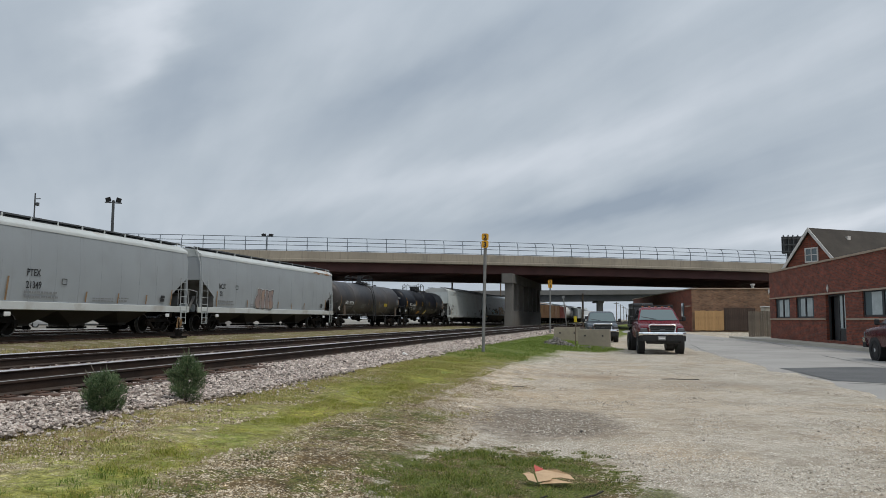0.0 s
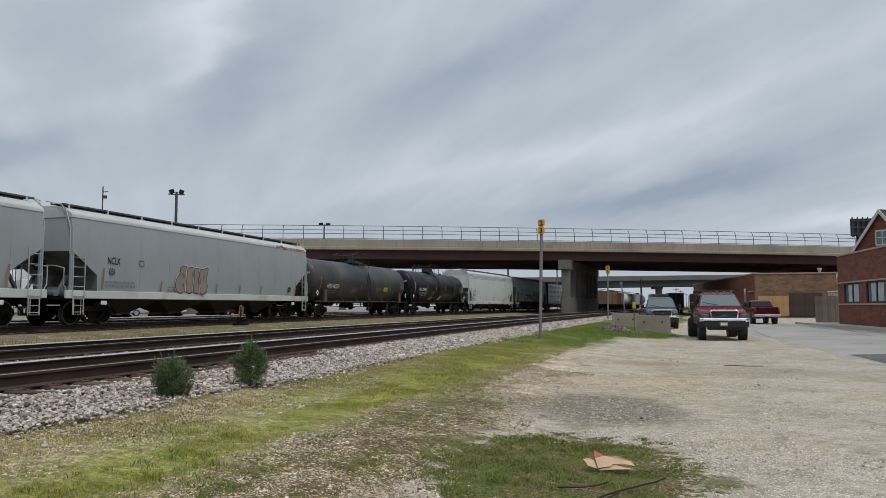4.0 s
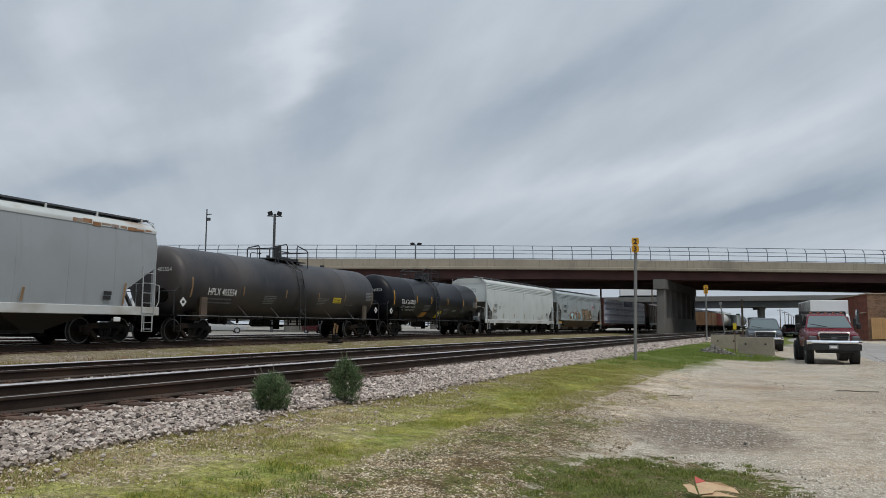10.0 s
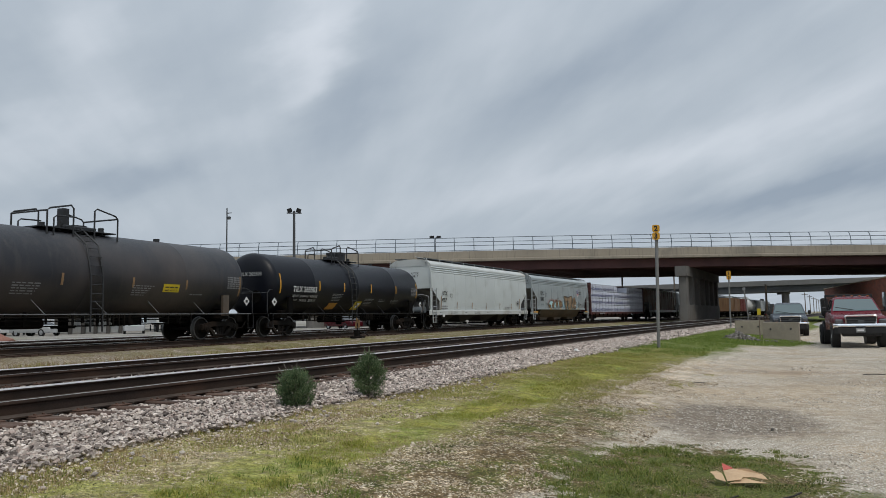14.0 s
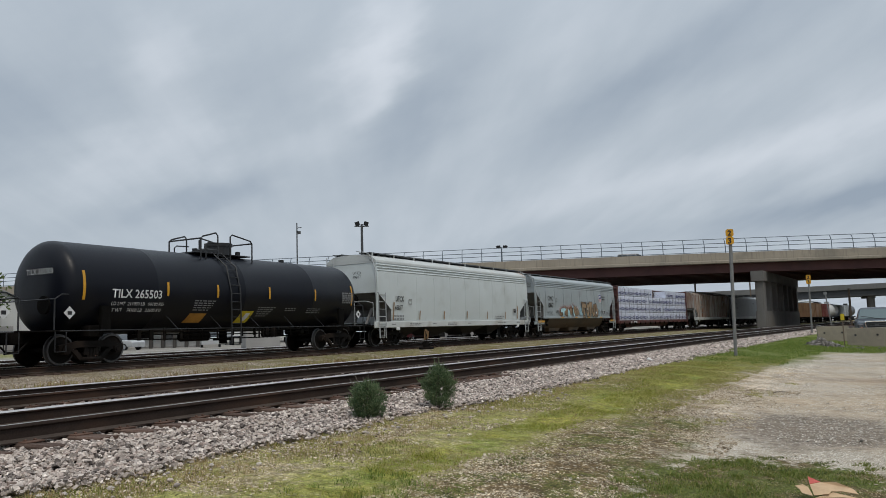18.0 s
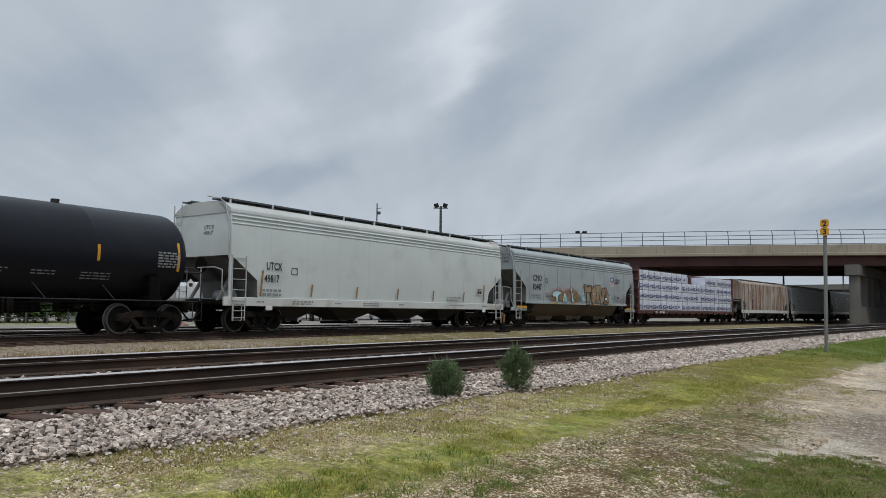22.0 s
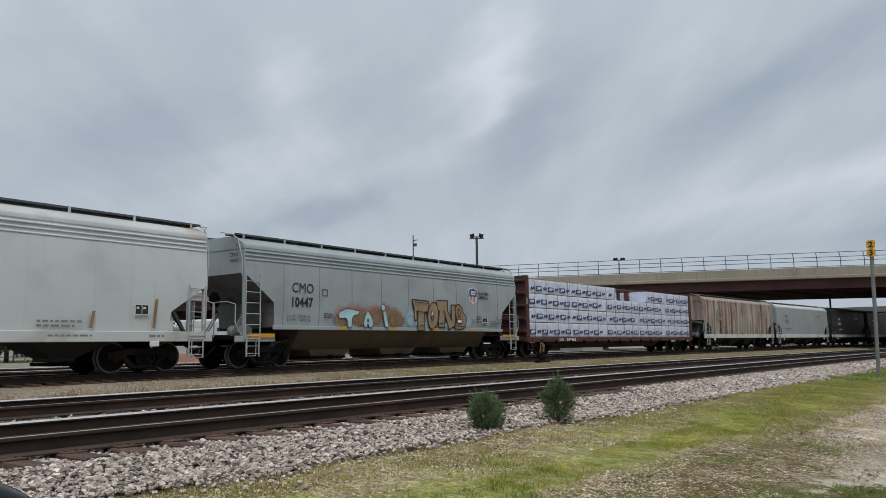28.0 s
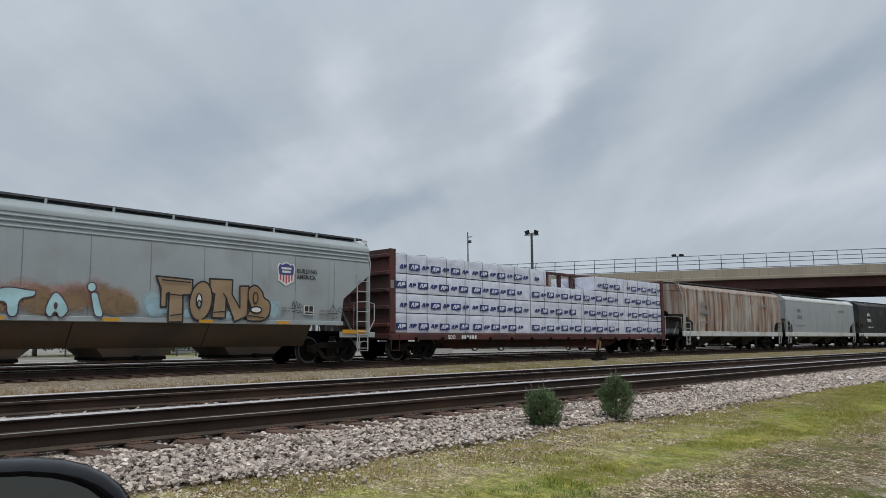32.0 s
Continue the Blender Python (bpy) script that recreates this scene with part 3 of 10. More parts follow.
        for k, q in enumerate(cols[1:-1]):
            r.color_ramp.elements.new((k + 1) / (len(cols) - 1)).color = (*q, 1)
        L.new(sc_.outputs[2], r.inputs[0])
        heights.append(op("MULTIPLY", op("MULTIPLY", m_, op("SUBTRACT", thr, v.outputs["Distance"])), lift * 60.0 / scale))
        return mixc(m_, under, r.outputs[0])

    PALE = ((0.30, 0.255, 0.195), (0.78, 0.72, 0.62), (0.46, 0.40, 0.32), (0.86, 0.81, 0.72), (0.17, 0.14, 0.11))
    WARM = ((0.20, 0.14, 0.08), (0.62, 0.50, 0.335), (0.34, 0.245, 0.14), (0.72, 0.62, 0.465), (0.10, 0.07, 0.036))
    MIXED = ((0.22, 0.165, 0.105), (0.70, 0.60, 0.45), (0.37, 0.285, 0.18), (0.80, 0.72, 0.58), (0.11, 0.082, 0.05))
    GREY = ((0.12, 0.10, 0.085), (0.66, 0.58, 0.49), (0.27, 0.22, 0.175), (0.80, 0.73, 0.64), (0.36, 0.26, 0.19))

    ragged = op("MULTIPLY_ADD", op("SUBTRACT", nz(11.0, 5.0, 0.7), 0.5), 1.3, op("MULTIPLY", op("SUBTRACT", nz(3.0, 5.0, 0.7), 0.5), 1.2))

    def spot(cx, cy, rx, ry, soft, amt=1.0, k=0.45):
        """A stain of its own on the lot, with a ragged edge."""
        ex, ey = op("MULTIPLY", op("SUBTRACT", x, cx), 1.0 / rx), op("MULTIPLY", op("SUBTRACT", y, cy), 1.0 / ry)
        rr = op("SQRT", op("ADD", op("MULTIPLY", ex, ex), op("MULTIPLY", ey, ey)))
        return rng(op("ADD", rr, op("MULTIPLY_ADD", warp, k, op("MULTIPLY", ragged, 0.6))), 1.0 + soft, 1.0 - soft, 0.0, amt)

    # the lot: crushed limestone, rolled flat and dusty where wheels go
    dust = mixc(rng(nz(5.0, 8.0, 0.72), 0.34, 0.66), (0.32, 0.275, 0.215), (0.60, 0.54, 0.45))
    dust = mixc(rng(nz(90.0, 3.0, 0.6), 0.4, 0.65, 0.0, 0.6), dust, (0.30, 0.26, 0.21))
    worn = mixc(rng(nz(6.0, 8.0, 0.7), 0.35, 0.65), (0.34, 0.245, 0.155), (0.56, 0.45, 0.32))
    lot = mixc(rng(nz(0.33, 6.0, 0.65), 0.48, 0.6, 0.0, 0.7), dust, worn)
    lot = mixc(spot(-0.3, 16.0, 2.9, 5.5, 0.5, 0.65), lot, worn)
    lot = mixc(rng(nz(0.8, 6.0, 0.65), 0.5, 0.62, 0.0, 0.55), lot, (0.27, 0.215, 0.155))
    lot = mixc(rng(nz(3.2, 7.0, 0.75), 0.5, 0.62, 0.0, 0.4), lot, (0.22, 0.18, 0.135))
    grit = rng(nz(0.5, 6.0, 0.7), 0.56, 0.4, 0.15, 0.95)
    lot = pebbles(lot, 34.0, op("MULTIPLY", grit, 0.55), PALE)
    lot = pebbles(lot, 75.0, op("MULTIPLY", grit, 0.9), PALE)
    lot = mixc(spot(-0.5, 10.7, 1.1, 1.5, 0.22, 0.9, 0.5), lot, pebbles(mixc(rng(nz(7.0, 6.0, 0.7), 0.35, 0.65), (0.11, 0.09, 0.07), (0.27, 0.22, 0.17)), 26.0, 0.5, ((0.12, 0.10, 0.085), (0.62, 0.57, 0.5), (0.2, 0.17, 0.14), (0.7, 0.65, 0.58))))
    lot = mixc(spot(-1.5, 10.6, 0.9, 0.55, 0.5, 0.5), lot, (0.21, 0.17, 0.13))
    lot = mixc(spot(2.6, 17.6, 2.2, 1.1, 0.6, 0.4), lot, (0.27, 0.24, 0.2))
    lot = mixc(spot(0.2, 19.5, 1.6, 0.5, 0.5, 0.4), lot, (0.28, 0.2, 0.14))
    # between the lot and the grass strip: brown soil, moss and many small stones
    soil = mixc(rng(nz(14.0, 8.0, 0.72), 0.36, 0.64), (0.06, 0.042, 0.02), (0.20, 0.14, 0.07))
    mossy = rng(op("ADD", nz(1.9, 6.0, 0.7), op("MULTIPLY", nz(7.0, 5.0, 0.7), 0.45)), 0.70, 0.80, 0.0, 0.95)
    soil = mixc(mossy, soil, mixc(rng(nz(40.0, 4.0, 0.7), 0.4, 0.6), (0.038, 0.048, 0.013), (0.165, 0.165, 0.045)))
    few = op("MULTIPLY", rng(nz(2.1, 6.0, 0.7), 0.42, 0.56, 0.2, 0.95), op("SUBTRACT", 1.0, op("MULTIPLY", mossy, 0.65)))
    rough = pebbles(pebbles(soil, 58.0, op("MULTIPLY", few, 0.85), MIXED), 26.0, op("MULTIPLY", few, 0.4), MIXED)
    # the verge at the foot of the ballast: dead stems, thin weeds, pale chips
    dry = mixc(rng(nz(20.0, 8.0, 0.75), 0.37, 0.63), (0.115, 0.085, 0.042), (0.43, 0.35, 0.20))
    verge = pebbles(dry, 60.0, rng(nz(0.9, 6.0, 0.65), 0.38, 0.6, 0.2, 0.85), MIXED)
    verge = pebbles(verge, 26.0, rng(nz(1.6, 6.0, 0.7), 0.44, 0.58, 0.0, 0.65), MIXED)
    weed = mixc(rng(nz(34.0, 6.0, 0.75), 0.36, 0.64), (0.085, 0.095, 0.024), (0.41, 0.395, 0.115))
    weedy = op("MULTIPLY", rng(op("ADD", nz(0.8, 4.0, 0.6), op("MULTIPLY", nz(4.5, 6.0, 0.7), 0.7)), 0.74, 0.92), rng(u0, -5.75, -5.1, 0.35, 1.0))
    verge = mixc(op("MULTIPLY", weedy, 0.9), verge, weed)
    # the strip of bright grass, and the wider meadow that it runs into
    lime = mixc(rng(nz(30.0, 7.0, 0.75), 0.36, 0.64), (0.105, 0.11, 0.02), (0.385, 0.355, 0.078))
    lime = mixc(rng(nz(2.0, 6.0, 0.7), 0.45, 0.58, 0.0, 0.85), lime, mixc(rng(nz(36.0, 6.0, 0.75), 0.38, 0.62), (0.06, 0.085, 0.02), (0.21, 0.24, 0.055)))
    meadow = mixc(rng(nz(16.0, 8.0, 0.75), 0.36, 0.64), (0.085, 0.09, 0.019), (0.30, 0.275, 0.075))
    meadow = mixc(rng(nz(0.8, 6.0, 0.65), 0.48, 0.64, 0.0, 0.75), meadow, mixc(rng(nz(18.0, 7.0, 0.75), 0.38, 0.62), (0.15, 0.115, 0.05), (0.36, 0.30, 0.15)))
    bend = op("MINIMUM", op("MULTIPLY", op("MAXIMUM", op("SUBTRACT", y, 9.5), 0.0), 0.33), 1.15)
    c = mixc(rng(op("ADD", op("ADD", u, bend), op("MULTIPLY", ragged, 0.5)), -1.75, -2.1), lot, rough)
    c = mixc(rng(u, -3.15, -3.6), c, verge)
    far_y = op("MAXIMUM", op("SUBTRACT", y, 10.5), 0.0)
    c = mixc(op("MULTIPLY", op("MULTIPLY", rng(op("ADD", y, op("MULTIPLY", warp, 4.0)), 8.8, 12.5), rng(op("ADD", u, op("MULTIPLY", ragged, 0.4)), -2.95, -3.3)), rng(u0, -5.9, -5.5)), c, meadow)
    mid = op("MULTIPLY_ADD", far_y, -0.09, -3.75)
    off = op("ABSOLUTE", op("SUBTRACT", op("ADD", u0, op("MULTIPLY", warp, 0.35)), mid))
    half_w = op("MULTIPLY_ADD", op("MAXIMUM", op("SUBTRACT", y, 8.0), 0.0), 0.05, 0.24)
    strip = op("MULTIPLY", rng(op("SUBTRACT", off, half_w), 0.18, -0.12), rng(y, 26.0, 17.0))
    c = mixc(op("MULTIPLY", strip, rng(op("ADD", nz(2.4, 6.0, 0.75), op("MULTIPLY", nz(9.0, 4.0, 0.7), 0.4)), 0.58, 0.74, 0.1, 1.0)), c, lime)
    # tussocks, bare patches and the shade among tufts, mottled into the verge's colour
    mottle = N.new("ShaderNodeHueSaturation")
    patch = op("MULTIPLY", rng(nz(8.0, 7.0, 0.8), 0.38, 0.62, 0.62, 1.4), rng(nz(2.6, 4.0, 0.6), 0.35, 0.65, 0.88, 1.26))
    L.new(op("MULTIPLY_ADD", op("SUBTRACT", patch, 1.0), rng(u, -1.8, -2.3), 1.0), mottle.inputs["Value"])
    L.new(c, mottle.inputs["Color"])
    c = mottle.outputs[0]
    # the greener corner round the blocks, the patch of turf by the parking place and small moss cushions
    far_green = op("MULTIPLY", rng(op("ADD", u, op("MULTIPLY", op("SUBTRACT", y, 28.0), -0.05)), -2.1, -2.8), rng(op("ADD", y, op("MULTIPLY", warp, 5.0)), 19.0, 26.0))
    far_green = op("MULTIPLY", far_green, rng(u0, -6.0, -5.5))
    c = mixc(far_green, c, mixc(rng(nz(9.0, 7.0, 0.75), 0.36, 0.64), (0.06, 0.088, 0.02), (0.205, 0.225, 0.058)))
    c = mixc(spot(-0.9, 37.2, 2.7, 4.3, 0.12, 1.0, 0.3), c, mixc(rng(nz(9.0, 7.0, 0.75), 0.36, 0.64), (0.05, 0.075, 0.018), (0.18, 0.20, 0.05)))
    turf = mixc(rng(nz(30.0, 7.0, 0.75), 0.36, 0.64), (0.032, 0.045, 0.012), (0.17, 0.19, 0.045))
    turf = mixc(rng(nz(2.2, 6.0, 0.65), 0.42, 0.56, 0.0, 0.9), turf, pebbles(soil, 60.0, 0.3, WARM))
    ex, ey = op("MULTIPLY", op("ADD", x, 0.62), 1.0 / 1.15), op("MULTIPLY", op("SUBTRACT", y, 6.7), 1.0 / 1.75)
    rr = op("SQRT", op("ADD", op("MULTIPLY", ex, ex), op("MULTIPLY", ey, ey)))
    c = mixc(rng(op("ADD", rr, ragged), 1.0, 0.93), c, turf)
    for cx, cy, rx, ry in ((-1.85, 7.3, 0.22, 0.2), (-2.5, 9.6, 0.24, 0.3), (-2.6, 13.2, 0.25, 0.5), (-1.95, 10.7, 0.2, 0.35), (0.62, 6.5, 0.22, 0.2)):
        c = mixc(spot(cx, cy, rx, ry, 0.5, 0.85, 0.9), c, turf)
    # near-black below the ballast: shade between the stones put into the ground colour
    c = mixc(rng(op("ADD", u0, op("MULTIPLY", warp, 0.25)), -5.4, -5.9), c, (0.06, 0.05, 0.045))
    # the strip between the main tracks and the siding
    cinder = mixc(rng(nz(9.0, 8.0, 0.72), 0.34, 0.66), (0.075, 0.055, 0.038), (0.36, 0.29, 0.215))
    cinder = mixc(rng(nz(0.8, 6.0, 0.65), 0.5, 0.62, 0.0, 0.75), cinder, mixc(rng(nz(12.0, 7.0, 0.75), 0.38, 0.62), (0.095, 0.062, 0.03), (0.27, 0.185, 0.09)))
    cinder = pebbles(pebbles(cinder, 30.0, rng(nz(0.6, 6.0, 0.65), 0.42, 0.6, 0.85, 0.3), GREY), 16.0, rng(nz(0.9, 6.0, 0.65), 0.42, 0.6, 0.4, 0.05), GREY)
    grown = op("MULTIPLY", rng(op("ADD", y, op("MULTIPLY", warp, 6.0)), 13.0, 24.0, 0.15, 0.95), rng(nz(1.4, 6.0, 0.7), 0.38, 0.52))
    cinder = mixc(grown, cinder, mixc(rng(nz(7.0, 7.0, 0.75), 0.36, 0.64), (0.075, 0.07, 0.026), (0.26, 0.225, 0.095)))
    yard = mixc(rng(nz(0.3, 6.0), 0.35, 0.65), (0.33, 0.315, 0.285), (0.21, 0.195, 0.17))
    yard = mixc(spot(-61.0, 33.0, 13.0, 8.0, 0.3), yard, mixc(rng(nz(1.5, 6.0, 0.7), 0.38, 0.62), (0.13, 0.14, 0.05), (0.36, 0.35, 0.17)))
    c = mixc(rng(u0, -13.2, -14.0), c, cinder)
    c = mixc(rng(u0, -27.0, -30.0), c, yard)
    c = mixc(rng(u0, 30.0, 60.0), c, yard)
    L.new(c, b.inputs["Base Color"])
    bp = N.new("ShaderNodeBump")
    bp.inputs["Strength"].default_value, bp.inputs["Distance"].default_value = 0.9, 0.02
    hgt = op("MULTIPLY", nz(25.0, 6.0), 0.9)
    for q in heights:
        hgt = op("ADD", hgt, q)
    L.new(hgt, bp.inputs["Height"])
    L.new(bp.outputs[0], b.inputs["Normal"])
    return m


M["ground_mix"] = ground_material()


def steps(*spans):
    out = []
    for a, b, d in spans:
        n = max(1, round((b - a) / d))
        out += [a + (b - a) * k / n for k in range(n)]
    return out + [spans[-1][1]]


def road_l(y):
    return 5.25 - 0.012 * (y - 16.0) - max(0, y - 60) * 0.015


def ground_sheet():
    us = steps((-2600, -400, 400), (-400, -60, 40), (-60, -30, 5), (-30, -19, 1.0), (-19, -13, 0.25), (-13, -7, 1.0), (-7, 2, 0.15), (2, 8, 0.5), (8, 60, 6), (60, 400, 50), (400, 2600, 400))
    ys = steps((-300, -40, 40), (-40, -4, 4), (-4, 3, 0.5), (3, 24, 0.18), (24, 60, 1.0), (60, 140, 5), (140, 400, 40), (400, 2800, 400))
    vs, fs = [], []
    for y in ys:
        for u in us:
            x = u + pA(y)
            z = height(x, y)
            if -6.0 < u < 6 and -2 < y < 26:
                z += 0.035 * noise.noise((x * 0.7, y * 0.7, 3)) + 0.014 * noise.noise((x * 2.6, y * 2.6, 9))
            elif y > 26 and -13 < u < 3:
                z += 0.03 * noise.noise((x * 0.4, y * 0.4, 3))
            vs.append((x, y, z - (0.03 if road_l(y) + 0.35 < x < 13.2 and y > 3 else 0)))
    n = len(us)
    for j in range(len(ys) - 1):
        for i in range(n - 1):
            fs.append((j * n + i, j * n + i + 1, (j + 1) * n + i + 1, (j + 1) * n + i))
    me = bpy.data.meshes.new("ground")
    me.from_pydata(vs, [], fs)
    me.shade_smooth()
    return me


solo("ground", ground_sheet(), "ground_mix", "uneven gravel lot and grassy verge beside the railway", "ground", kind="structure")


# ---------------------------------------------------------------- road, kerb, pavement
def ribbon(xl, xr, y0, y1, z, dy=2.0, thick=0.05, wob=0.0):
    mb = MB()
    n = max(2, int((y1 - y0) / dy))
    rings = []
    for k in range(n + 1):
        y = y0 + (y1 - y0) * k / n
        a = xl(y) + (wob * noise.noise((y * 0.9, 1.7, 0)) if wob else 0)
        b = xr(y)
        rings.append([(a, y, z - (0.045 if wob else 0)), (a + (0.7 if wob else 0.05), y, z), (b, y, z), (b, y, z - thick), (a, y, z - thick)])
    return mb.loft(rings)


def road_r(y):
    return 13.2 - 0.055 * (y - 30.0) - max(0, y - 75) * 0.01


solo("road", ribbon(road_l, road_r, -60, 420, 0.006, 1.0, 0.06, 0.3), "asphalt", "worn pale gray asphalt street beside the gravel lot", "road", kind="structure")
patch = MB()
patch.add([(5.75, 24.0, 0.012), (5.85, 19.4, 0.012), (9.6, 17.0, 0.012), (11.5, 21.0, 0.012), (11.8, 24.5, 0.012), (8.2, 25.2, 0.012)], [(0, 1, 2, 3, 4, 5)])
solo("road_patch", patch, "asphalt_dark", "dark fresh asphalt patch in the street", "road patch", kind="structure")
crack = MB()
for k in range(22):
    x, y = random.uniform(5.2, 11.5), random.uniform(16, 60)
    pts = [(x, y)]
    for q in range(random.randint(4, 9)):
        x += random.uniform(0.15, 0.7) * (1 if k % 2 else 0.15)
        y += random.uniform(-0.25, 0.25) if k % 2 else random.uniform(0.5, 1.4)
        pts.append((x, y))
    for (xa, ya), (xb, yb) in zip(pts, pts[1:]):
        d = Vector((xb - xa, yb - ya, 0)).normalized()
        w = random.uniform(0.015, 0.04)
        nx, ny = -d.y * w, d.x * w
        crack.add([(xa - nx, ya - ny, 0.0115), (xb - nx, yb - ny, 0.0115), (xb + nx, yb + ny, 0.0115), (xa + nx, ya + ny, 0.0115)], [(0, 1, 2, 3)])
tagged(part("road_crack", crack, "asphalt_dark", None, smooth=0), "dark tar-filled cracks in the street", "crack", kind="stuff")

kerb = MB()
rings = []
for k in range(46):
    y = 18 + k * 1.0
    x = road_r(y)
    rings.append([(x, y, 0.0), (x + 0.02, y, 0.15), (x + 0.16, y, 0.16), (x + 0.16, y, 0.0)])
kerb.loft(rings)
solo("kerb", kerb, "concrete_pale", "pale concrete kerb along the street", "kerb", kind="structure")
solo("pavement", ribbon(lambda y: road_r(y) + 0.165, lambda y: road_r(y) + 4.5, 18, 63, 0.155, 3.0, 0.1), "concrete_pale", "pale concrete sidewalk in front of the brick building", "pavement", kind="structure")

# ---------------------------------------------------------------- railway tracks
RAIL_PROF = [(-0.037, 0.0), (-0.037, -0.03), (-0.012, -0.05), (-0.010, -0.14), (-0.07, -0.165), (-0.07, -0.178), (0.07, -0.178), (0.07, -0.165), (0.010, -0.14), (0.012, -0.05), (0.037, -0.03), (0.037, -0.016), (0.028, 0.0)]


def rail_mesh(path, off, z, y0, y1, dy=2.0, shiny=False):
    mb = MB()
    n = int((y1 - y0) / dy)
    rings = []
    for k in range(n + 1):
        y = y0 + (y1 - y0) * k / n
        rings.append([(off + path(y) + a, y, z + b) for a, b in RAIL_PROF])
    mb.loft(rings)
    np_ = len(RAIL_PROF)
    for i in range(n):
        mb.m[i * np_ + np_ - 1] = 1
        mb.m[i * np_ + 3] = mb.m[i * np_ + 7] = 2
        if shiny:
            mb.m[i * np_ + np_ - 2] = 1
    return mb


def tie_mesh(seed):
    r = random.Random(seed)
    mb = MB()
    mb.box((0, 0, -0.09), (2.75, 0.23, 0.18), 0.012)
    mb.v = [(x + r.uniform(-0.012, 0.012), y + r.uniform(-0.008, 0.008), z + r.uniform(-0.008, 0.008)) for x, y, z in mb.v]
    return mb.mesh("tie", 30)


def plate_mesh():
    mb = MB()
    mb.box((0, 0, 0.008), (0.36, 0.2, 0.016), 0.004)
    for sx in (-0.1, 0.1):
        mb.box((sx, 0.05, 0.022), (0.03, 0.026, 0.022), 0.005)
        mb.box((sx, -0.05, 0.022), (0.03, 0.026, 0.022), 0.005)
    return mb.mesh("tie_plate", 30)


TIES, PLATE = [tie_mesh(k) for k in range(5)], plate_mesh()
for q in TIES:
    q.materials.append(M["tie_wood"])
PLATE.materials.append(M["tie_plate"])


def track(label, path, c, z, y0, y1, near, bright):
    """near: the stretch in y whose sleepers are single parts."""
    tr = thing("railway_track", label, "railway track", "parallel railway tracks", "structure")
    for k, s in enumerate((0.755, -0.755)):
        part("rail", rail_mesh(path, c + s, z, y0, y1, shiny=k == 1), ["rail_side", bright[k], "rail_dust"], tr, "steel rail with a bright worn head" if bright[k] == "rail_top" else "rusty steel rail with a dull head", 40)
    far = MB()
    rr = random.Random(int(c * 10))
    y = y0
    while y < min(y1, 130):
        skew = rr.uniform(-0.02, 0.02)
        dx = rr.uniform(-0.06, 0.06)
        if near[0] <= y <= near[1]:
            t = part("tie", TIES[rr.randrange(5)], None, tr)
            t.matrix_basis = pose(c + path(y) + dx, y, z - 0.182, 0, 0, math.degrees(skew))
            for s in (0.755, -0.755):
                q = part("tie_plate", PLATE, None, tr)
                q.matrix_basis = pose(c + s + path(y), y, z - 0.181, 0, 0, 0)
        else:
            far.box((c + path(y) + dx, y, z - 0.272), (2.6, 0.23, 0.18))
        y += 0.52
    o = part("far_ties", far, "tie_wood", tr, smooth=0)
    o["kind"] = "stuff"
    return tr


track("main track with dark rusty rails on pale ballast", pA, (A1 + A2) / 2, RAIL_A, -40, 420, (0.0, 24.0), ("rail_dull", "rail_top"))
track("second main track with dark rusty rails on ballast", pA, (B1 + B2) / 2, RAIL_A, -40, 420, (6.0, 9.0), ("rail_dull", "rail_top"))
track("siding track that carries the moving freight train", pT, TC, RAIL_T, -60, 420, (9.0, 12.0), ("rail_dull", "rail_top"))
track("yard track behind the freight train", pT, TC - 4.6, RAIL_T, -60, 420, (9.0, 12.0), ("rail_top", "rail_top"))
track("further yard track behind the freight train", pT, TC - 9.2, RAIL_T, -60, 420, (9.0, 12.0), ("rail_top", "rail_top"))


# ---------------------------------------------------------------- overpass
BN = Vector((-math.sin(radians(22)), math.cos(radians(22)), 0))   # across the deck, away from the lot
BT = Vector((math.cos(radians(22)), math.sin(radians(22)), 0))    # along the deck


def bpt(s, d, z):
    """A point s metres along the near face of the overpass, d metres behind it."""
    q = BT * s + BN * (94.0 + d)
    return (q.x, q.y, z)


def crest(s):
    return -0.00011 * (s - 12.0) ** 2


def deck_strip(prof, s0, s1, ds=4.0):
    mb = MB()
    n = int((s1 - s0) / ds)
    return mb.loft([[bpt(s0 + (s1 - s0) * k / n, d, z + crest(s0 + (s1 - s0) * k / n)) for d, z in prof] for k in range(n + 1)])


DECK_W = 25.5
over = thing("overpass", "concrete and brown steel road overpass crossing the tracks", "overpass", kind="structure")
part("parapet", deck_strip([(-0.05, 8.6), (0.0, 9.6), (0.3, 9.6), (0.3, 8.6)], -160, 150), "concrete_deck", over, "weathered concrete parapet")
part("parapet", deck_strip([(DECK_W - 0.3, 8.6), (DECK_W - 0.3, 9.6), (DECK_W, 9.6), (DECK_W, 8.6)], -160, 150), "concrete_deck", over)
part("deck", deck_strip([(-0.32, 8.3), (-0.36, 8.34), (-0.36, 8.6), (-0.05, 8.68), (DECK_W + 0.2, 8.62), (DECK_W + 0.2, 8.3)], -160, 150), "concrete_deck", over, "concrete deck slab")
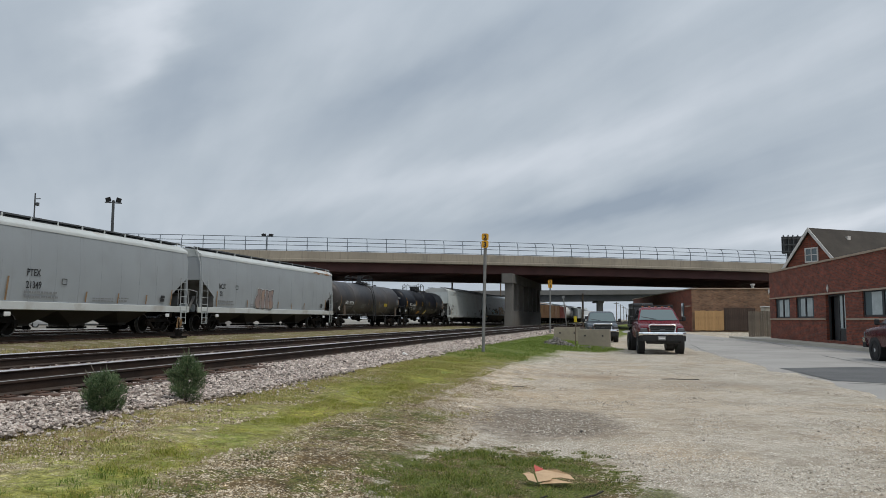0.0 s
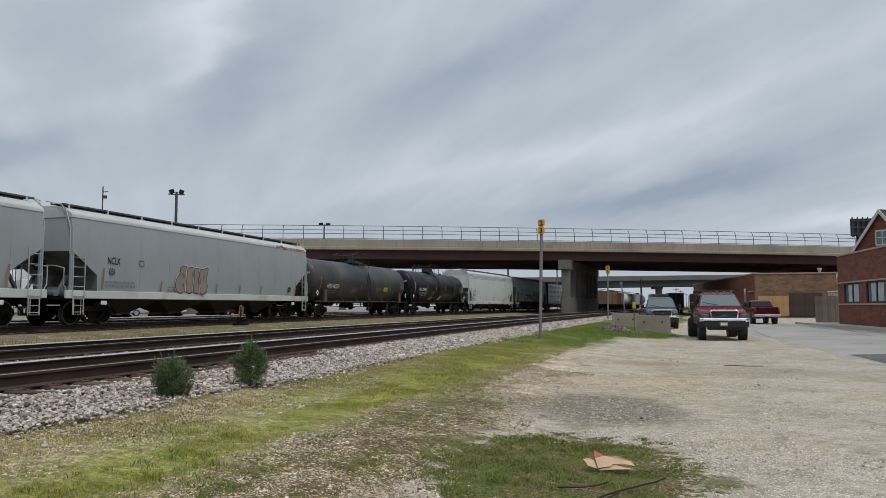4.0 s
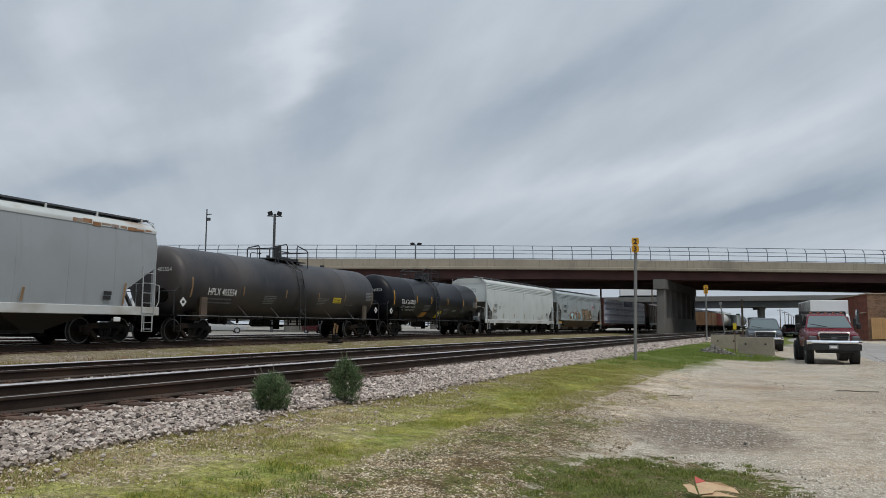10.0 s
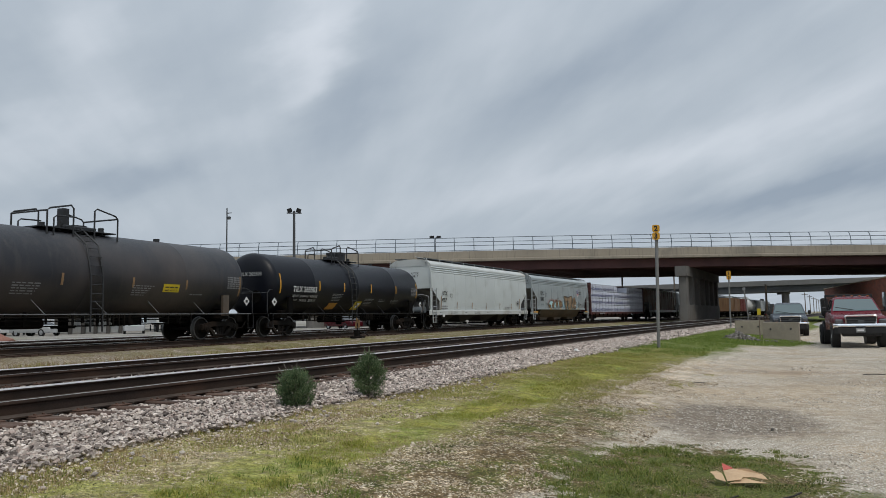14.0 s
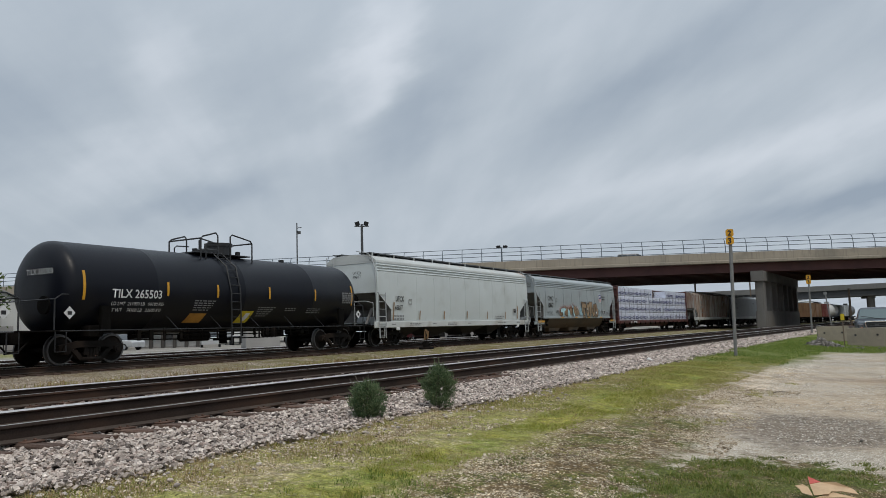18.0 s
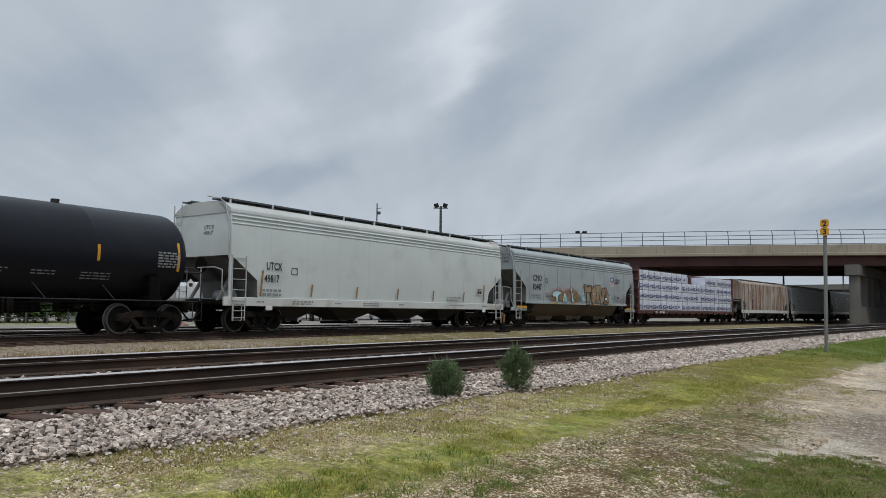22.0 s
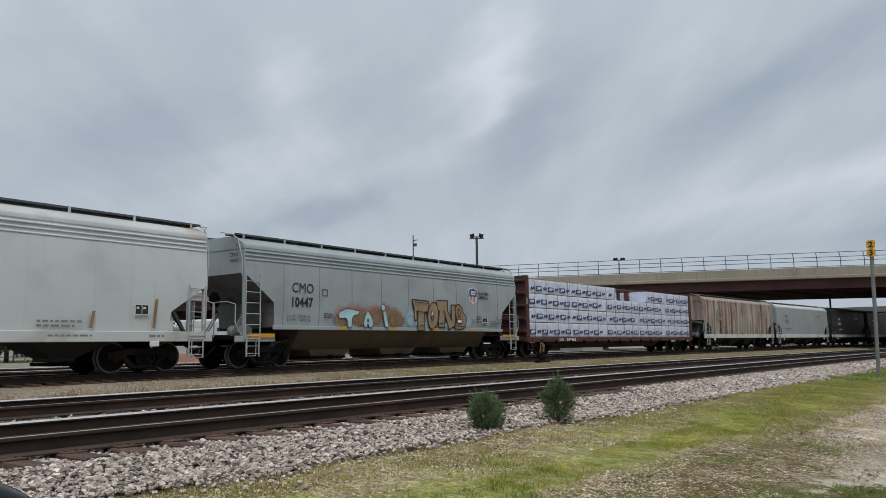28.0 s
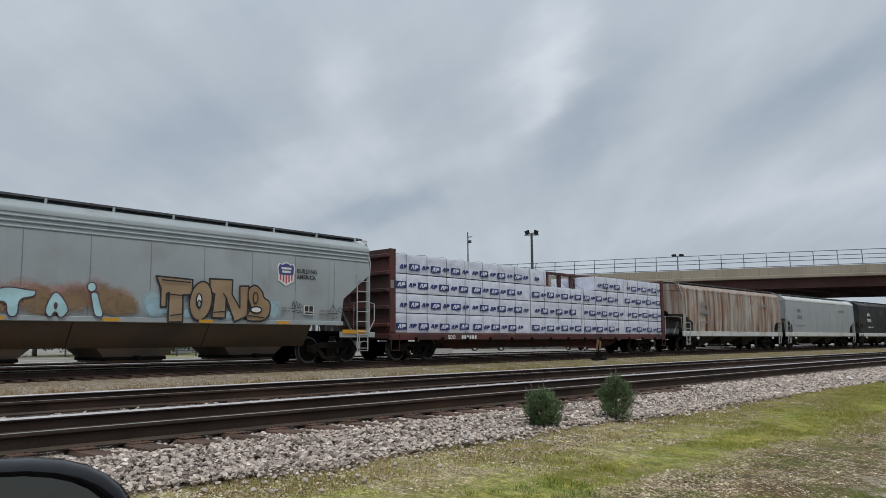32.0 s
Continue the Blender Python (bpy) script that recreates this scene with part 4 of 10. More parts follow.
for k in range(10):
    d = 0.55 + k * (DECK_W - 1.1) / 9
    part("girder", deck_strip([(d - 0.2, 7.2), (d - 0.2, 7.26), (d - 0.02, 7.27), (d - 0.02, 8.24), (d - 0.2, 8.25), (d - 0.2, 8.3), (d + 0.2, 8.3), (d + 0.2, 8.25), (d + 0.02, 8.24), (d + 0.02, 7.27), (d + 0.2, 7.26), (d + 0.2, 7.2)], -160, 150, 8.0), "girder_brown", over, "brown painted steel girder", 30)
for s in range(-150, 150, 6):
    br = MB()
    br.box(bpt(s, DECK_W / 2, 7.8 + crest(s)), (0.12, DECK_W - 1.2, 0.7), 0, Matrix.Rotation(radians(22), 3, "Z"))
    part("cross_brace", br, "girder_brown", over)
# curved pedestrian fence on the parapet
POST = MB()
pts = [(0.0, 0.0, 0.0), (0.0, 0.0, 0.75), (0.0, 0.07, 1.15), (0.0, 0.25, 1.5), (0.0, 0.52, 1.74)]
POST.tube(pts, 0.045, 6)
POSTM = POST.mesh("fence_post", 40)
POSTM.materials.append(M["fence_gray"])
for k in range(-58, 58):
    s = k * 2.45
    q = part("fence_post", POSTM, None, over)
    q.matrix_basis = pose(*bpt(s, 0.12, 9.58 + crest(s)), 0, 0, 22)
for dd, zz in ((0.12, 0.12), (0.12, 0.72), (0.19, 1.18), (0.62, 1.76)):
    mb = MB()
    mb.tube([bpt(-142 + j * 4.0, dd, 9.58 + zz + crest(-142 + j * 4.0)) for j in range(72)], 0.04, 6)
    part("fence_rail", mb, "fence_gray", over, "gray tube fence rail")


PA_ = Vector((math.sin(radians(4.5)), math.cos(radians(4.5)), 0))    # the piers run along the tracks
PB_ = Vector((PA_.y, -PA_.x, 0))


def pier(x, y, label):
    """x, y: the front corner on the yard side."""
    p = thing("bridge_pier", label, "bridge pier", "overpass piers", "structure")

    def rounded(d0, d1, z0, z1, w0, w1, rr):
        mb = MB()
        ring = []
        for cx, cy, a0 in ((w1 - rr, d1 - rr, 0), (w0 + rr, d1 - rr, 90), (w0 + rr, d0 + rr, 180), (w1 - rr, d0 + rr, 270)):
            for a in range(0, 91, 30):
                ring.append((cx + rr * math.cos(radians(a0 + a)), cy + rr * math.sin(radians(a0 + a))))
        o = Vector((x, y, 0))
        mb.loft([[tuple(o + PB_ * a + PA_ * b + Vector((0, 0, z))) for a, b in ring] for z in (z0, z1)])
        return mb

    part("cap", rounded(0.0, 28.0, 6.0, 7.2, 0.0, 1.45, 0.08), "concrete", p, "long concrete pier cap", 40)
    part("crash_wall", rounded(0.1, 27.8, -0.3, 2.45, 0.28, 1.4, 0.2), "concrete", p, "low solid concrete crash wall", 40)
    for k in range(7):
        part("column", rounded(0.35 + k * 4.3, 1.75 + k * 4.3, 2.4, 6.05, 0.36, 1.32, 0.08), "concrete", p, "square concrete column", 40)
    return p


pier(-10.0, 96.7, "concrete pier with columns on a crash wall between the tracks")
pier(-52.0, 79.0, "concrete pier with columns on a crash wall in the yard")
pier(33.0, 115.0, "concrete pier with columns behind the brick buildings")

# a second, lower overpass further back
def b2pt(s, d, z):
    t = radians(14)
    q = Vector((math.cos(t), math.sin(t), 0)) * s + Vector((-math.sin(t), math.cos(t), 0)) * (176.0 + d)
    return (q.x, q.y, z + 0.012 * (s - 0) if s > -60 else z - 0.7)


over2 = thing("far_overpass", "gray concrete highway overpass further back", "overpass", kind="structure")
for nm, prof, m_ in (("parapet", [(0, 6.9), (0, 7.7), (0.3, 7.7), (0.3, 6.9)], "concrete_far"), ("deck", [(-0.3, 6.6), (-0.3, 6.92), (11, 6.92), (11, 6.6)], "concrete_far"), ("girder", [(0.3, 5.2), (0.3, 6.6), (10.5, 6.6), (10.5, 5.2)], "steel_gray")):
    mb = MB()
    mb.loft([[b2pt(-220 + k * 10, d, z) for d, z in prof] for k in range(73)])
    part(nm, mb, m_, over2)
for s in (-58, -24, 0.0, 24.0, 50.2, 76.0):
    mb = MB()
    mb.cyl(b2pt(s - 1.3, 2.5, -1.0), b2pt(s - 1.3, 2.5, 5.3), 0.8, 14)
    part("column", mb, "concrete", over2, "round concrete column")
    mb = MB()
    mb.box(b2pt(s - 1.3, 4.0, 5.0), (1.5, 5.0, 0.6), 0.05, Matrix.Rotation(radians(14), 3, "Z"))
    part("cap", mb, "concrete", over2)
# ---------------------------------------------------------------- freight train
# cars are built with y along the track, x towards the lot, z = 0 at the rail top
WHEEL_R = 0.457


def wheelset_mesh():
    mb = MB()
    mb.cyl((-0.95, 0, 0), (0.95, 0, 0), 0.075, 10)
    for s in (-1, 1):
        x0, x1 = s * 0.69, s * 0.82
        prof = [(x0 - s * 0.03, 0.0), (x0 - s * 0.03, WHEEL_R + 0.028), (x0, WHEEL_R + 0.03), (x0 + s * 0.015, WHEEL_R), (x1, WHEEL_R - 0.008), (x1, WHEEL_R - 0.06), (x1 - s * 0.04, WHEEL_R - 0.09), (x1 - s * 0.05, 0.2), (x1 - s * 0.01, 0.14), (x1, 0.0)]
        seg = 28
        vs = [(x, r * math.cos(2 * math.pi * k / seg), r * math.sin(2 * math.pi * k / seg)) for x, r in prof for k in range(seg)]
        fs = [(i * seg + k, i * seg + (k + 1) % seg, (i + 1) * seg + (k + 1) % seg, (i + 1) * seg + k) for i in range(len(prof) - 1) for k in range(seg)]
        o = len(mb.f)
        mb.add(vs, fs)
        for i in (3, 2, 4):
            for k in range(seg):
                mb.m[o + i * seg + k] = 1
    me = mb.mesh("wheelset", 35)
    me.materials.append(M["wheel_steel"])
    me.materials.append(M["tread"])
    return me


def sideframe_mesh():
    mb = MB()
    # cast side frame: arched top member, sloping struts, spring nest
    prof_top = [(-1.12, 0.40), (-1.12, 0.60), (-0.75, 0.66), (-0.45, 0.72), (0.45, 0.72), (0.75, 0.66), (1.12, 0.60), (1.12, 0.40), (0.78, 0.42), (0.5, 0.52), (-0.5, 0.52), (-0.78, 0.42)]
    mb.prism(prof_top, "x", 0.93, 1.07)
    for s in (-1, 1):
        mb.prism([(s * 0.72, 0.46), (s * 0.52, 0.46), (s * 0.26, 0.16), (s * 0.42, 0.14)], "x", 0.94, 1.06)
        mb.box((1.0, s * 0.2, 0.42), (0.12, 0.1, 0.3), 0.02)
        mb.cyl((0.9, s * 0.89, 0.457), (1.14, s * 0.89, 0.457), 0.14, 14)
        mb.cyl((1.12, s * 0.89, 0.457), (1.17, s * 0.89, 0.457), 0.09, 12)
    mb.box((1.0, 0, 0.17), (0.16, 0.8, 0.1), 0.03)
    for k in (-0.11, 0.0, 0.11):
        mb.cyl((1.0, k, 0.22), (1.0, k, 0.48), 0.05, 8)
    a = mb.mesh("side_frame", 30)
    a.materials.append(M["wheel_steel"])
    return a


WHEELSET, SIDEFRAME = wheelset_mesh(), sideframe_mesh()
BOL = MB()
BOL.box((0, 0, 0.6), (2.1, 0.4, 0.26), 0.03)
BOL.cyl((0, 0, 0.6), (0, 0, 0.85), 0.22, 14)
BOL.box((0, 0.45, 0.42), (1.6, 0.1, 0.12), 0.02)
BOL.box((0, -0.45, 0.42), (1.6, 0.1, 0.12), 0.02)
BOLSTER = BOL.mesh("bogie", 30)
BOLSTER.materials.append(M["underframe"])
WHEELS = []


def bogie(car, y):
    b = part("bogie", BOLSTER, None, car, "dark greasy two-axle bogie")
    b.matrix_basis = pose(0, y, 0)
    part("side_frame", SIDEFRAME, None, b)
    q = part("side_frame", SIDEFRAME, None, b)
    q.matrix_basis = pose(0, 0, 0, 0, 0, 180)
    for s in (-0.89, 0.89):
        w = part("wheelset", WHEELSET, None, b, "pair of steel wheels with bright treads")
        w.matrix_basis = pose(0, s, WHEEL_R)
        WHEELS.append((w, s))
    return b


def coupler(car, y):
    s = 1 if y > 0 else -1
    mb = MB()
    mb.box((0, y + s * 0.35, 0.87), (0.16, 0.9, 0.18), 0.03)
    mb.box((0, y + s * 0.78, 0.87), (0.3, 0.24, 0.3), 0.06)
    mb.tube([(0.35, y, 0.75), (0.36, y + s * 0.3, 0.45), (0.3, y + s * 0.7, 0.4)], 0.03, 6)
    part("coupler", mb, "wheel_steel", car, "rusty knuckle coupler with an air hose")


def ladder(car, x, y, z0, z1, mat_, w=0.42, along="y", name="ladder", step=0.38):
    mb = MB()
    if along == "y":
        ends = ((x, y - w / 2), (x, y + w / 2))
    else:
        ends = ((x - w / 2, y), (x + w / 2, y))
    for a, b in ends:
        mb.box((a, b, (z0 + z1) / 2), (0.035, 0.035, z1 - z0), 0.006)
    z = z0 + 0.1
    while z < z1:
        mb.cyl((ends[0][0], ends[0][1], z), (ends[1][0], ends[1][1], z), 0.014, 6)
        z += step
    return part(name, mb, mat_, car)


def car_empty(label, category="railcar"):
    return thing("freight_car", label, category, "cars of the freight train")


def hopper(label, L, body, eave=4.18, sill=(0.95, 1.27), cut=1.2, zc=2.35, ribs="band", lad="lad_gray", bay="bay_dirt", roof="roof_band", full_sill=True, zm=1.8, gaps=(-3.85, 0.0, 3.85)):
    car = car_empty(label)
    h, w = L / 2, 1.57
    bot = sill[1]
    # body shell: sides lean in slightly, ends are cut back below by slope sheets
    mb = MB()
    bulge = lambda z: w - 0.10 * ((z - 2.7) / 1.6) ** 2 + 0.0
    zs = [bot, zm, zc, max(zc + 0.2, 3.1), 3.6, eave]
    rings = []
    for z in zs:
        yy = h if z >= zc else h - cut - (0.08 if z == bot else 0.0)
        b = bulge(z)
        rings.append([(-b, -yy, z), (b, -yy, z), (b, yy, z), (-b, yy, z)])
    mb.loft(rings)
    # cut-back end faces take the darker gray that has the shade in it
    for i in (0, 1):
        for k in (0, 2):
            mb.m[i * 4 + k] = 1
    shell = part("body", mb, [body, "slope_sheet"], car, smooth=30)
    # roof
    mb = MB()
    we = bulge(eave) + 0.03
    half_roof = [(we, eave - 0.10), (we, eave), (we - 0.05, eave + 0.06), (we - 0.36, eave + 0.25), (we - 0.62, eave + 0.32), (0.35, eave + 0.35)]
    prof = half_roof + [(-a, b) for a, b in half_roof[::-1]]
    mb.prism(prof, "y", -h - 0.02, h + 0.02)
    part("roof", mb, roof, car, smooth=40)
    if ribs == "band":
        for k in range(3):
            mb = MB()
            mb.box((bulge(eave - 0.2) + 0.012, 0, eave - 0.20 - k * 0.135), (0.075, L - 0.06, 0.062), 0.022)
            part("rib", mb, body, car)
    elif ribs == "posts":
        n = 13
        for k in range(n):
            mb = MB()
            y = -h + 0.6 + k * (L - 1.2) / (n - 1)
            z0 = bot if abs(y) < h - cut else zc - 0.4
            mb.box((bulge(2.8) + 0.03, y, (z0 + eave) / 2), (0.13, 0.11, eave - z0), 0.02)
            part("side_post", mb, body, car)
    if ribs != "posts":
        for k in range(1, 10):
            y = -h + k * L / 10
            mb = MB()
            z1 = eave - (0.52 if ribs == "band" else 0.12)
            mb.loft([[(bulge(z) - 0.01, y - 0.012, z), (bulge(z) + 0.006, y - 0.009, z), (bulge(z) + 0.006, y + 0.009, z), (bulge(z) - 0.01, y + 0.012, z)] for z in (bot + 0.02, 1.9, 2.5, 3.1, z1)])
            part("weld_seam", mb, "seam" if body == "hopper_aged" else body, car)
    # hatch trough, running boards on brackets
    mb = MB()
    mb.box((0, 0, eave + 0.33), (0.62, L - 1.2, 0.12), 0.03)
    part("hatch_cover", mb, roof, car)
    for s in (-1, 1):
        mb = MB()
        mb.box((s * 0.82, 0, eave + 0.40), (0.5, L + 0.1, 0.03))
        for q in (-0.25, 0.25):
            mb.box((s * 0.82 + q, 0, eave + 0.41), (0.03, L + 0.1, 0.06))
        part("running_board", mb, "galv_dark", car, "dark grated running board on the roof")
        for k in range(10):
            y = -h + 0.3 + k * (L - 0.6) / 9
            mb = MB()
            mb.box((s * 1.08, y, eave + 0.27), (0.05, 0.07, 0.3), 0.008)
            part("bracket", mb, roof, car)
    # side sill with end platforms
    for s in (-1, 1):
        mb = MB()
        if full_sill:
            mb.box((s * 1.53, 0, (sill[0] + sill[1]) / 2), (0.10, L + 0.5, sill[1] - sill[0]), 0.015)
        else:
            mb.box((s * 1.53, 0, sill[1] - 0.02), (0.08, L - 2 * cut, 0.14), 0.015)
            for e in (-1, 1):
                mb.box((s * 1.5, e * (h - cut / 2 + 0.1), 0.98), (0.1, cut + 0.4, 0.2), 0.015)
        part("side_sill", mb, "sill_pale" if full_sill else body, car)
    for e in (-1, 1):
        mb = MB()
        mb.box((0, e * (h - 0.35), 1.0), (3.0, 1.3, 0.1), 0.01)
        mb.box((0, e * (h - 1.2), 0.95), (0.6, 3.2, 0.35), 0.02)
        part("end_platform", mb, "underframe", car)
        for s in (-1, 1):
            part("end_post", MB().box((s * 1.5, e * (h - 0.04), (1.05 + zc) / 2), (0.1, 0.1, zc - 1.05), 0.01), body, car)
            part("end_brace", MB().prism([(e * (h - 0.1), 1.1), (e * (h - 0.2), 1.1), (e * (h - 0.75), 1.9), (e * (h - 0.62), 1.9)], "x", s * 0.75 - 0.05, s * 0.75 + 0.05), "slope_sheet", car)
        for s in (-1, 1):
            ladder(car, s * 1.60, e * (h - 0.34), 0.98, zc + 0.0, lad, w=0.6, step=0.36)
            ladder(car, s * 1.60, e * (h - 0.36), 0.40, 1.0, lad, w=0.5, step=0.24, name="step_ladder")
        ladder(car, -1.2, e * (h + 0.12), 1.0, eave + 0.3, lad, along="x")
        part("grab_iron", MB().tube([(1.50, e * (h + 0.05), zc - 0.1), (1.52, e * (h + 0.07), eave - 0.5), (1.3, e * (h + 0.09), eave + 0.22), (0.95, e * (h + 0.09), eave + 0.42)], 0.022, 6), lad, car)
        for pts in ([(1.5, e * (h + 0.04), 1.1), (1.5, e * (h + 0.3), 1.5), (1.5, e * (h + 0.3), 2.1), (1.1, e * (h + 0.3), 2.2), (0.2, e * (h + 0.3), 2.2)], [(1.2, e * (h + 0.02), eave), (1.2, e * (h + 0.2), eave + 0.35), (0.5, e * (h + 0.2), eave + 0.5)], [(0.4, e * (h + 0.3), 1.05), (0.4, e * (h + 0.3), 2.2)]):
            part("grab_iron", MB().tube(pts, 0.02, 6), lad, car)
        part("yard_step", MB().tube([(1.58, e * (h - 0.5), 1.0), (1.58, e * (h - 0.5), 0.42), (1.58, e * (h - 0.1), 0.42), (1.58, e * (h - 0.1), 1.0)], 0.02, 5), lad, car)
        part("jacking_pad", MB().box((1.56, e * (h - 1.75), 0.84), (0.06, 0.3, 0.16), 0.02), "paint_white" if full_sill else "underframe", car, "white jacking pad")
        coupler(car, e * (h + 0.2))
    mb = MB()
    mb.cyl((0.3, -h - 0.2, 2.3), (0.3, -h - 0.26, 2.3), 0.28, 14)
    part("brake_wheel", mb, "underframe", car)
    mb = MB()
    mb.cyl((0.6, -h + 0.9, 1.25), (-0.2, -h + 0.9, 1.25), 0.22, 14)
    part("air_tank", mb, lad, car, "gray air tank on the end platform")
    # discharge bays
    lim = [-h + 2.55, *gaps, h - 2.55]
    for a, b in zip(lim, lim[1:]):
        yc, d = (a + b) / 2, (b - a) / 2
        g0, g1 = max(a, yc - d), min(b, yc + d)
        inset = min(1.5, d * 0.74) if full_sill else 1.15
        lo, hi = a + inset, b - inset
        zk, xk = (0.98, 1.02) if full_sill else (0.6, 0.98)
        xo, zb, flat = (0.5, 0.46, 0.04) if full_sill else (0.85, 0.3, 0.85)
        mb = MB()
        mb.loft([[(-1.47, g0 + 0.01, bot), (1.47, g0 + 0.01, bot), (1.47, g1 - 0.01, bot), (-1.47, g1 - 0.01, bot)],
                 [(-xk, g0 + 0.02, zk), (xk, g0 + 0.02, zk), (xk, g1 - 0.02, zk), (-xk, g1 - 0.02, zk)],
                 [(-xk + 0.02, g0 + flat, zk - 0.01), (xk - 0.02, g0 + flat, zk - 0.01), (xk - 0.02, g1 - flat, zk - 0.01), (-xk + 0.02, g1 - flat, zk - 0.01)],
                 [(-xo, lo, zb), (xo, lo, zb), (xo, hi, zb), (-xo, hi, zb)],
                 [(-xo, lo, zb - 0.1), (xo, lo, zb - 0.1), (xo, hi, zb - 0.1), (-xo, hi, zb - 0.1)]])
        b_ = part("hopper_bay", mb, bay, car, "dark sloping discharge bay")
        mb = MB()
        mb.box((0, yc, 0.30), (xo * 2.3, hi - lo + 0.1, 0.09), 0.02)
        mb.cyl((xo, yc, 0.31), (xo + 0.3, yc, 0.31), 0.07, 8)
        part("gate", mb, "underframe", b_)
    for e in (-1, 1):
        bogie(car, e * (h - (1.75 if full_sill else 1.3)))
    return car, bulge


def marks(car, x, rows):
    """Small unreadable lines of stencilling: (y, z, length, height)."""
    for y, z, ln, hh, m_ in rows:
        mb = MB()
        k = y
        rr = random.Random(int(y * 100 + z * 10))
        while k < y + ln:
            w = rr.uniform(0.08, 0.26)
            side_rect(mb, x, k, min(k + w, y + ln), z, z + hh)
            k += w + 0.05
        part("stencil", mb, m_, car, smooth=0)["kind"] = "stuff"


def bars(car, x, ys, z0, z1, m_, tilt=0.05):
    for y in ys:
        mb = MB()
        mb.add([(x, y, z0), (x, y + 0.09, z0), (x, y + 0.09 + tilt, z1), (x, y + tilt, z1)], [(0, 1, 2, 3)])
        part("reflector", mb, m_, car, "worn orange reflector stripe", 0)


def blob(mb, pts, x):
    mb.add([(x, y, z) for y, z in pts], [tuple(range(len(pts)))])


def outline(mb, pts, width, x, step=0.0002):
    """A brush line along the closed shape pts, each dab a hair above the last."""
    n = len(pts)
    for k in range(n):
        (ya, za), (yb, zb) = pts[k], pts[(k + 1) % n]
        d = Vector((yb - ya, zb - za))
        if d.length < 1e-6:
            continue
        q = Vector((-d.y, d.x)).normalized() * width / 2
        xx = x + step * 2 * k
        blob(mb, [(ya - q.x, za - q.y), (yb - q.x, zb - q.y), (yb + q.x, zb + q.y), (ya + q.x, za + q.y)], xx)
        blob(mb, [(ya + width / 2 * math.cos(radians(a)), za + width / 2 * math.sin(radians(a))) for a in range(0, 360, 45)], xx + step)


def smooth_shape(pts, rounds=2):
    """Cuts the corners of a closed shape, so that it reads as drawn freehand."""
    for k in range(rounds):
        out = []
        for (a, b), (c, d) in zip(pts, pts[1:] + pts[:1]):
            out += [(a * 0.78 + c * 0.22, b * 0.78 + d * 0.22), (a * 0.22 + c * 0.78, b * 0.22 + d * 0.78)]
        pts = out
    return pts


def shape_face(mb, pts, x):
    """Fills a closed shape that may be hollow in places."""
    b = bmesh.new()
    vs = [b.verts.new((x, y, z)) for y, z in pts]
    es = [b.edges.new((vs[k], vs[(k + 1) % len(vs)])) for k in range(len(vs))]
    bmesh.ops.triangle_fill(b, edges=es, use_beauty=True, normal=(1, 0, 0))
    b.verts.index_update()
    mb.add([tuple(v.co) for v in b.verts], [tuple(v.index for v in f.verts) for f in b.faces])
    b.free()
    return mb


def oval(cy, cz, ry, rz, lean=0.0, n=18):
    return [(cy + ry * math.cos(2 * math.pi * k / n) + lean * math.sin(2 * math.pi * k / n), cz + rz * math.sin(2 * math.pi * k / n)) for k in range(n)]


def painted_letter(car, pts, x, fill, line=0.055, halo=None, rounds=1, line_mat="paint_black"):
    pts = smooth_shape(pts, rounds)
    if halo:
        mb = MB()
        outline(mb, pts, line * 2.3, x, 0.00005)
        part("graffiti", mb, halo, car, smooth=0)
    part("graffiti", shape_face(MB(), pts, x + 0.006), fill, car, smooth=0)
    if line:
        mb = MB()
        outline(mb, pts, line, x + 0.009, 0.00005)
        part("graffiti", mb, line_mat, car, smooth=0)["kind"] = "stuff"


def sprayed(car, x, spots, material):
    """Soft clouds of spray paint: (y, z, half length, half height)."""
    for k, (cy, cz, ry, rz) in enumerate(spots):
        ring = oval(cy, cz, ry * 1.3, rz * 1.3, 0.1 * rz, 26)
        part("graffiti", shape_face(MB(), [(a, max(1.39, b)) for a, b in ring], x + 0.0012 * k), material, car, "faded spray-paint patch", 0)


def framed_box(car, x, y, z, w, hh):
    """A small ruled stencil box."""
    mb = MB()
    o = [(x, y, z), (x, y + w, z), (x, y + w, z + hh), (x, y, z + hh)]
    i_ = [(x, y + 0.03, z + 0.03), (x, y + w - 0.03, z + 0.03), (x, y + w - 0.03, z + hh - 0.03), (x, y + 0.03, z + hh - 0.03)]
    mb.add(o + i_, [(0, 1, 5, 4), (1, 2, 6, 5), (2, 3, 7, 6), (3, 0, 4, 7)])
    part("stencil_box", mb, "paint_dark", car, smooth=0)


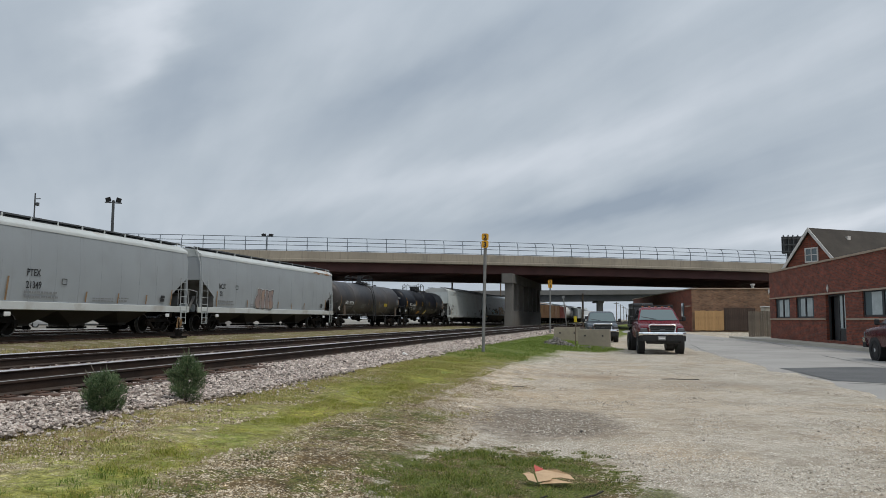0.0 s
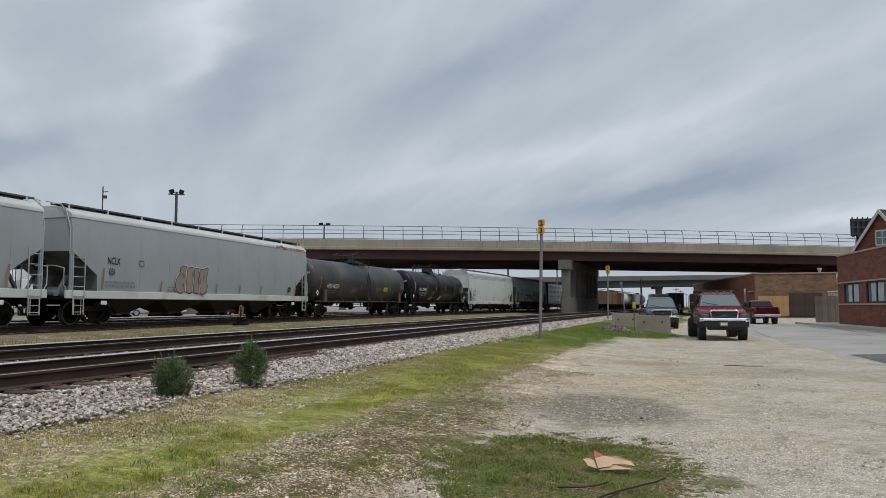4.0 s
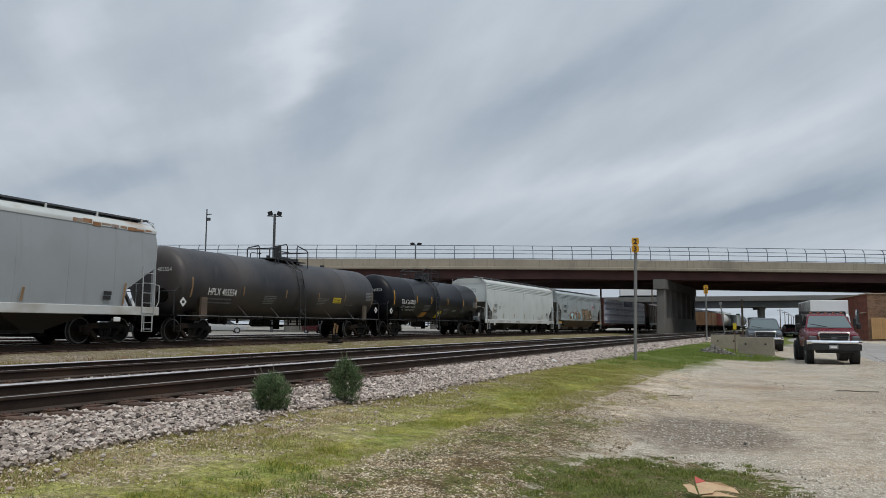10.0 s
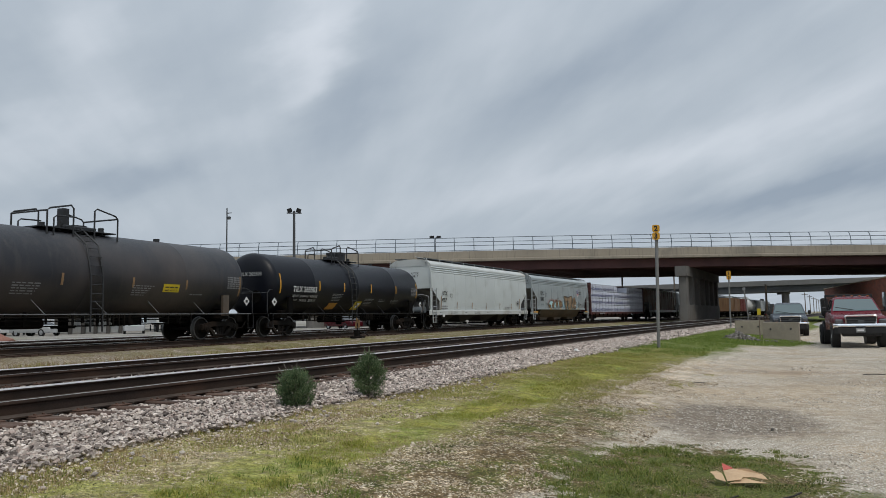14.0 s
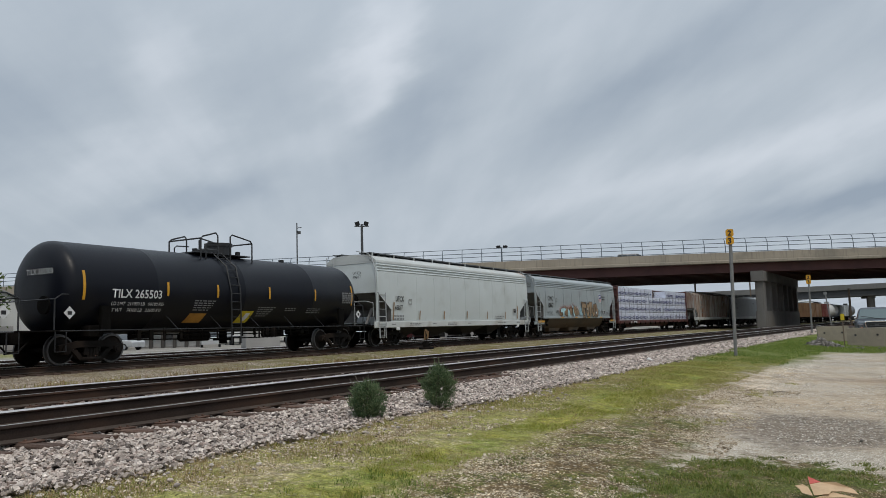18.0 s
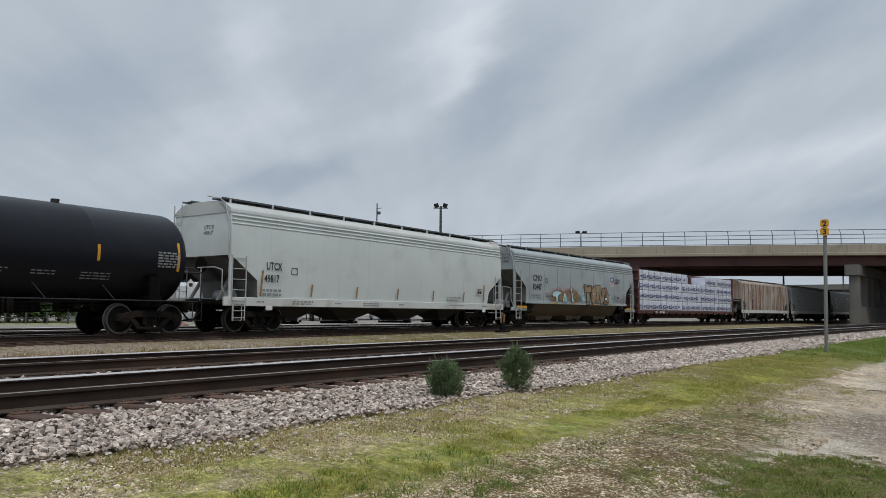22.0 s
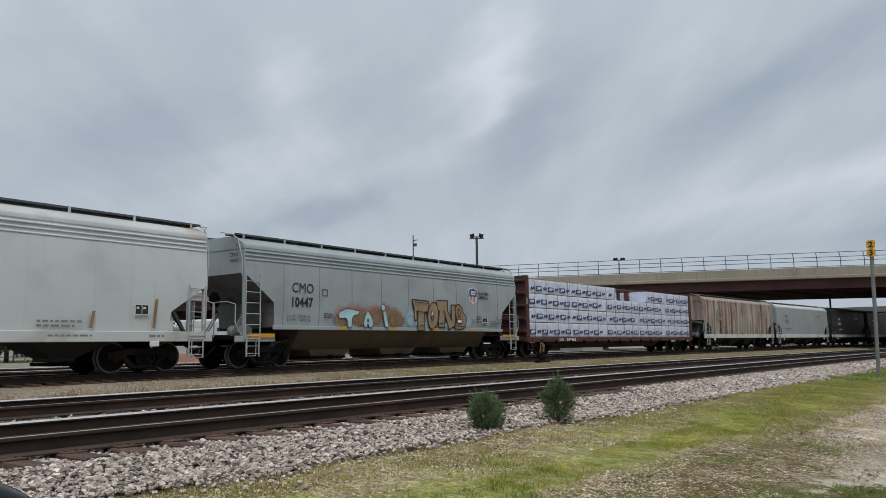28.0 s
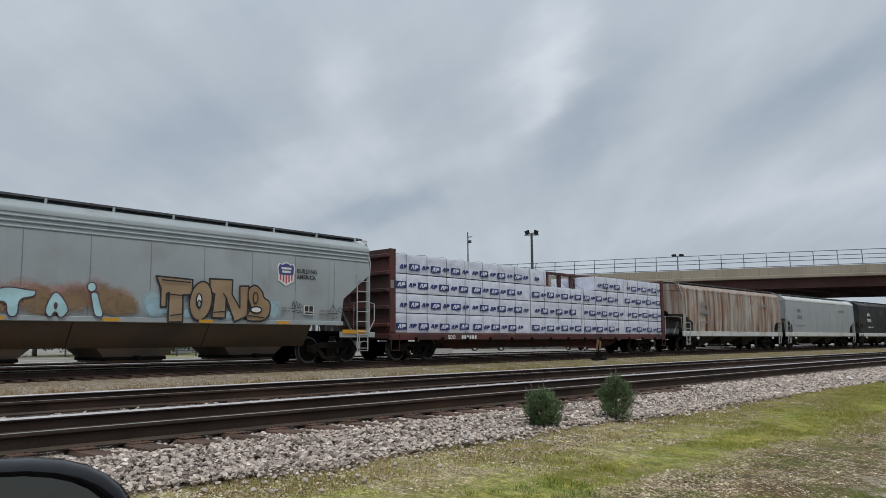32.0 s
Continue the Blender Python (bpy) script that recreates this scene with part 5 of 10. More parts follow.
def make_white_hopper():
    L = 18.1
    car, bg = hopper("pale gray covered hopper car with black lettering", L, "hopper_white", sill=(0.9, 1.2), zc=2.62, zm=1.8, cut=1.2)
    x = bg(2.6) + 0.012
    h = L / 2
    side_text("UTCX", 0.38, x, -7.48, 2.2, "paint_black", car, "reporting_mark", xscale=0.72, offset=0.006)
    side_text("49817", 0.37, x, -7.56, 1.76, "paint_black", car, "car_number", xscale=0.76, offset=0.006)
    bars(car, x, [-7.78], 1.26, 2.16, "reflector_worn", 0.1)
    bars(car, x, [-5.28, -2.68, 0.02, 2.7, 5.3], 1.28, 1.75, "reflector_worn", 0.08)
    bars(car, x, [7.2], 1.3, 2.15, "reflector_worn", 0.08)
    marks(car, x, [(-7.65, 1.42, 0.9, 0.09, "paint_dim"), (-7.65, 1.27, 0.9, 0.09, "paint_dim"), (3.9, 1.42, 1.2, 0.06, "paint_dim"), (3.9, 1.3, 1.0, 0.06, "paint_dim")])
    framed_box(car, x, -6.27, 2.07, 0.32, 0.25)
    marks(car, 1.585, [(-7.9, 1.03, 0.35, 0.05, "paint_dim"), (-6.2, 1.06, 1.1, 0.05, "paint_dim"), (-6.2, 0.98, 1.0, 0.05, "paint_dim"), (-3.9, 1.03, 0.4, 0.05, "paint_dim"), (-2.2, 1.05, 1.0, 0.05, "paint_dim"), (-2.2, 0.97, 1.0, 0.05, "paint_dim"), (0.2, 1.03, 0.4, 0.05, "paint_dim"), (4.2, 1.05, 1.2, 0.05, "paint_dim"), (7.1, 1.03, 0.5, 0.07, "paint_dim")])
    # end face lettering
    me = text_mesh("UTCX\n49817", 0.2)
    me.transform(Matrix(((1, 0, 0, 0.1), (0, 0, -1, -h - 0.01), (0, 1, 0, 3.55), (0, 0, 0, 1))))
    part("end_lettering", me, "paint_black", car)
    part("stencil_panel", side_rect(MB(), x, 6.62, 7.08, 1.66, 1.98), "paint_white", car, "white panel round two black stencils", smooth=0)
    for k in range(2):
        mb = MB()
        side_rect(mb, x + 0.004, 6.65 + k * 0.21, 6.84 + k * 0.21, 1.69, 1.95)
        part("stencil_panel", mb, "paint_black", car, "black stencil panel", smooth=0)
        mb = MB()
        side_rect(mb, x + 0.008, 6.68 + k * 0.21, 6.76 + k * 0.21, 1.84, 1.90)
        part("stencil", mb, "paint_white", car, smooth=0)
    return car


def make_gray_hopper(mark, num, with_tag):
    L = 19.4 if with_tag else 13.9
    car, bg = hopper("light gray covered hopper car with rust stains" + (" and bubble-letter graffiti" if with_tag else ""), L, "hopper_gray", eave=4.1, ribs="none", sill=(1.0, 1.3), zc=2.75, zm=1.9, cut=1.35, gaps=(-3.85, 0.0, 3.85) if with_tag else (-1.9, 1.9))
    x = bg(2.6) + 0.012
    h = L / 2
    ty = -7.83 if with_tag else -4.36
    side_text(mark, 0.40 if with_tag else 0.36, x, ty, 2.36 if with_tag else 2.27, "paint_black", car, "reporting_mark", xscale=0.68 if with_tag else 0.85, offset=0.006)
    side_text(num, 0.38, x, ty + (0.1 if with_tag else -0.02), 1.94 if with_tag else 1.8, "paint_black", car, "car_number", xscale=0.68 if with_tag else 0.85, offset=0.006)
    bars(car, x, [-h + 1.54], 1.33, 2.2, "reflector_worn", 0.12)
    bars(car, x, [ty + 3.3 + k * 2.15 for k in range(5 if with_tag else 3)], 1.34, 1.78, "reflector_worn", 0.08)
    bars(car, x, [h - 1.6], 1.33, 2.1, "reflector_worn", 0.12)
    marks(car, x, [(ty - 0.1, 1.62, 1.75, 0.08, "paint_dim"), (ty - 0.1, 1.45, 1.85, 0.08, "paint_dim"), (ty + 3.8, 1.5, 1.4, 0.05, "paint_dim"), (ty + 3.8, 1.4, 1.4, 0.05, "paint_dim"), (ty + 5.6, 1.55, 0.7, 0.05, "paint_dim"), (ty + 5.6, 1.43, 0.6, 0.05, "paint_dim")])
    if with_tag:
        # rust eating through the eave at one end
        rr = random.Random(5)
        for k in range(9):
            y0 = h - 3.6 + k * 0.4
            part("rust_patch", MB().box((bg(4.1) + 0.028, y0, 4.06 + rr.uniform(-0.03, 0.04)), (0.014, rr.uniform(0.3, 0.42), rr.uniform(0.06, 0.15)), 0.005), "graf_rust", car, "brown rust patch along the eave")
    framed_box(car, x, ty + 1.9, 2.36 if with_tag else 2.0, 0.3, 0.24)
    for k in range(2):
        mb = MB()
        side_rect(mb, x, h - 2.45 + k * 0.03, h - 2.1 + k * 0.03, 1.5 + k * 0.16, 1.63 + k * 0.16)
        part("stencil_panel", mb, "paint_black", car, "black stencil panel", smooth=0)
    if with_tag:
        # bubble letters with a dark line and a pale halo
        tag = (
            [(-3.15, 2.40), (-2.95, 2.50), (-2.60, 2.46), (-2.70, 2.05), (-2.68, 1.70), (-2.80, 1.42), (-3.02, 1.32), (-3.30, 1.38), (-3.43, 1.60), (-3.38, 1.90), (-3.20, 2.10), (-3.08, 2.15)],
            [(-2.58, 2.42), (-2.05, 2.46), (-2.08, 2.25), (-2.30, 2.15), (-2.12, 2.08), (-2.16, 1.92), (-2.26, 1.85), (-2.10, 1.72), (-2.14, 1.48), (-2.40, 1.30), (-2.66, 1.40), (-2.62, 1.80)],
            [(-2.06, 2.44), (-1.68, 2.42), (-1.80, 2.15), (-1.50, 2.05), (-1.50, 1.60), (-1.66, 1.36), (-1.92, 1.32), (-2.12, 1.42), (-2.08, 1.80), (-2.02, 2.10)],
            [(-1.62, 2.38), (-1.30, 2.42), (-1.02, 2.50), (-1.02, 2.28), (-1.18, 1.95), (-1.03, 1.70), (-1.10, 1.42), (-1.40, 1.29), (-1.64, 1.40), (-1.50, 1.70), (-1.66, 2.10)],
        )
        for k, shape in enumerate(tag):
            my, mz = sum(a for a, b in shape) / len(shape), sum(b for a, b in shape) / len(shape)
            painted_letter(car, [(my + (a - my) * 1.14, mz + (b - mz) * 1.08) for a, b in shape], x + 0.011 * k, "graf_clay", 0.042, "paint_white", 1)
        for ya, za, yb, zb in ((-2.95, 2.25, -2.90, 2.0), (-1.78, 2.1, -1.74, 1.75), (-1.34, 2.2, -1.36, 2.0), (-2.9, 1.55, -2.98, 1.75)):
            mb = MB()
            outline(mb, [(ya, za), ((ya + yb) / 2 + 0.02, (za + zb) / 2), (yb, zb)], 0.035, x + 0.056)
            part("graffiti", mb, "paint_black", car, smooth=0)
    return car


def make_aged_hopper():
    L = 16.9
    car, bg = hopper("weathered gray hopper car with painted graffiti", L, "hopper_aged", eave=4.08, zc=3.15, zm=2.22, cut=1.25, sill=(1.2, 1.38), bay="bay_gray", roof="hopper_aged", full_sill=False, gaps=(-2.0, 2.0))
    x = bg(2.6) + 0.012
    h = L / 2
    side_text("CMO", 0.5, x, -6.42, 2.6, "paint_black", car, "reporting_mark", xscale=0.92, offset=0.0)
    side_text("10447", 0.48, x, -6.47, 2.1, "paint_black", car, "car_number", xscale=0.88, offset=0.012)
    marks(car, x, [(-4.85, 1.86, 0.45, 0.04, "paint_dark"), (-4.85, 1.79, 0.5, 0.04, "paint_dark"), (-4.85, 1.72, 0.5, 0.04, "paint_dark"), (4.35, 1.8, 0.5, 0.05, "paint_dim"), (4.35, 1.72, 0.5, 0.05, "paint_dim"), (6.1, 1.75, 0.7, 0.06, "paint_dim"), (6.1, 1.65, 0.9, 0.06, "paint_dim"), (6.1, 1.55, 0.9, 0.06, "paint_dim")])
    framed_box(car, x, -4.95, 2.52, 0.28, 0.26)
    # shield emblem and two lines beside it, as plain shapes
    ex, ez = 4.38, 2.76
    shield = [(-0.02, 0.38), (0.04, 0.50), (0.14, 0.47), (0.30, 0.54), (0.46, 0.47), (0.56, 0.50), (0.62, 0.38), (0.58, 0.15), (0.58, -0.02), (0.30, -0.17), (0.02, -0.02), (0.02, 0.15)]
    part("emblem", shape_face(MB(), [(ex + 0.3 + (a - 0.3) * 1.14, ez + 0.18 + (b - 0.18) * 1.12) for a, b in shield], x), "paint_white", car, smooth=0)
    part("emblem", shape_face(MB(), [(ex + a, ez + b) for a, b in shield[:8]] + [(ex + 0.02, ez + 0.15)], x + 0.004), "emblem_blue", car, smooth=0)
    for k in range(5):
        mb = MB()
        side_rect(mb, x + 0.004, ex + 0.05 + k * 0.112, ex + 0.105 + k * 0.112, ez - 0.13 + 0.05 * abs(k - 2), ez + 0.15)
        part("emblem", mb, "emblem_red", car, smooth=0)
    for k in range(2):
        mb = MB()
        side_rect(mb, x + 0.008, ex + 0.1 + 0.03 * k, ex + 0.5 - 0.03 * k, ez + 0.33 - 0.11 * k, ez + 0.40 - 0.11 * k)
        part("emblem", mb, "paint_white", car, smooth=0)
    side_text("BUILDING\nAMERICA", 0.19, x, ex + 0.74, ez + 0.25, "paint_black", car, "slogan", offset=0.004)
    # a faded tag on patchy spray, then a bold tag with a dark line
    sprayed(car, x, ((-3.9, 1.85, 0.45, 0.34), (-3.2, 1.95, 0.5, 0.36), (-2.5, 1.85, 0.45, 0.38), (-2.0, 2.0, 0.4, 0.32), (-1.5, 2.0, 0.45, 0.38), (-0.95, 1.85, 0.5, 0.34)), "spray_rust")
    sprayed(car, x + 0.008, ((-4.0, 1.6, 0.35, 0.25), (-3.0, 1.7, 0.4, 0.42), (-2.85, 1.55, 0.25, 0.3), (-2.05, 1.7, 0.36, 0.42), (-1.2, 1.85, 0.42, 0.4), (-0.85, 1.6, 0.5, 0.34), (-0.65, 1.75, 0.3, 0.3)), "spray_olive")
    sprayed(car, x + 0.016, ((0.05, 1.85, 0.32, 0.28), (0.2, 1.6, 0.4, 0.3), (4.2, 1.75, 0.28, 0.3), (1.1, 1.5, 0.4, 0.2), (2.5, 1.5, 0.4, 0.16)), "spray_blue")
    faded = (
        [(-4.17, 1.86), (-4.05, 1.99), (-3.68, 2.12), (-3.21, 2.05), (-3.03, 2.05), (-3.04, 1.90), (-3.42, 1.83), (-3.42, 1.39), (-3.66, 1.39), (-3.69, 1.77), (-4.08, 1.71)],
        [(-2.56, 2.14), (-2.18, 1.61), (-2.34, 1.39), (-2.46, 1.40), (-2.50, 1.52), (-2.58, 1.52), (-2.62, 1.40), (-2.72, 1.40), (-2.81, 1.59)],
        oval(-1.65, 2.2, 0.12, 0.13, n=10),
        [(-1.68, 2.06), (-1.49, 2.07), (-1.42, 1.80), (-1.29, 1.42), (-1.54, 1.42), (-1.61, 1.73)],
    )
    for k, shape in enumerate(faded):
        painted_letter(car, shape, x + 0.020 + 0.002 * k, "graf_blue", 0.028, None, 2, "emblem_dim")
    part("graffiti", shape_face(MB(), oval(-2.54, 1.68, 0.05, 0.09, n=8), x + 0.042), "emblem_dim", car, smooth=0)
    bold = (
        [(0.14, 2.60), (1.28, 2.56), (1.28, 2.11), (0.98, 2.10), (1.00, 1.32), (0.54, 1.31), (0.55, 2.14), (0.47, 2.12), (0.47, 1.74), (0.30, 1.73), (0.29, 2.27)],
        oval(1.56, 1.95, 0.37, 0.58, 0.06),
        [(1.83, 2.62), (2.63, 2.63), (2.62, 2.19), (2.91, 1.78), (2.89, 2.45), (3.22, 2.47), (3.18, 1.54), (2.73, 1.35), (2.42, 2.06), (2.40, 1.46), (1.94, 1.46), (2.02, 2.17), (1.87, 2.22)],
        [(3.20, 2.40), (3.47, 2.54), (3.75, 2.30), (3.76, 2.14), (4.04, 2.00), (4.03, 1.62), (3.81, 1.39), (3.19, 1.38), (3.14, 1.54), (3.33, 1.79), (3.19, 2.09)],
    )
    for k, shape in enumerate(bold):
        painted_letter(car, shape, x + 0.030 + 0.011 * (k, 3, 1, 2)[k] * 0.5, "graf_tan", 0.048, None, 0 if k != 3 else 1)
    for cy, cz, ry, rz, fill in ((1.49, 1.95, 0.09, 0.21, "paint_white"), (1.5, 1.86, 0.06, 0.1, "graf_blue"), (3.46, 2.11, 0.09, 0.17, "graf_tan"), (3.49, 1.74, 0.2, 0.1, "paint_white")):
        painted_letter(car, oval(cy, cz, ry, rz, n=12), x + 0.062, fill, 0.04, None, 0)
    for pts in ([(2.3, 2.2), (2.42, 2.06)], [(0.56, 2.1), (0.98, 2.08)], [(0.6, 1.5), (0.97, 1.55)], [(1.95, 1.62), (2.4, 1.66)], [(3.2, 1.55), (3.8, 1.5)], [(0.3, 2.5), (1.2, 2.47)]):
        mb = MB()
        outline(mb, pts, 0.035, x + 0.075)
        part("graffiti", mb, "paint_black", car, smooth=0)
    # a small scribble and a stencil panel near the end
    for pts in ([(4.92, 1.82), (4.98, 2.05), (5.06, 1.84)], [(5.06, 1.84), (5.12, 2.06), (5.2, 1.85)], [(5.22, 1.84), (5.25, 2.0), (5.38, 1.9)], [(4.95, 1.72), (5.2, 1.78), (5.4, 1.68)], [(6.5, 1.7), (6.7, 2.0), (6.9, 1.7)], [(6.9, 1.8), (7.05, 1.95), (7.15, 1.7)]):
        mb = MB()
        outline(mb, pts, 0.022, x + 0.004)
        part("graffiti", mb, "paint_dark", car, smooth=0)
    for y0, y1, z0, z1, m_ in ((5.43, 5.84, 1.64, 1.94, "paint_white"), (5.46, 5.62, 1.74, 1.92, "paint_black"), (5.65, 5.81, 1.74, 1.92, "paint_black"), (5.46, 5.81, 1.66, 1.71, "paint_black")):
        mb = MB()
        side_rect(mb, x + (0.002 if m_ == "paint_white" else 0.006), y0, y1, z0, z1)
        part("stencil_panel", mb, m_, car, smooth=0)
    me = text_mesh("CMO\n10447", 0.2)
    me.transform(Matrix(((1, 0, 0, 0.75), (0, 0, -1, -h - 0.012), (0, 1, 0, 3.72), (0, 0, 0, 1))))
    part("end_lettering", me, "paint_black", car)
    side_text("LD LMT 222000 LB\nLT WT     64000 LB", 0.14, x, -6.62, 1.72, "paint_black", car, "load_lettering", xscale=0.95)
    for e in (-1, 1):
        part("step_board", MB().box((1.58, e * (h - 0.75), 1.08), (0.03, 1.1, 0.14), 0.01), "reflector", car, "yellow painted step")
    for y in (-4.2, -1.35, 1.5, 4.3):
        part("reflector", side_rect(MB(), x + 0.085, y, y + 0.46, 1.31, 1.40), "reflector", car, "yellow reflector stripe", 0)
    return car


def make_plain_hopper(label, body, L, eave, ribs="none"):
    w = L / 2 - 2.55
    car, bg = hopper(label, L, body, eave=eave, ribs=ribs, gaps=(0.0,) if L < 14 else (-w / 3, w / 3), roof=body if body != "hopper_gray" else "roof_band", lad="lad_black" if body == "hopper_dark" else "lad_gray")
    x = bg(2.6) + (0.1 if ribs == "posts" else 0.012)
    m_ = "paint_white" if body in ("hopper_dark",) else "paint_dim"
    marks(car, x, [(-L / 2 + 2.2, 2.9, 0.8, 0.28, m_), (-L / 2 + 2.2, 2.35, 1.1, 0.3, m_), (-L / 2 + 2.2, 1.8, 1.6, 0.1, m_), (L / 2 - 4.2, 3.1, 1.4, 0.18, m_)])
    return car


def tank(label, L, body, r, mark, num, m_txt, worn, hd, bog, rails, dome):
    """rails: where the guard rails before and behind the dome begin and end; dome: its centre."""
    car = car_empty(label, "tank car")
    h, cz, sh = L / 2, 2.36, -0.8
    prof = [(-h, 0.001)]
    for a in range(10, 91, 10):
        prof.append((-h + hd * (1 - math.cos(radians(a))), r * math.sin(radians(a)) ** 0.6))
    mid = [(-h * 0.55, r), (-h * 0.55 + 0.02, r + 0.006), (-h * 0.55 + 0.04, r), (-0.02, r), (0, r + 0.006), (0.02, r), (h * 0.55 - 0.04, r), (h * 0.55 - 0.02, r + 0.006), (h * 0.55, r)]
    prof = prof + mid + [(-y, q) for y, q in prof[::-1]]
    mb = MB()
    mb.lathe_y(prof, (0, 0, cz), 56)
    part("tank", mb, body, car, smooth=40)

    def on(y, z, c=0.0, lift=0.012):
        """A point on the tank's side at height z."""
        q = min(max((z - cz) / (r + lift), -1), 1)
        return ((r + lift) * math.sqrt(1 - q * q), y, z)

    # frame: stub sills, side running rail, bolsters
    for e in (-1, 1):
        mb = MB()
        mb.box((0, e * (h - 0.8), 0.86), (0.45, 3.2, 0.4), 0.03)
        mb.box((0, e * bog, 1.0), (2.5, 0.5, 0.36), 0.03)
        part("stub_sill", mb, "underframe", car)
        for s in (-1, 1):
            part("bolster_web", MB().prism([(e * (bog - 0.35), 0.95), (e * bog, 0.95), (e * bog, 1.78), (e * (bog - 0.35), 1.78)], "x", s * 1.42 - 0.05, s * 1.42 + 0.05), "bay_gray" if worn else "underframe", car)
    for s in (-1, 1):
        mb = MB()
        mb.box((s * 1.5, 0, 1.02), (0.04, L + 0.3, 0.035), 0.008)
        for k in range(5):
            y = -h + 4.0 + k * (L - 7.0) / 4
            mb.tube([(s * 1.48, y + 0.25, 1.02), (s * (r * 0.8), y, cz - r * 0.6)], 0.014, 5)
        part("side_rail", mb, "rail_worn" if worn else "lad_black", car, "thin side handrail")
    # bottom outlet and piping
    mb = MB()
    mb.cyl((0, 0.3, 0.95), (0, 0.3, 0.45), 0.16, 12)
    mb.box((0, 0.3, 0.62), (0.5, 0.6, 0.1), 0.02)
    part("outlet_valve", mb, "underframe", car)
    part("brake_cylinder", MB().cyl((0.4, -2.2, 0.75), (0.4, -0.9, 0.75), 0.17, 12), "underframe", car)
    for k in range(6):
        part("hanger", MB().box((1.1, 0.9 + k * 0.24, 0.82), (0.05, 0.05, 0.4)), "underframe", car)
    part("valve_box", MB().box((0.5, 2.6, 0.8), (0.5, 0.9, 0.3), 0.04), "underframe", car)
    for x, z in ((0.9, 0.82), (0.7, 0.66), (1.0, 0.93)):
        part("brake_rod", MB().tube([(x, -bog + 1.6, z + 0.05), (x, -1.5, z), (x - 0.1, 1.5, z - 0.02), (x, bog - 1.6, z + 0.05)], 0.022, 6), "underframe", car)
    rr = random.Random(int(L * 10))
    for k in range(16):
        y = -bog + 1.7 + k * (2 * bog - 3.4) / 15 + rr.uniform(-0.15, 0.15)
        part("hanger", MB().box((rr.uniform(0.7, 1.1), y, 0.86), (0.05, rr.uniform(0.05, 0.16), rr.uniform(0.18, 0.5)), 0.008), "underframe", car)
    for y in (-bog + 2.2, bog - 2.3):
        part("brake_beam", MB().box((0.5, y, 0.84), (0.9, 0.24, 0.22), 0.03), "underframe", car)
    # ladder and dome platform at mid length
    top = cz + r
    ly = (1.05 if worn else 0.2) + sh
    lad = MB()
    for dy in (-0.24, 0.24):
        lad.tube([(1.56, dy + ly, 0.45), (1.56, dy + ly, 1.6), (r * 0.99 + 0.08, dy + ly, cz), (r * 0.82 + 0.1, dy + ly, cz + r * 0.6 + 0.06), (0.55, dy + ly, top + 0.06)], 0.028, 6)
    for k in range(13):
        a = -60 + k * 11.5
        c, s = math.cos(radians(a)), math.sin(radians(a))
        xx, zz = ((r + 0.09) * c, cz + (r + 0.09) * s) if a > -10 else (1.56, cz + (r + 0.09) * s)
        lad.cyl((xx, ly - 0.24, zz), (xx, ly + 0.24, zz), 0.016, 6)
    part("ladder", lad, "lad_black", car, "black side ladder up to the platform")
    l0, l1, r0_, r1_ = rails
    mb = MB()
    mb.box((0, (l0 + r1_) / 2, top + 0.02), (1.3, r1_ - l0 + 0.2, 0.04), 0.005)
    part("platform", mb, "lad_black", car)
    mb = MB()
    if worn:
        mb.box((0.1, dome - 0.35, top + 0.36), (0.3, 0.26, 0.8), 0.02)
        mb.cyl((0, dome + 0.2, top - 0.1), (0, dome + 0.2, top + 0.22), 0.4, 18)
        mb.box((0.3, dome, top + 0.1), (0.5, 1.3, 0.12), 0.03)
    else:
        mb.cyl((0, dome, top - 0.1), (0, dome, top + 0.38), 0.5, 20)
        mb.cyl((0, dome, top + 0.38), (0, dome, top + 0.5), 0.54, 20)
        mb.box((0.2, dome - 0.75, top + 0.12), (0.5, 0.7, 0.2), 0.04)
    part("manway", mb, "lad_black", car, "black manway housing")
    for vx, vy, rv, hh_ in ((0.2, l0 + 0.3, 0.1, 0.2), (0.3, l1 - 0.1, 0.07, 0.3), (-0.2, r0_ + 0.3, 0.09, 0.3), (0.3, r1_ - 0.25, 0.1, 0.22), (0.1, r1_ + 2.6, 0.12, 0.1)):
        part("valve", MB().cyl((vx, vy, top - 0.08), (vx, vy, top + hh_), rv, 10), "lad_black", car)
    for xs in (-0.82, 0.82):
        foot = cz + math.sqrt(r * r - xs * xs)
        for a, b in ((l0, l1), (r0_, r1_)):
            tall_a, tall_b = (0.6, 0.78) if a == l0 else (0.78, 0.62)
            pts = [(xs, a, foot), (xs, a, top + tall_a - 0.08), (xs, a + 0.1, top + tall_a), (xs, b - 0.1, top + tall_b), (xs, b, top + tall_b - 0.1), (xs, b, foot)]
            part("guard_rail", MB().tube(pts, 0.03, 6), "lad_black", car, "black pipe guard rail")
        part("guard_rail", MB().tube([(xs, l0 + 0.25, foot), (xs, l0 + 0.25, top + 0.3), (xs, l0 + 0.36, top + 0.38), (xs, l1 + 0.1, top + 0.4)], 0.026, 6), "lad_black", car)
    for yy_, zz_ in ((l0, 0.52), (r1_, 0.53)):
        part("guard_rail", MB().tube([(-0.82, yy_, top + zz_), (0.82, yy_, top + zz_)], 0.03, 6), "lad_black", car)
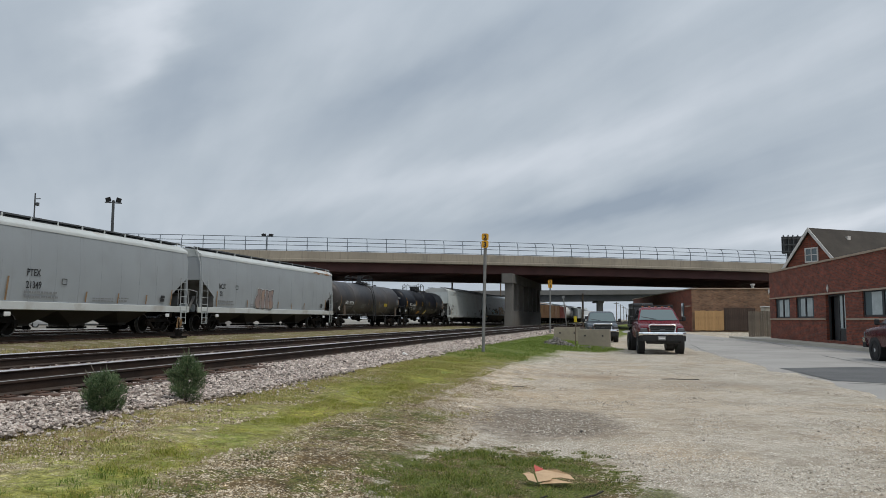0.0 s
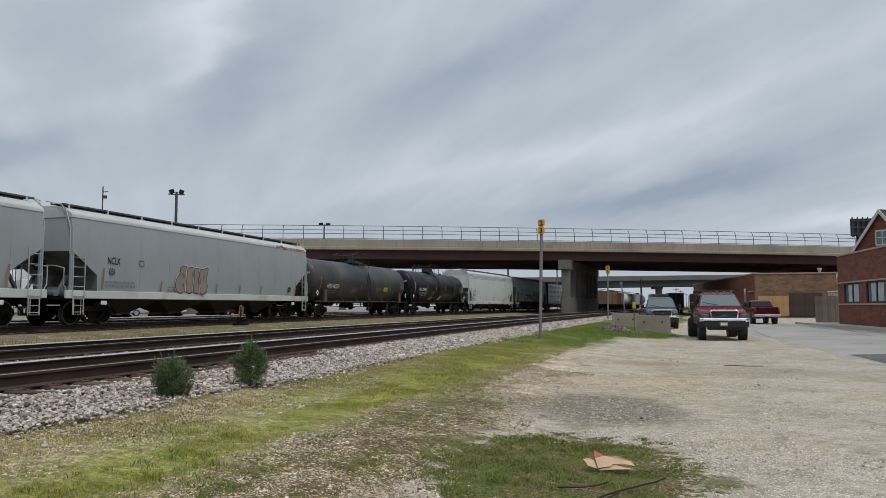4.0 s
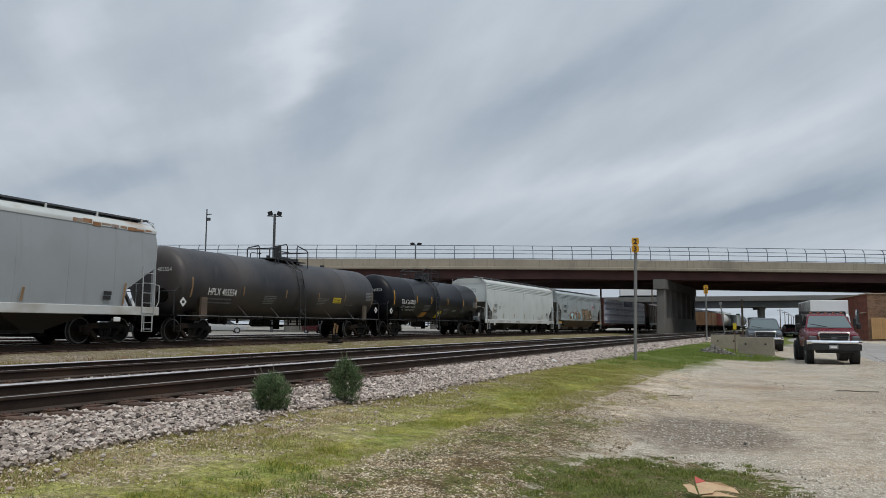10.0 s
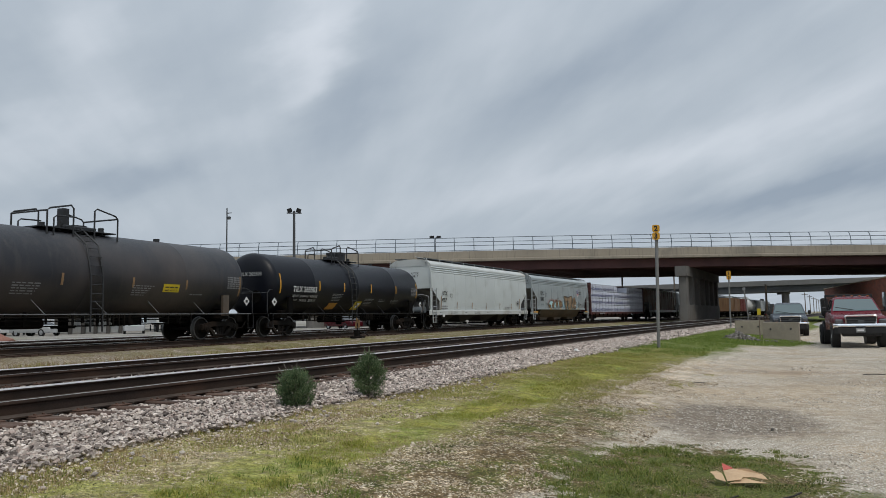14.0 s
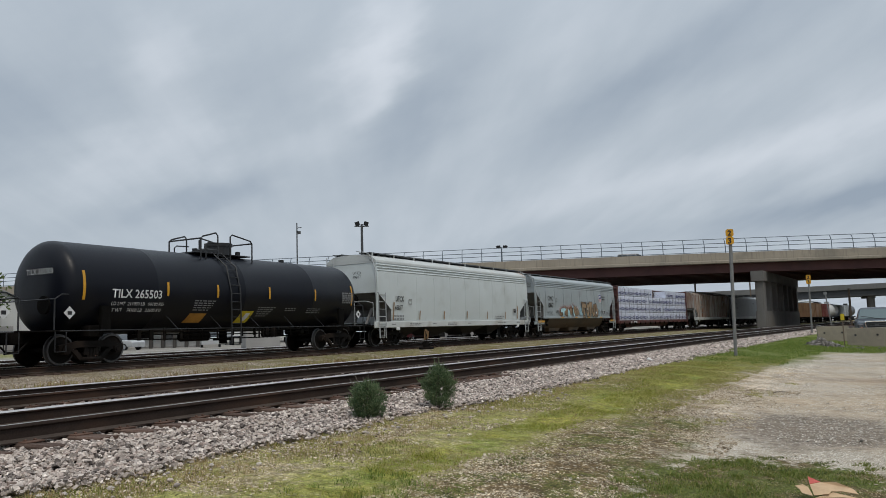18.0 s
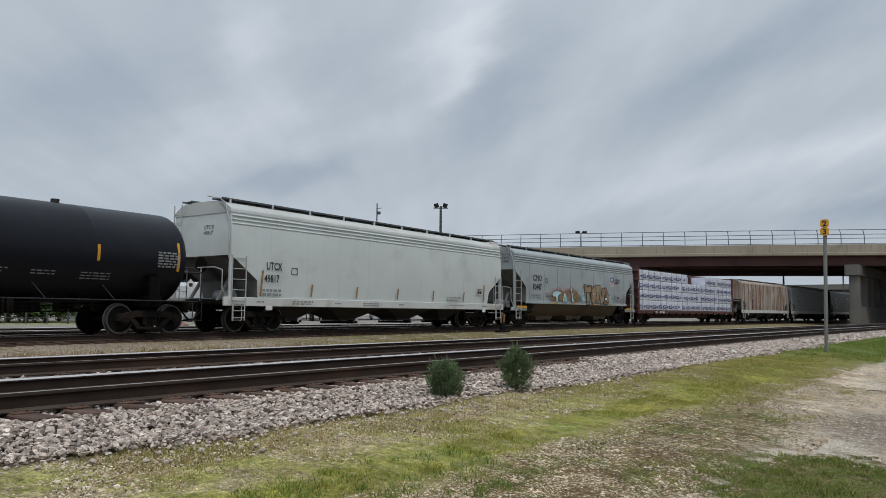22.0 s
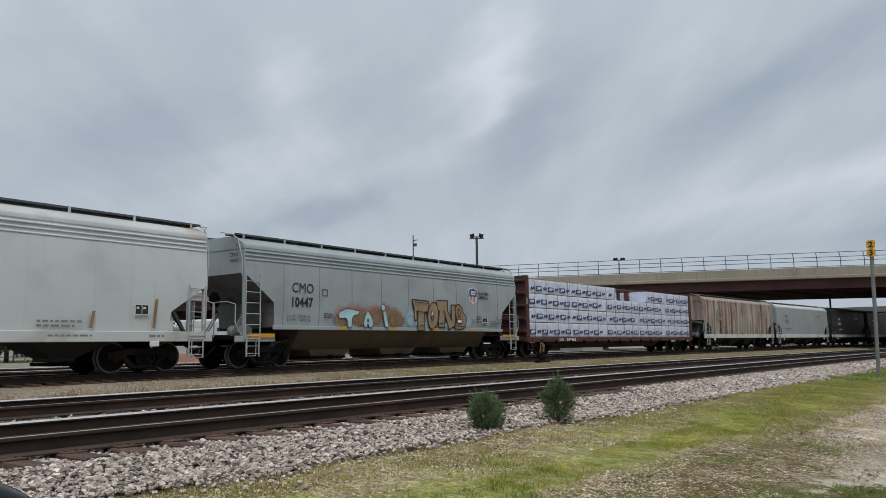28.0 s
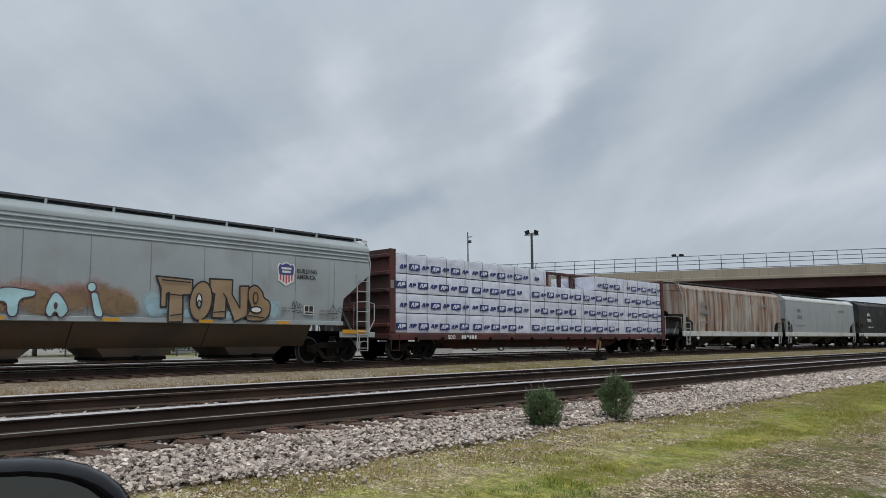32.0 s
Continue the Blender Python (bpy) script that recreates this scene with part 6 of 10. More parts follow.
    # end platforms and hand rails
    for e in (-1, 1):
        mb = MB()
        mb.box((0, e * (h + 0.1), 1.02), (3.0, 0.9, 0.05), 0.01)
        part("end_platform", mb, "underframe", car)
        lc = "lad_black"
        for s in (-1, 1):
            part("grab_iron", MB().tube([(s * 1.45, e * (h + 0.3), 1.0), (s * 1.45, e * (h + 0.3), 1.95), (s * 1.35, e * (h - 0.0), 2.1), (s * 1.3, e * (h - 0.25), 2.1)], 0.024, 6), lc, car)
            part("yard_step", MB().tube([(s * 1.5, e * (h + 0.3), 1.0), (s * 1.5, e * (h + 0.3), 0.42), (s * 1.5, e * (h - 0.05), 0.42), (s * 1.5, e * (h - 0.05), 1.0)], 0.02, 5), lc, car)
        part("grab_iron", MB().tube([(-1.45, e * (h + 0.3), 1.95), (1.45, e * (h + 0.3), 1.95)], 0.02, 5), lc, car)
        coupler(car, e * (h + 0.35))
        bogie(car, e * bog)
    mb = MB()
    mb.cyl((0.7, -h - 0.1, 1.8), (0.7, -h - 0.16, 1.8), 0.28, 14)
    part("brake_wheel", mb, "underframe", car)
    # lettering, on the head and on the side
    me = text_mesh(mark + " " + num, 0.24)
    me.transform(Matrix(((1, 0, 0, -0.35), (0, 0, -1, -h - 0.015), (0, 1, 0, 2.75), (0, 0, 0, 1))))
    part("end_lettering", me, m_txt, car)
    side_text(mark + " " + num, 0.38 if not worn else 0.40, 0, (-5.78 if worn else -5.12) + sh, 1.89 if worn else 2.04, m_txt, car, "reporting_mark", curve=on, xscale=0.80 if worn else 0.97, offset=0.006)

    def fine(rows):
        for y, z, ln, hh, m_ in rows:
            mb = MB()
            y += sh
            k = y
            rr = random.Random(int(y * 100 + z * 10 + 5))
            while k < y + ln:
                w = rr.uniform(0.07, 0.22)
                side_rect(mb, 0, k, min(k + w, y + ln), z, z + hh, on, 1)
                k += w + 0.045
            part("stencil", mb, m_, car, smooth=0)["kind"] = "stuff"

    def leaning(a0, a1, b0, b1, z0, z1):
        """A slanting label laid on the round shell, in six strips."""
        mb = MB()
        for k in range(6):
            q, w = k / 6, (k + 1) / 6
            mb.add([on(a0 + (b0 - a0) * q, z0 + (z1 - z0) * q), on(a1 + (b1 - a1) * q, z0 + (z1 - z0) * q), on(a1 + (b1 - a1) * w, z0 + (z1 - z0) * w), on(a0 + (b0 - a0) * w, z0 + (z1 - z0) * w)], [(0, 1, 2, 3)])
        return mb

    t0 = -5.8 if worn else -5.1
    if worn:
        fine([(t0, 1.70, 1.6, 0.065, "rail_worn"), (t0, 1.55, 1.7, 0.065, "rail_worn")])
    else:
        side_text("LD LMT  211000 LB   96100 KG", 0.155, 0, t0 + sh, 1.80, "paint_white", car, "load_lettering", curve=on)
        side_text("LT WT    74100 LB   33600 KG", 0.155, 0, t0 + sh, 1.60, "paint_white", car, "load_lettering", curve=on)
    fine([(-1.9 if worn else -1.7, (1.95 if worn else 1.98) - k * 0.08, 1.0 - 0.06 * k, 0.035, "paint_dim") for k in range(5)])
    fine([(2.7 if worn else 1.6, (2.0 if worn else 1.78) - k * 0.08, 1.0 - 0.1 * k, 0.035, "paint_dim") for k in range(5)])
    fine([(3.2, 1.76 - k * 0.08, 0.7, 0.03, "paint_dim") for k in range(2)] if not worn else [])
    fine([(4.6, 1.76 - k * 0.08, 0.9, 0.03, "paint_dim") for k in range(3)] if not worn else [(5.6, 1.75, 0.7, 0.04, "paint_dim")])
    box_y = h - 1.7 - sh
    fine([(box_y + 0.35, 2.05 + k * 0.085, 0.8, 0.05, "paint_dim") for k in range(6)])
    for y, za, zb_ in (((-6.8, 1.75, 2.56), (-3.5, 1.94, 2.32), (-0.25, 1.95, 2.32), (2.66, 1.95, 2.3), (5.3, 1.95, 2.3), (8.45, 1.75, 2.56)) if worn else ((-6.15, 1.95, 2.84), (-2.97, 2.13, 2.6), (-0.68, 2.13, 2.59), (2.1, 2.13, 2.6), (5.0, 2.13, 2.6), (7.7, 1.95, 2.84))):
        mb = MB()
        side_rect(mb, 0, y + sh, y + sh + 0.09, za, zb_, on, 6)
        part("reflector", mb, "reflector_worn" if worn else "reflector", car, "yellow reflector stripe", 0)
    if worn:
        mb = MB()
        side_rect(mb, 0, 4.15 + sh, 4.97 + sh, 1.83, 2.12, on, 4)
        part("warning_label", mb, "placard_yellow", car, "yellow warning label", 0)
        fine([(4.25, 1.87, 0.65, 0.05, "paint_black"), (4.25, 1.98, 0.65, 0.05, "paint_black")])
    else:
        for y0, y1, z0, z1, m_ in ((-1.9, -0.98, 1.24, 1.56, "placard_orange"), (0.62, 1.42, 1.22, 1.66, "placard_yellow")):
            mb = leaning(y0 + sh, y1 - 0.12 + sh, y0 + 0.14 + sh, y1 + sh, z0, z1)
            part("warning_label", mb, m_, car, "faded orange and yellow paint label", 0)
        mb = leaning(0.92 + sh, 1.14 + sh, 1.02 + sh, 1.26 + sh, 1.30, 1.58)
        mb.v = [(a + 0.005, b_, c_) for a, b_, c_ in mb.v]
        part("warning_label", mb, "paint_white", car, smooth=0)
    for e in (-1, 1):
        mb = MB()
        y, z, x = e * (h - 0.15), 1.55, 1.5
        mb.add([(x, y, z - 0.19), (x, y + 0.19, z), (x, y, z + 0.19), (x, y - 0.19, z)], [(0, 1, 2, 3)])
        mb.add([(x - 0.01, y, z - 0.19), (x - 0.01, y + 0.19, z), (x - 0.01, y, z + 0.19), (x - 0.01, y - 0.19, z)], [(3, 2, 1, 0)])
        part("hazard_placard", mb, "paint_white", car, "white diamond hazard placard", 0)
        mb = MB()
        side_rect(mb, x + 0.004, y - 0.07, y + 0.07, z - 0.06, z + 0.05)
        part("hazard_placard", mb, "paint_black", car, smooth=0)
    return car


def flat_mesh(name, polys, material):
    mb = MB()
    for pl_ in polys:
        blob(mb, pl_, 0.0)
    me = mb.mesh(name, 0, False)
    me.materials.append(M[material])
    return me


MARK_SOLID = flat_mesh("print_mark", [[(0.02, 0.0), (0.58, 0.0), (0.60, 0.02), (0.60, 0.24), (0.58, 0.26), (0.02, 0.26), (0.0, 0.24), (0.0, 0.02)]], "wrap_mark")
SHAPE_A = [(0.0, 0.0), (0.06, 0.0), (0.11, 0.09), (0.13, 0.05), (0.13, 0.0), (0.20, 0.0), (0.20, 0.165), (0.10, 0.165)]
SHAPE_B = [(0.0, 0.0), (0.06, 0.0), (0.06, 0.05), (0.17, 0.05), (0.215, 0.085), (0.215, 0.13), (0.18, 0.165), (0.03, 0.165)]
MARK_GLYPH = [flat_mesh("print_glyph", [s_], m_) for m_ in ("wrap", "wrap_mark") for s_ in (SHAPE_A, SHAPE_B)]


def make_lumber_car():
    L = 23.0
    car = car_empty("dark red centerbeam flatcar loaded with white-wrapped lumber packs", "flatcar")
    h = L / 2
    mb = MB()
    mb.box((0, 0, 0.95), (2.9, L, 0.22), 0.02)
    for s in (-1, 1):
        mb.box((s * 1.42, 0, 0.90), (0.12, L, 0.24), 0.02)
    part("deck", mb, "car_oxide", car, "dark red steel deck")
    mb = MB()
    mb.prism([(-h + 3.4, 0.85), (h - 3.4, 0.85), (h - 4.6, 0.42), (-h + 4.6, 0.42)], "x", -0.35, 0.35)
    part("centre_sill", mb, "car_oxide", car)
    for k in range(14):
        mb = MB()
        y = -h + 1.4 + k * (L - 2.8) / 13
        mb.box((1.5, y, 0.78), (0.1, 0.12, 0.22), 0.02)
        part("winch", mb, "underframe", car)
    for e in (-1, 1):
        b = MB()
        b.box((0, e * (h - 0.12), 2.66), (2.95, 0.12, 3.2), 0.015)
        b.box((1.42, e * (h - 0.17), 2.66), (0.12, 0.3, 3.2), 0.015)
        b.box((-1.42, e * (h - 0.17), 2.66), (0.12, 0.3, 3.2), 0.015)
        o = part("bulkhead", b, "car_oxide", car, "dark red ribbed end bulkhead", 30)
        for k in range(5):
            rb = MB()
            rb.box((0, e * (h - 0.0), 1.35 + k * 0.66), (2.9, 0.16, 0.16), 0.03)
            part("rib", rb, "car_oxide", o)
        ladder(car, -0.9, e * (h + 0.12), 1.0, 4.2, "car_oxide", along="x")
        coupler(car, e * (h + 0.1))
        bogie(car, e * (h - 1.9))
        mb = MB()
        mb.tube([(1.5, e * (h - 0.05), 1.0), (1.5, e * (h - 0.05), 0.4), (1.5, e * (h - 0.5), 0.4), (1.5, e * (h - 0.5), 1.0)], 0.02, 5)
        part("step", mb, "car_oxide", car)
    # centre beam: posts, top chord
    mb = MB()
    mb.box((0, 0, 4.2), (0.35, L - 0.3, 0.12), 0.02)
    part("top_chord", mb, "car_oxide", car, "dark red top beam")
    part("load_plate", side_rect(MB(), 1.49, -h + 0.02, -h + 0.2, 2.75, 3.05), "paint_dim", car, "small pale plate", 0)
    for k in range(19):
        mb = MB()
        y = -h + 1.0 + k * (L - 2.0) / 18
        mb.box((0, y, 2.65), (0.2, 0.16, 3.1), 0.015)
        part("beam_post", mb, "car_oxide", car)
    # packs: four tiers, five stacks a side; the top tier leaves a gap
    rr = random.Random(5)
    n, gap = 5, 0.04
    pl = (L - 0.6) / n
    for side in (-1, 1):
        for i in range(n):
            for t in range(4):
                y0, y1 = -h + 0.32 + i * pl + 0.02, -h + 0.32 + (i + 1) * pl - 0.02
                z0 = 1.07 + t * 0.765
                if t == 3:
                    if i == 2:
                        y1 = y0 + pl * 0.28
                    if i == 3:
                        y0 = y0 + pl * 0.32
                mb = MB()
                wob = rr.uniform(-0.02, 0.02)
                ny, nz_ = 44, 8
                x1 = side * (1.40 + wob)
                grid = []
                for a in range(nz_ + 1):
                    for b in range(ny + 1):
                        yy, zz = y0 + (y1 - y0) * b / ny, z0 + 0.728 * a / nz_
                        edge = 1.0 if 0 < a < nz_ and 0 < b < ny else 0.0
                        dd = 0.02 * noise.noise((yy * 1.9 + zz * 2.2, zz * 2.0, i * 3 + t + side)) + 0.022 * (abs(noise.noise((yy * 3.2 - zz * 4.5, zz * 1.4, i + 5 * t))) - 0.25) + 0.012 * noise.noise((yy * 8 - zz * 5, zz * 5, t))
                        grid.append((x1 + side * (dd * edge - (0.015 if edge == 0 else 0)), yy, zz))
                mb.add(grid, [(a * (ny + 1) + b, a * (ny + 1) + b + 1, (a + 1) * (ny + 1) + b + 1, (a + 1) * (ny + 1) + b) for a in range(nz_) for b in range(ny)])
                xi = side * 0.12
                xe = side * (1.385 + wob)
                mb.add([(xi, y0, z0), (xe, y0, z0), (xe, y1, z0), (xi, y1, z0), (xi, y0, z0 + 0.728), (xe, y0, z0 + 0.728), (xe, y1, z0 + 0.728), (xi, y1, z0 + 0.728)],
                       [(0, 1, 2, 3), (4, 5, 6, 7), (0, 1, 5, 4), (3, 2, 6, 7), (0, 3, 7, 4)])
                p = part("lumber_pack", mb, "wrap", car, "lumber pack in creased white wrap with blue marks", 40)
                if side > 0:
                    # printed marks as plain blocks; solid and open ones take turns
                    k, y = t % 2, y0 + 0.02 + 0.12 * ((i + t) % 2)
                    while y + 0.58 < y1:
                        zz, xx = z0 + (0.12, 0.17, 0.17, 0.13)[t] + rr.uniform(-0.015, 0.015), x1 + 0.034
                        if k % 2 == 0:
                            mark_ = part("print_mark", MARK_SOLID, None, p)
                            mark_.matrix_basis = pose(xx, y, zz)
                            for q, me_ in ((0.08, MARK_GLYPH[0]), (0.30, MARK_GLYPH[1])):
                                part("print_glyph", me_, None, p).matrix_basis = pose(xx + 0.004, y + q, zz + 0.05)
                        else:
                            for q, me_ in ((0.08, MARK_GLYPH[2]), (0.30, MARK_GLYPH[3])):
                                part("print_glyph", me_, None, p).matrix_basis = pose(xx, y + q, zz + 0.05)
                        y += 0.62
                        k += 1
    for k in range(19):
        mb = MB()
        y = -h + 0.9 + k * (L - 1.8) / 18
        mb.tube([(1.46, y, 1.0), (1.46, y, 4.1), (1.3, y, 4.16), (0.1, y, 4.2)] if not (-0.2 < y < 3.4) else [(1.46, y, 1.0), (1.46, y, 3.36), (1.3, y, 3.4), (0.1, y, 4.2)], 0.008, 4)
        part("tie_down_cable", mb, "galv_dark", car)
    mb = MB()
    for k in range(6):
        side_rect(mb, 1.485, -h + 4.15 + k * 0.17, -h + 4.27 + k * 0.17, 0.82, 0.97)
    side_text("SOO", 0.22, 1.485, -h + 3.3, 0.82, "paint_white", car, "reporting_mark", offset=0.006)
    part("stencil", mb, "paint_white", car, smooth=0)
    return car


TRAIN = []      # (car, y of its centre at the clip's start)
TRAIN.append((make_gray_hopper("PTEX", "21349", False), 29.15))
TRAIN.append((make_gray_hopper("NCLX", "031", True), 47.3))
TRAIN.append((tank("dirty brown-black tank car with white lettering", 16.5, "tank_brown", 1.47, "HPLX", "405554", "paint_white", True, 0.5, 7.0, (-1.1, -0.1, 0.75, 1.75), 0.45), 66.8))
TRAIN.append((tank("clean black tank car with yellow reflector stripes", 15.1, "tank_black", 1.47, "TILX", "265503", "paint_white", False, 0.5, 6.3, (-1.65, -0.8, -0.15, 1.05), 0.05), 84.3))
TRAIN.append((make_white_hopper(), 102.35))
TRAIN.append((make_aged_hopper(), 121.35))
TRAIN.append((make_lumber_car(), 142.55))
TRAIN.append((make_plain_hopper("rust-streaked ribbed hopper car", "hopper_rust", 16.2, 3.95, "posts"), 164.6))
TRAIN.append((make_plain_hopper("gray covered hopper car", "hopper_gray", 16.4, 3.9), 182.2))
TRAIN.append((make_plain_hopper("black covered hopper car", "hopper_dark", 13.0, 3.9), 198.4))
TRAIN.append((make_plain_hopper("black covered hopper car", "hopper_dark", 13.0, 3.9), 212.9))
TRAIN.append((make_plain_hopper("gray covered hopper car", "hopper_gray", 16.4, 3.9), 229.3))
TRAIN.append((make_plain_hopper("gray covered hopper car", "hopper_gray", 16.4, 3.9), 247.2))

S_KNOTS = [(0, 0.0), (4, 14.05), (8, 27.89), (12, 41.7), (16, 55.4), (20, 69.2), (24, 82.95), (28, 96.8), (32, 110.65)]


def gone(t):
    for (a, u), (b, v) in zip(S_KNOTS, S_KNOTS[1:]):
        if t <= b:
            return u + (v - u) * (t - a) / (b - a)
    return S_KNOTS[-1][1]


def car_rows(y0):
    rows = []
    for k in range(33):
        y = y0 - gone(k)
        sl = (pT(y + 5) - pT(y - 5)) / 10
        rows.append((float(k), pose(TC + pT(y), y, RAIL_T, 0, 0, -math.degrees(math.atan(sl)))))
    return rows


def wheel_rows(s):
    rows = []
    for k in range(161):
        t = k * 0.2
        rows.append((t, pose(0, s, WHEEL_R, math.degrees(gone(t) / WHEEL_R))))
    return rows
# ---------------------------------------------------------------- brick buildings
def brick_material(name, c1, c2, mortar, sc=1.0):
    m = bpy.data.materials.new(name)
    m.use_nodes = True
    N, L = m.node_tree.nodes, m.node_tree.links
    b = N["Principled BSDF"]
    b.inputs["Roughness"].default_value = 0.9
    co = N.new("ShaderNodeTexCoord")
    sp = N.new("ShaderNodeSeparateXYZ")
    L.new(co.outputs["Object"], sp.inputs[0])
    ad = N.new("ShaderNodeMath")
    L.new(sp.outputs["X"], ad.inputs[0])
    L.new(sp.outputs["Y"], ad.inputs[1])
    cb = N.new("ShaderNodeCombineXYZ")
    L.new(ad.outputs[0], cb.inputs[0])
    L.new(sp.outputs["Z"], cb.inputs[1])
    br = N.new("ShaderNodeTexBrick")
    br.inputs["Scale"].default_value = sc
    br.inputs["Brick Width"].default_value, br.inputs["Row Height"].default_value, br.inputs["Mortar Size"].default_value = 0.21, 0.072, 0.008
    br.inputs["Color1"].default_value, br.inputs["Color2"].default_value, br.inputs["Mortar"].default_value = (*c1, 1), (*c2, 1), (*mortar, 1)
    br.inputs["Bias"].default_value = -0.1
    L.new(cb.outputs[0], br.inputs["Vector"])
    mp = N.new("ShaderNodeMapping")
    mp.inputs["Scale"].default_value = (0.9, 0.9, 2.2)
    L.new(co.outputs["Object"], mp.inputs[0])
    nz = N.new("ShaderNodeTexNoise")
    nz.inputs["Scale"].default_value, nz.inputs["Detail"].default_value = 1.3, 7.0
    L.new(mp.outputs[0], nz.inputs["Vector"])
    h = N.new("ShaderNodeHueSaturation")
    r = N.new("ShaderNodeMapRange")
    for k, q in zip(("From Min", "From Max", "To Min", "To Max"), (0.3, 0.7, 0.66, 1.22)):
        r.inputs[k].default_value = q
    L.new(nz.outputs["Fac"], r.inputs[0])
    L.new(r.outputs[0], h.inputs["Value"])
    L.new(br.outputs["Color"], h.inputs["Color"])
    L.new(h.outputs[0], b.inputs["Base Color"])
    bp = N.new("ShaderNodeBump")
    bp.inputs["Strength"].default_value, bp.inputs["Distance"].default_value = 0.6, 0.01
    L.new(br.outputs["Fac"], bp.inputs["Height"])
    bp.invert = True
    L.new(bp.outputs[0], b.inputs["Normal"])
    return m


M["brick_red"] = brick_material("brick_red", (0.25, 0.056, 0.027), (0.095, 0.025, 0.015), (0.11, 0.072, 0.055))
M["brick_tan"] = brick_material("brick_tan", (0.24, 0.13, 0.075), (0.11, 0.062, 0.04), (0.19, 0.15, 0.11))
M["stone_trim"] = mat("stone_trim", (0.36, 0.28, 0.21), 0.85, 0.0, 0.15, 1.0, 30, 0.1)
M["curtain"] = mat("curtain", (0.42, 0.46, 0.46), 0.9, 0.0, 0.15, 2.0, 20, 0.2)
M["frame_dark"] = mat("frame_dark", (0.03, 0.03, 0.032), 0.6, 0.0, 0.2, 3, 40, 0.02)
M["shingle"] = mat("shingle", (0.05, 0.042, 0.034), 0.95, 0.0, 0.25, 0.8, 25, 0.3)
M["white_trim"] = mat("white_trim", (0.55, 0.53, 0.5), 0.7, 0.0, 0.1, 2, 30, 0.02)
M["wood_tan"] = mat("wood_tan", (0.42, 0.26, 0.12), 0.8, 0.0, 0.12, 1.0, 30, 0.1, rand=0.1, streak=(0.3, 0.18, 0.09), streak_amt=0.4)
M["wood_gray"] = mat("wood_gray", (0.17, 0.145, 0.115), 0.9, 0.0, 0.2, 1.0, 30, 0.2, rand=0.2, streak=(0.1, 0.085, 0.07), streak_amt=0.5)
M["wood_dark"] = mat("wood_dark", (0.06, 0.042, 0.034), 0.85, 0.0, 0.2, 1.0, 30, 0.1, rand=0.15)

WD = Vector((-math.sin(radians(2.5)), math.cos(radians(2.5)), 0))   # along the street front
WN_ = Vector((-math.cos(radians(2.5)), -math.sin(radians(2.5)), 0))  # out to the street
W0 = Vector((13.17, 57.2, 0))


def wpt(s, d, z):
    """s metres from the far corner towards the viewer along the front, d out of it."""
    q = W0 - WD * s + WN_ * d
    return (q.x, q.y, z)


def wbox(mb, s0, s1, d0, d1, z0, z1):
    vs = [wpt(s, d, z) for z in (z0, z1) for d in (d0, d1) for s in (s0, s1)]
    mb.add(vs, [(0, 2, 3, 1), (4, 5, 7, 6), (0, 1, 5, 4), (2, 6, 7, 3), (0, 4, 6, 2), (1, 3, 7, 5)])
    return mb


def wall_with_holes(parent, length, z0, z1, thick, holes, material):
    """A street front of piers and bands around rectangular holes (s0, s1, z0, z1)."""
    xs = sorted({0.0, length, *[h[0] for h in holes], *[h[1] for h in holes]})
    zs = sorted({z0, z1, *[h[2] for h in holes], *[h[3] for h in holes]})
    mb = MB()
    for a, b in zip(xs, xs[1:]):
        run = None
        for c, d in zip(zs, zs[1:]):
            solid = not any(h[0] <= a and b <= h[1] and h[2] <= c and d <= h[3] for h in holes)
            if solid:
                run = (run[0], d) if run else (c, d)
            if not solid or d == zs[-1]:
                if run:
                    wbox(mb, a, b, -thick, 0, *run)
                run = None
    return part("wall", mb, material, parent, "red brick street wall", 0)


shop = thing("brick_building", "single-storey red brick building with a flat parapet", "building", kind="structure")
HOLES = [(1.3, 4.45, 1.55, 2.85), (5.7, 8.95, 1.55, 2.85), (10.9, 13.75, 0.30, 2.85), (16.0, 20.5, 1.6, 2.9), (22.5, 27.0, 1.6, 2.9), (29, 33, 1.6, 2.9)]
wall_with_holes(shop, 38.0, 0.05, 4.72, 0.3, HOLES, "brick_red")
mb = MB()
for s0, s1, d0, d1 in ((0.0, 0.3, -18, -0.3), (37.7, 38.0, -18, -0.3)):
    wbox(mb, s0, s1, d0, d1, 0.05, 4.72)
wbox(mb, 0.0, 38.0, -18.3, -18.0, 0.05, 4.72)
part("wall", mb, "brick_red", shop, "brick side and back walls", 0)
part("roof", wbox(MB(), 0.3, 37.7, -18.0, -0.3, 4.2, 4.35), "shingle", shop, "flat dark roof")
part("coping", wbox(MB(), -0.05, 38.05, -0.36, 0.06, 4.722, 4.83), "stone_trim", shop, "thin stone coping")
for a, b in ((0.0, 10.86), (13.8, 38.0)):
    part("band_course", wbox(MB(), a, b, 0.002, 0.05, 1.43, 1.53), "stone_trim", shop, "pale stone sill band")
part("band_course", wbox(MB(), 0.0, 38.0, 0.002, 0.05, 2.87, 2.96), "stone_trim", shop, "pale stone lintel band")
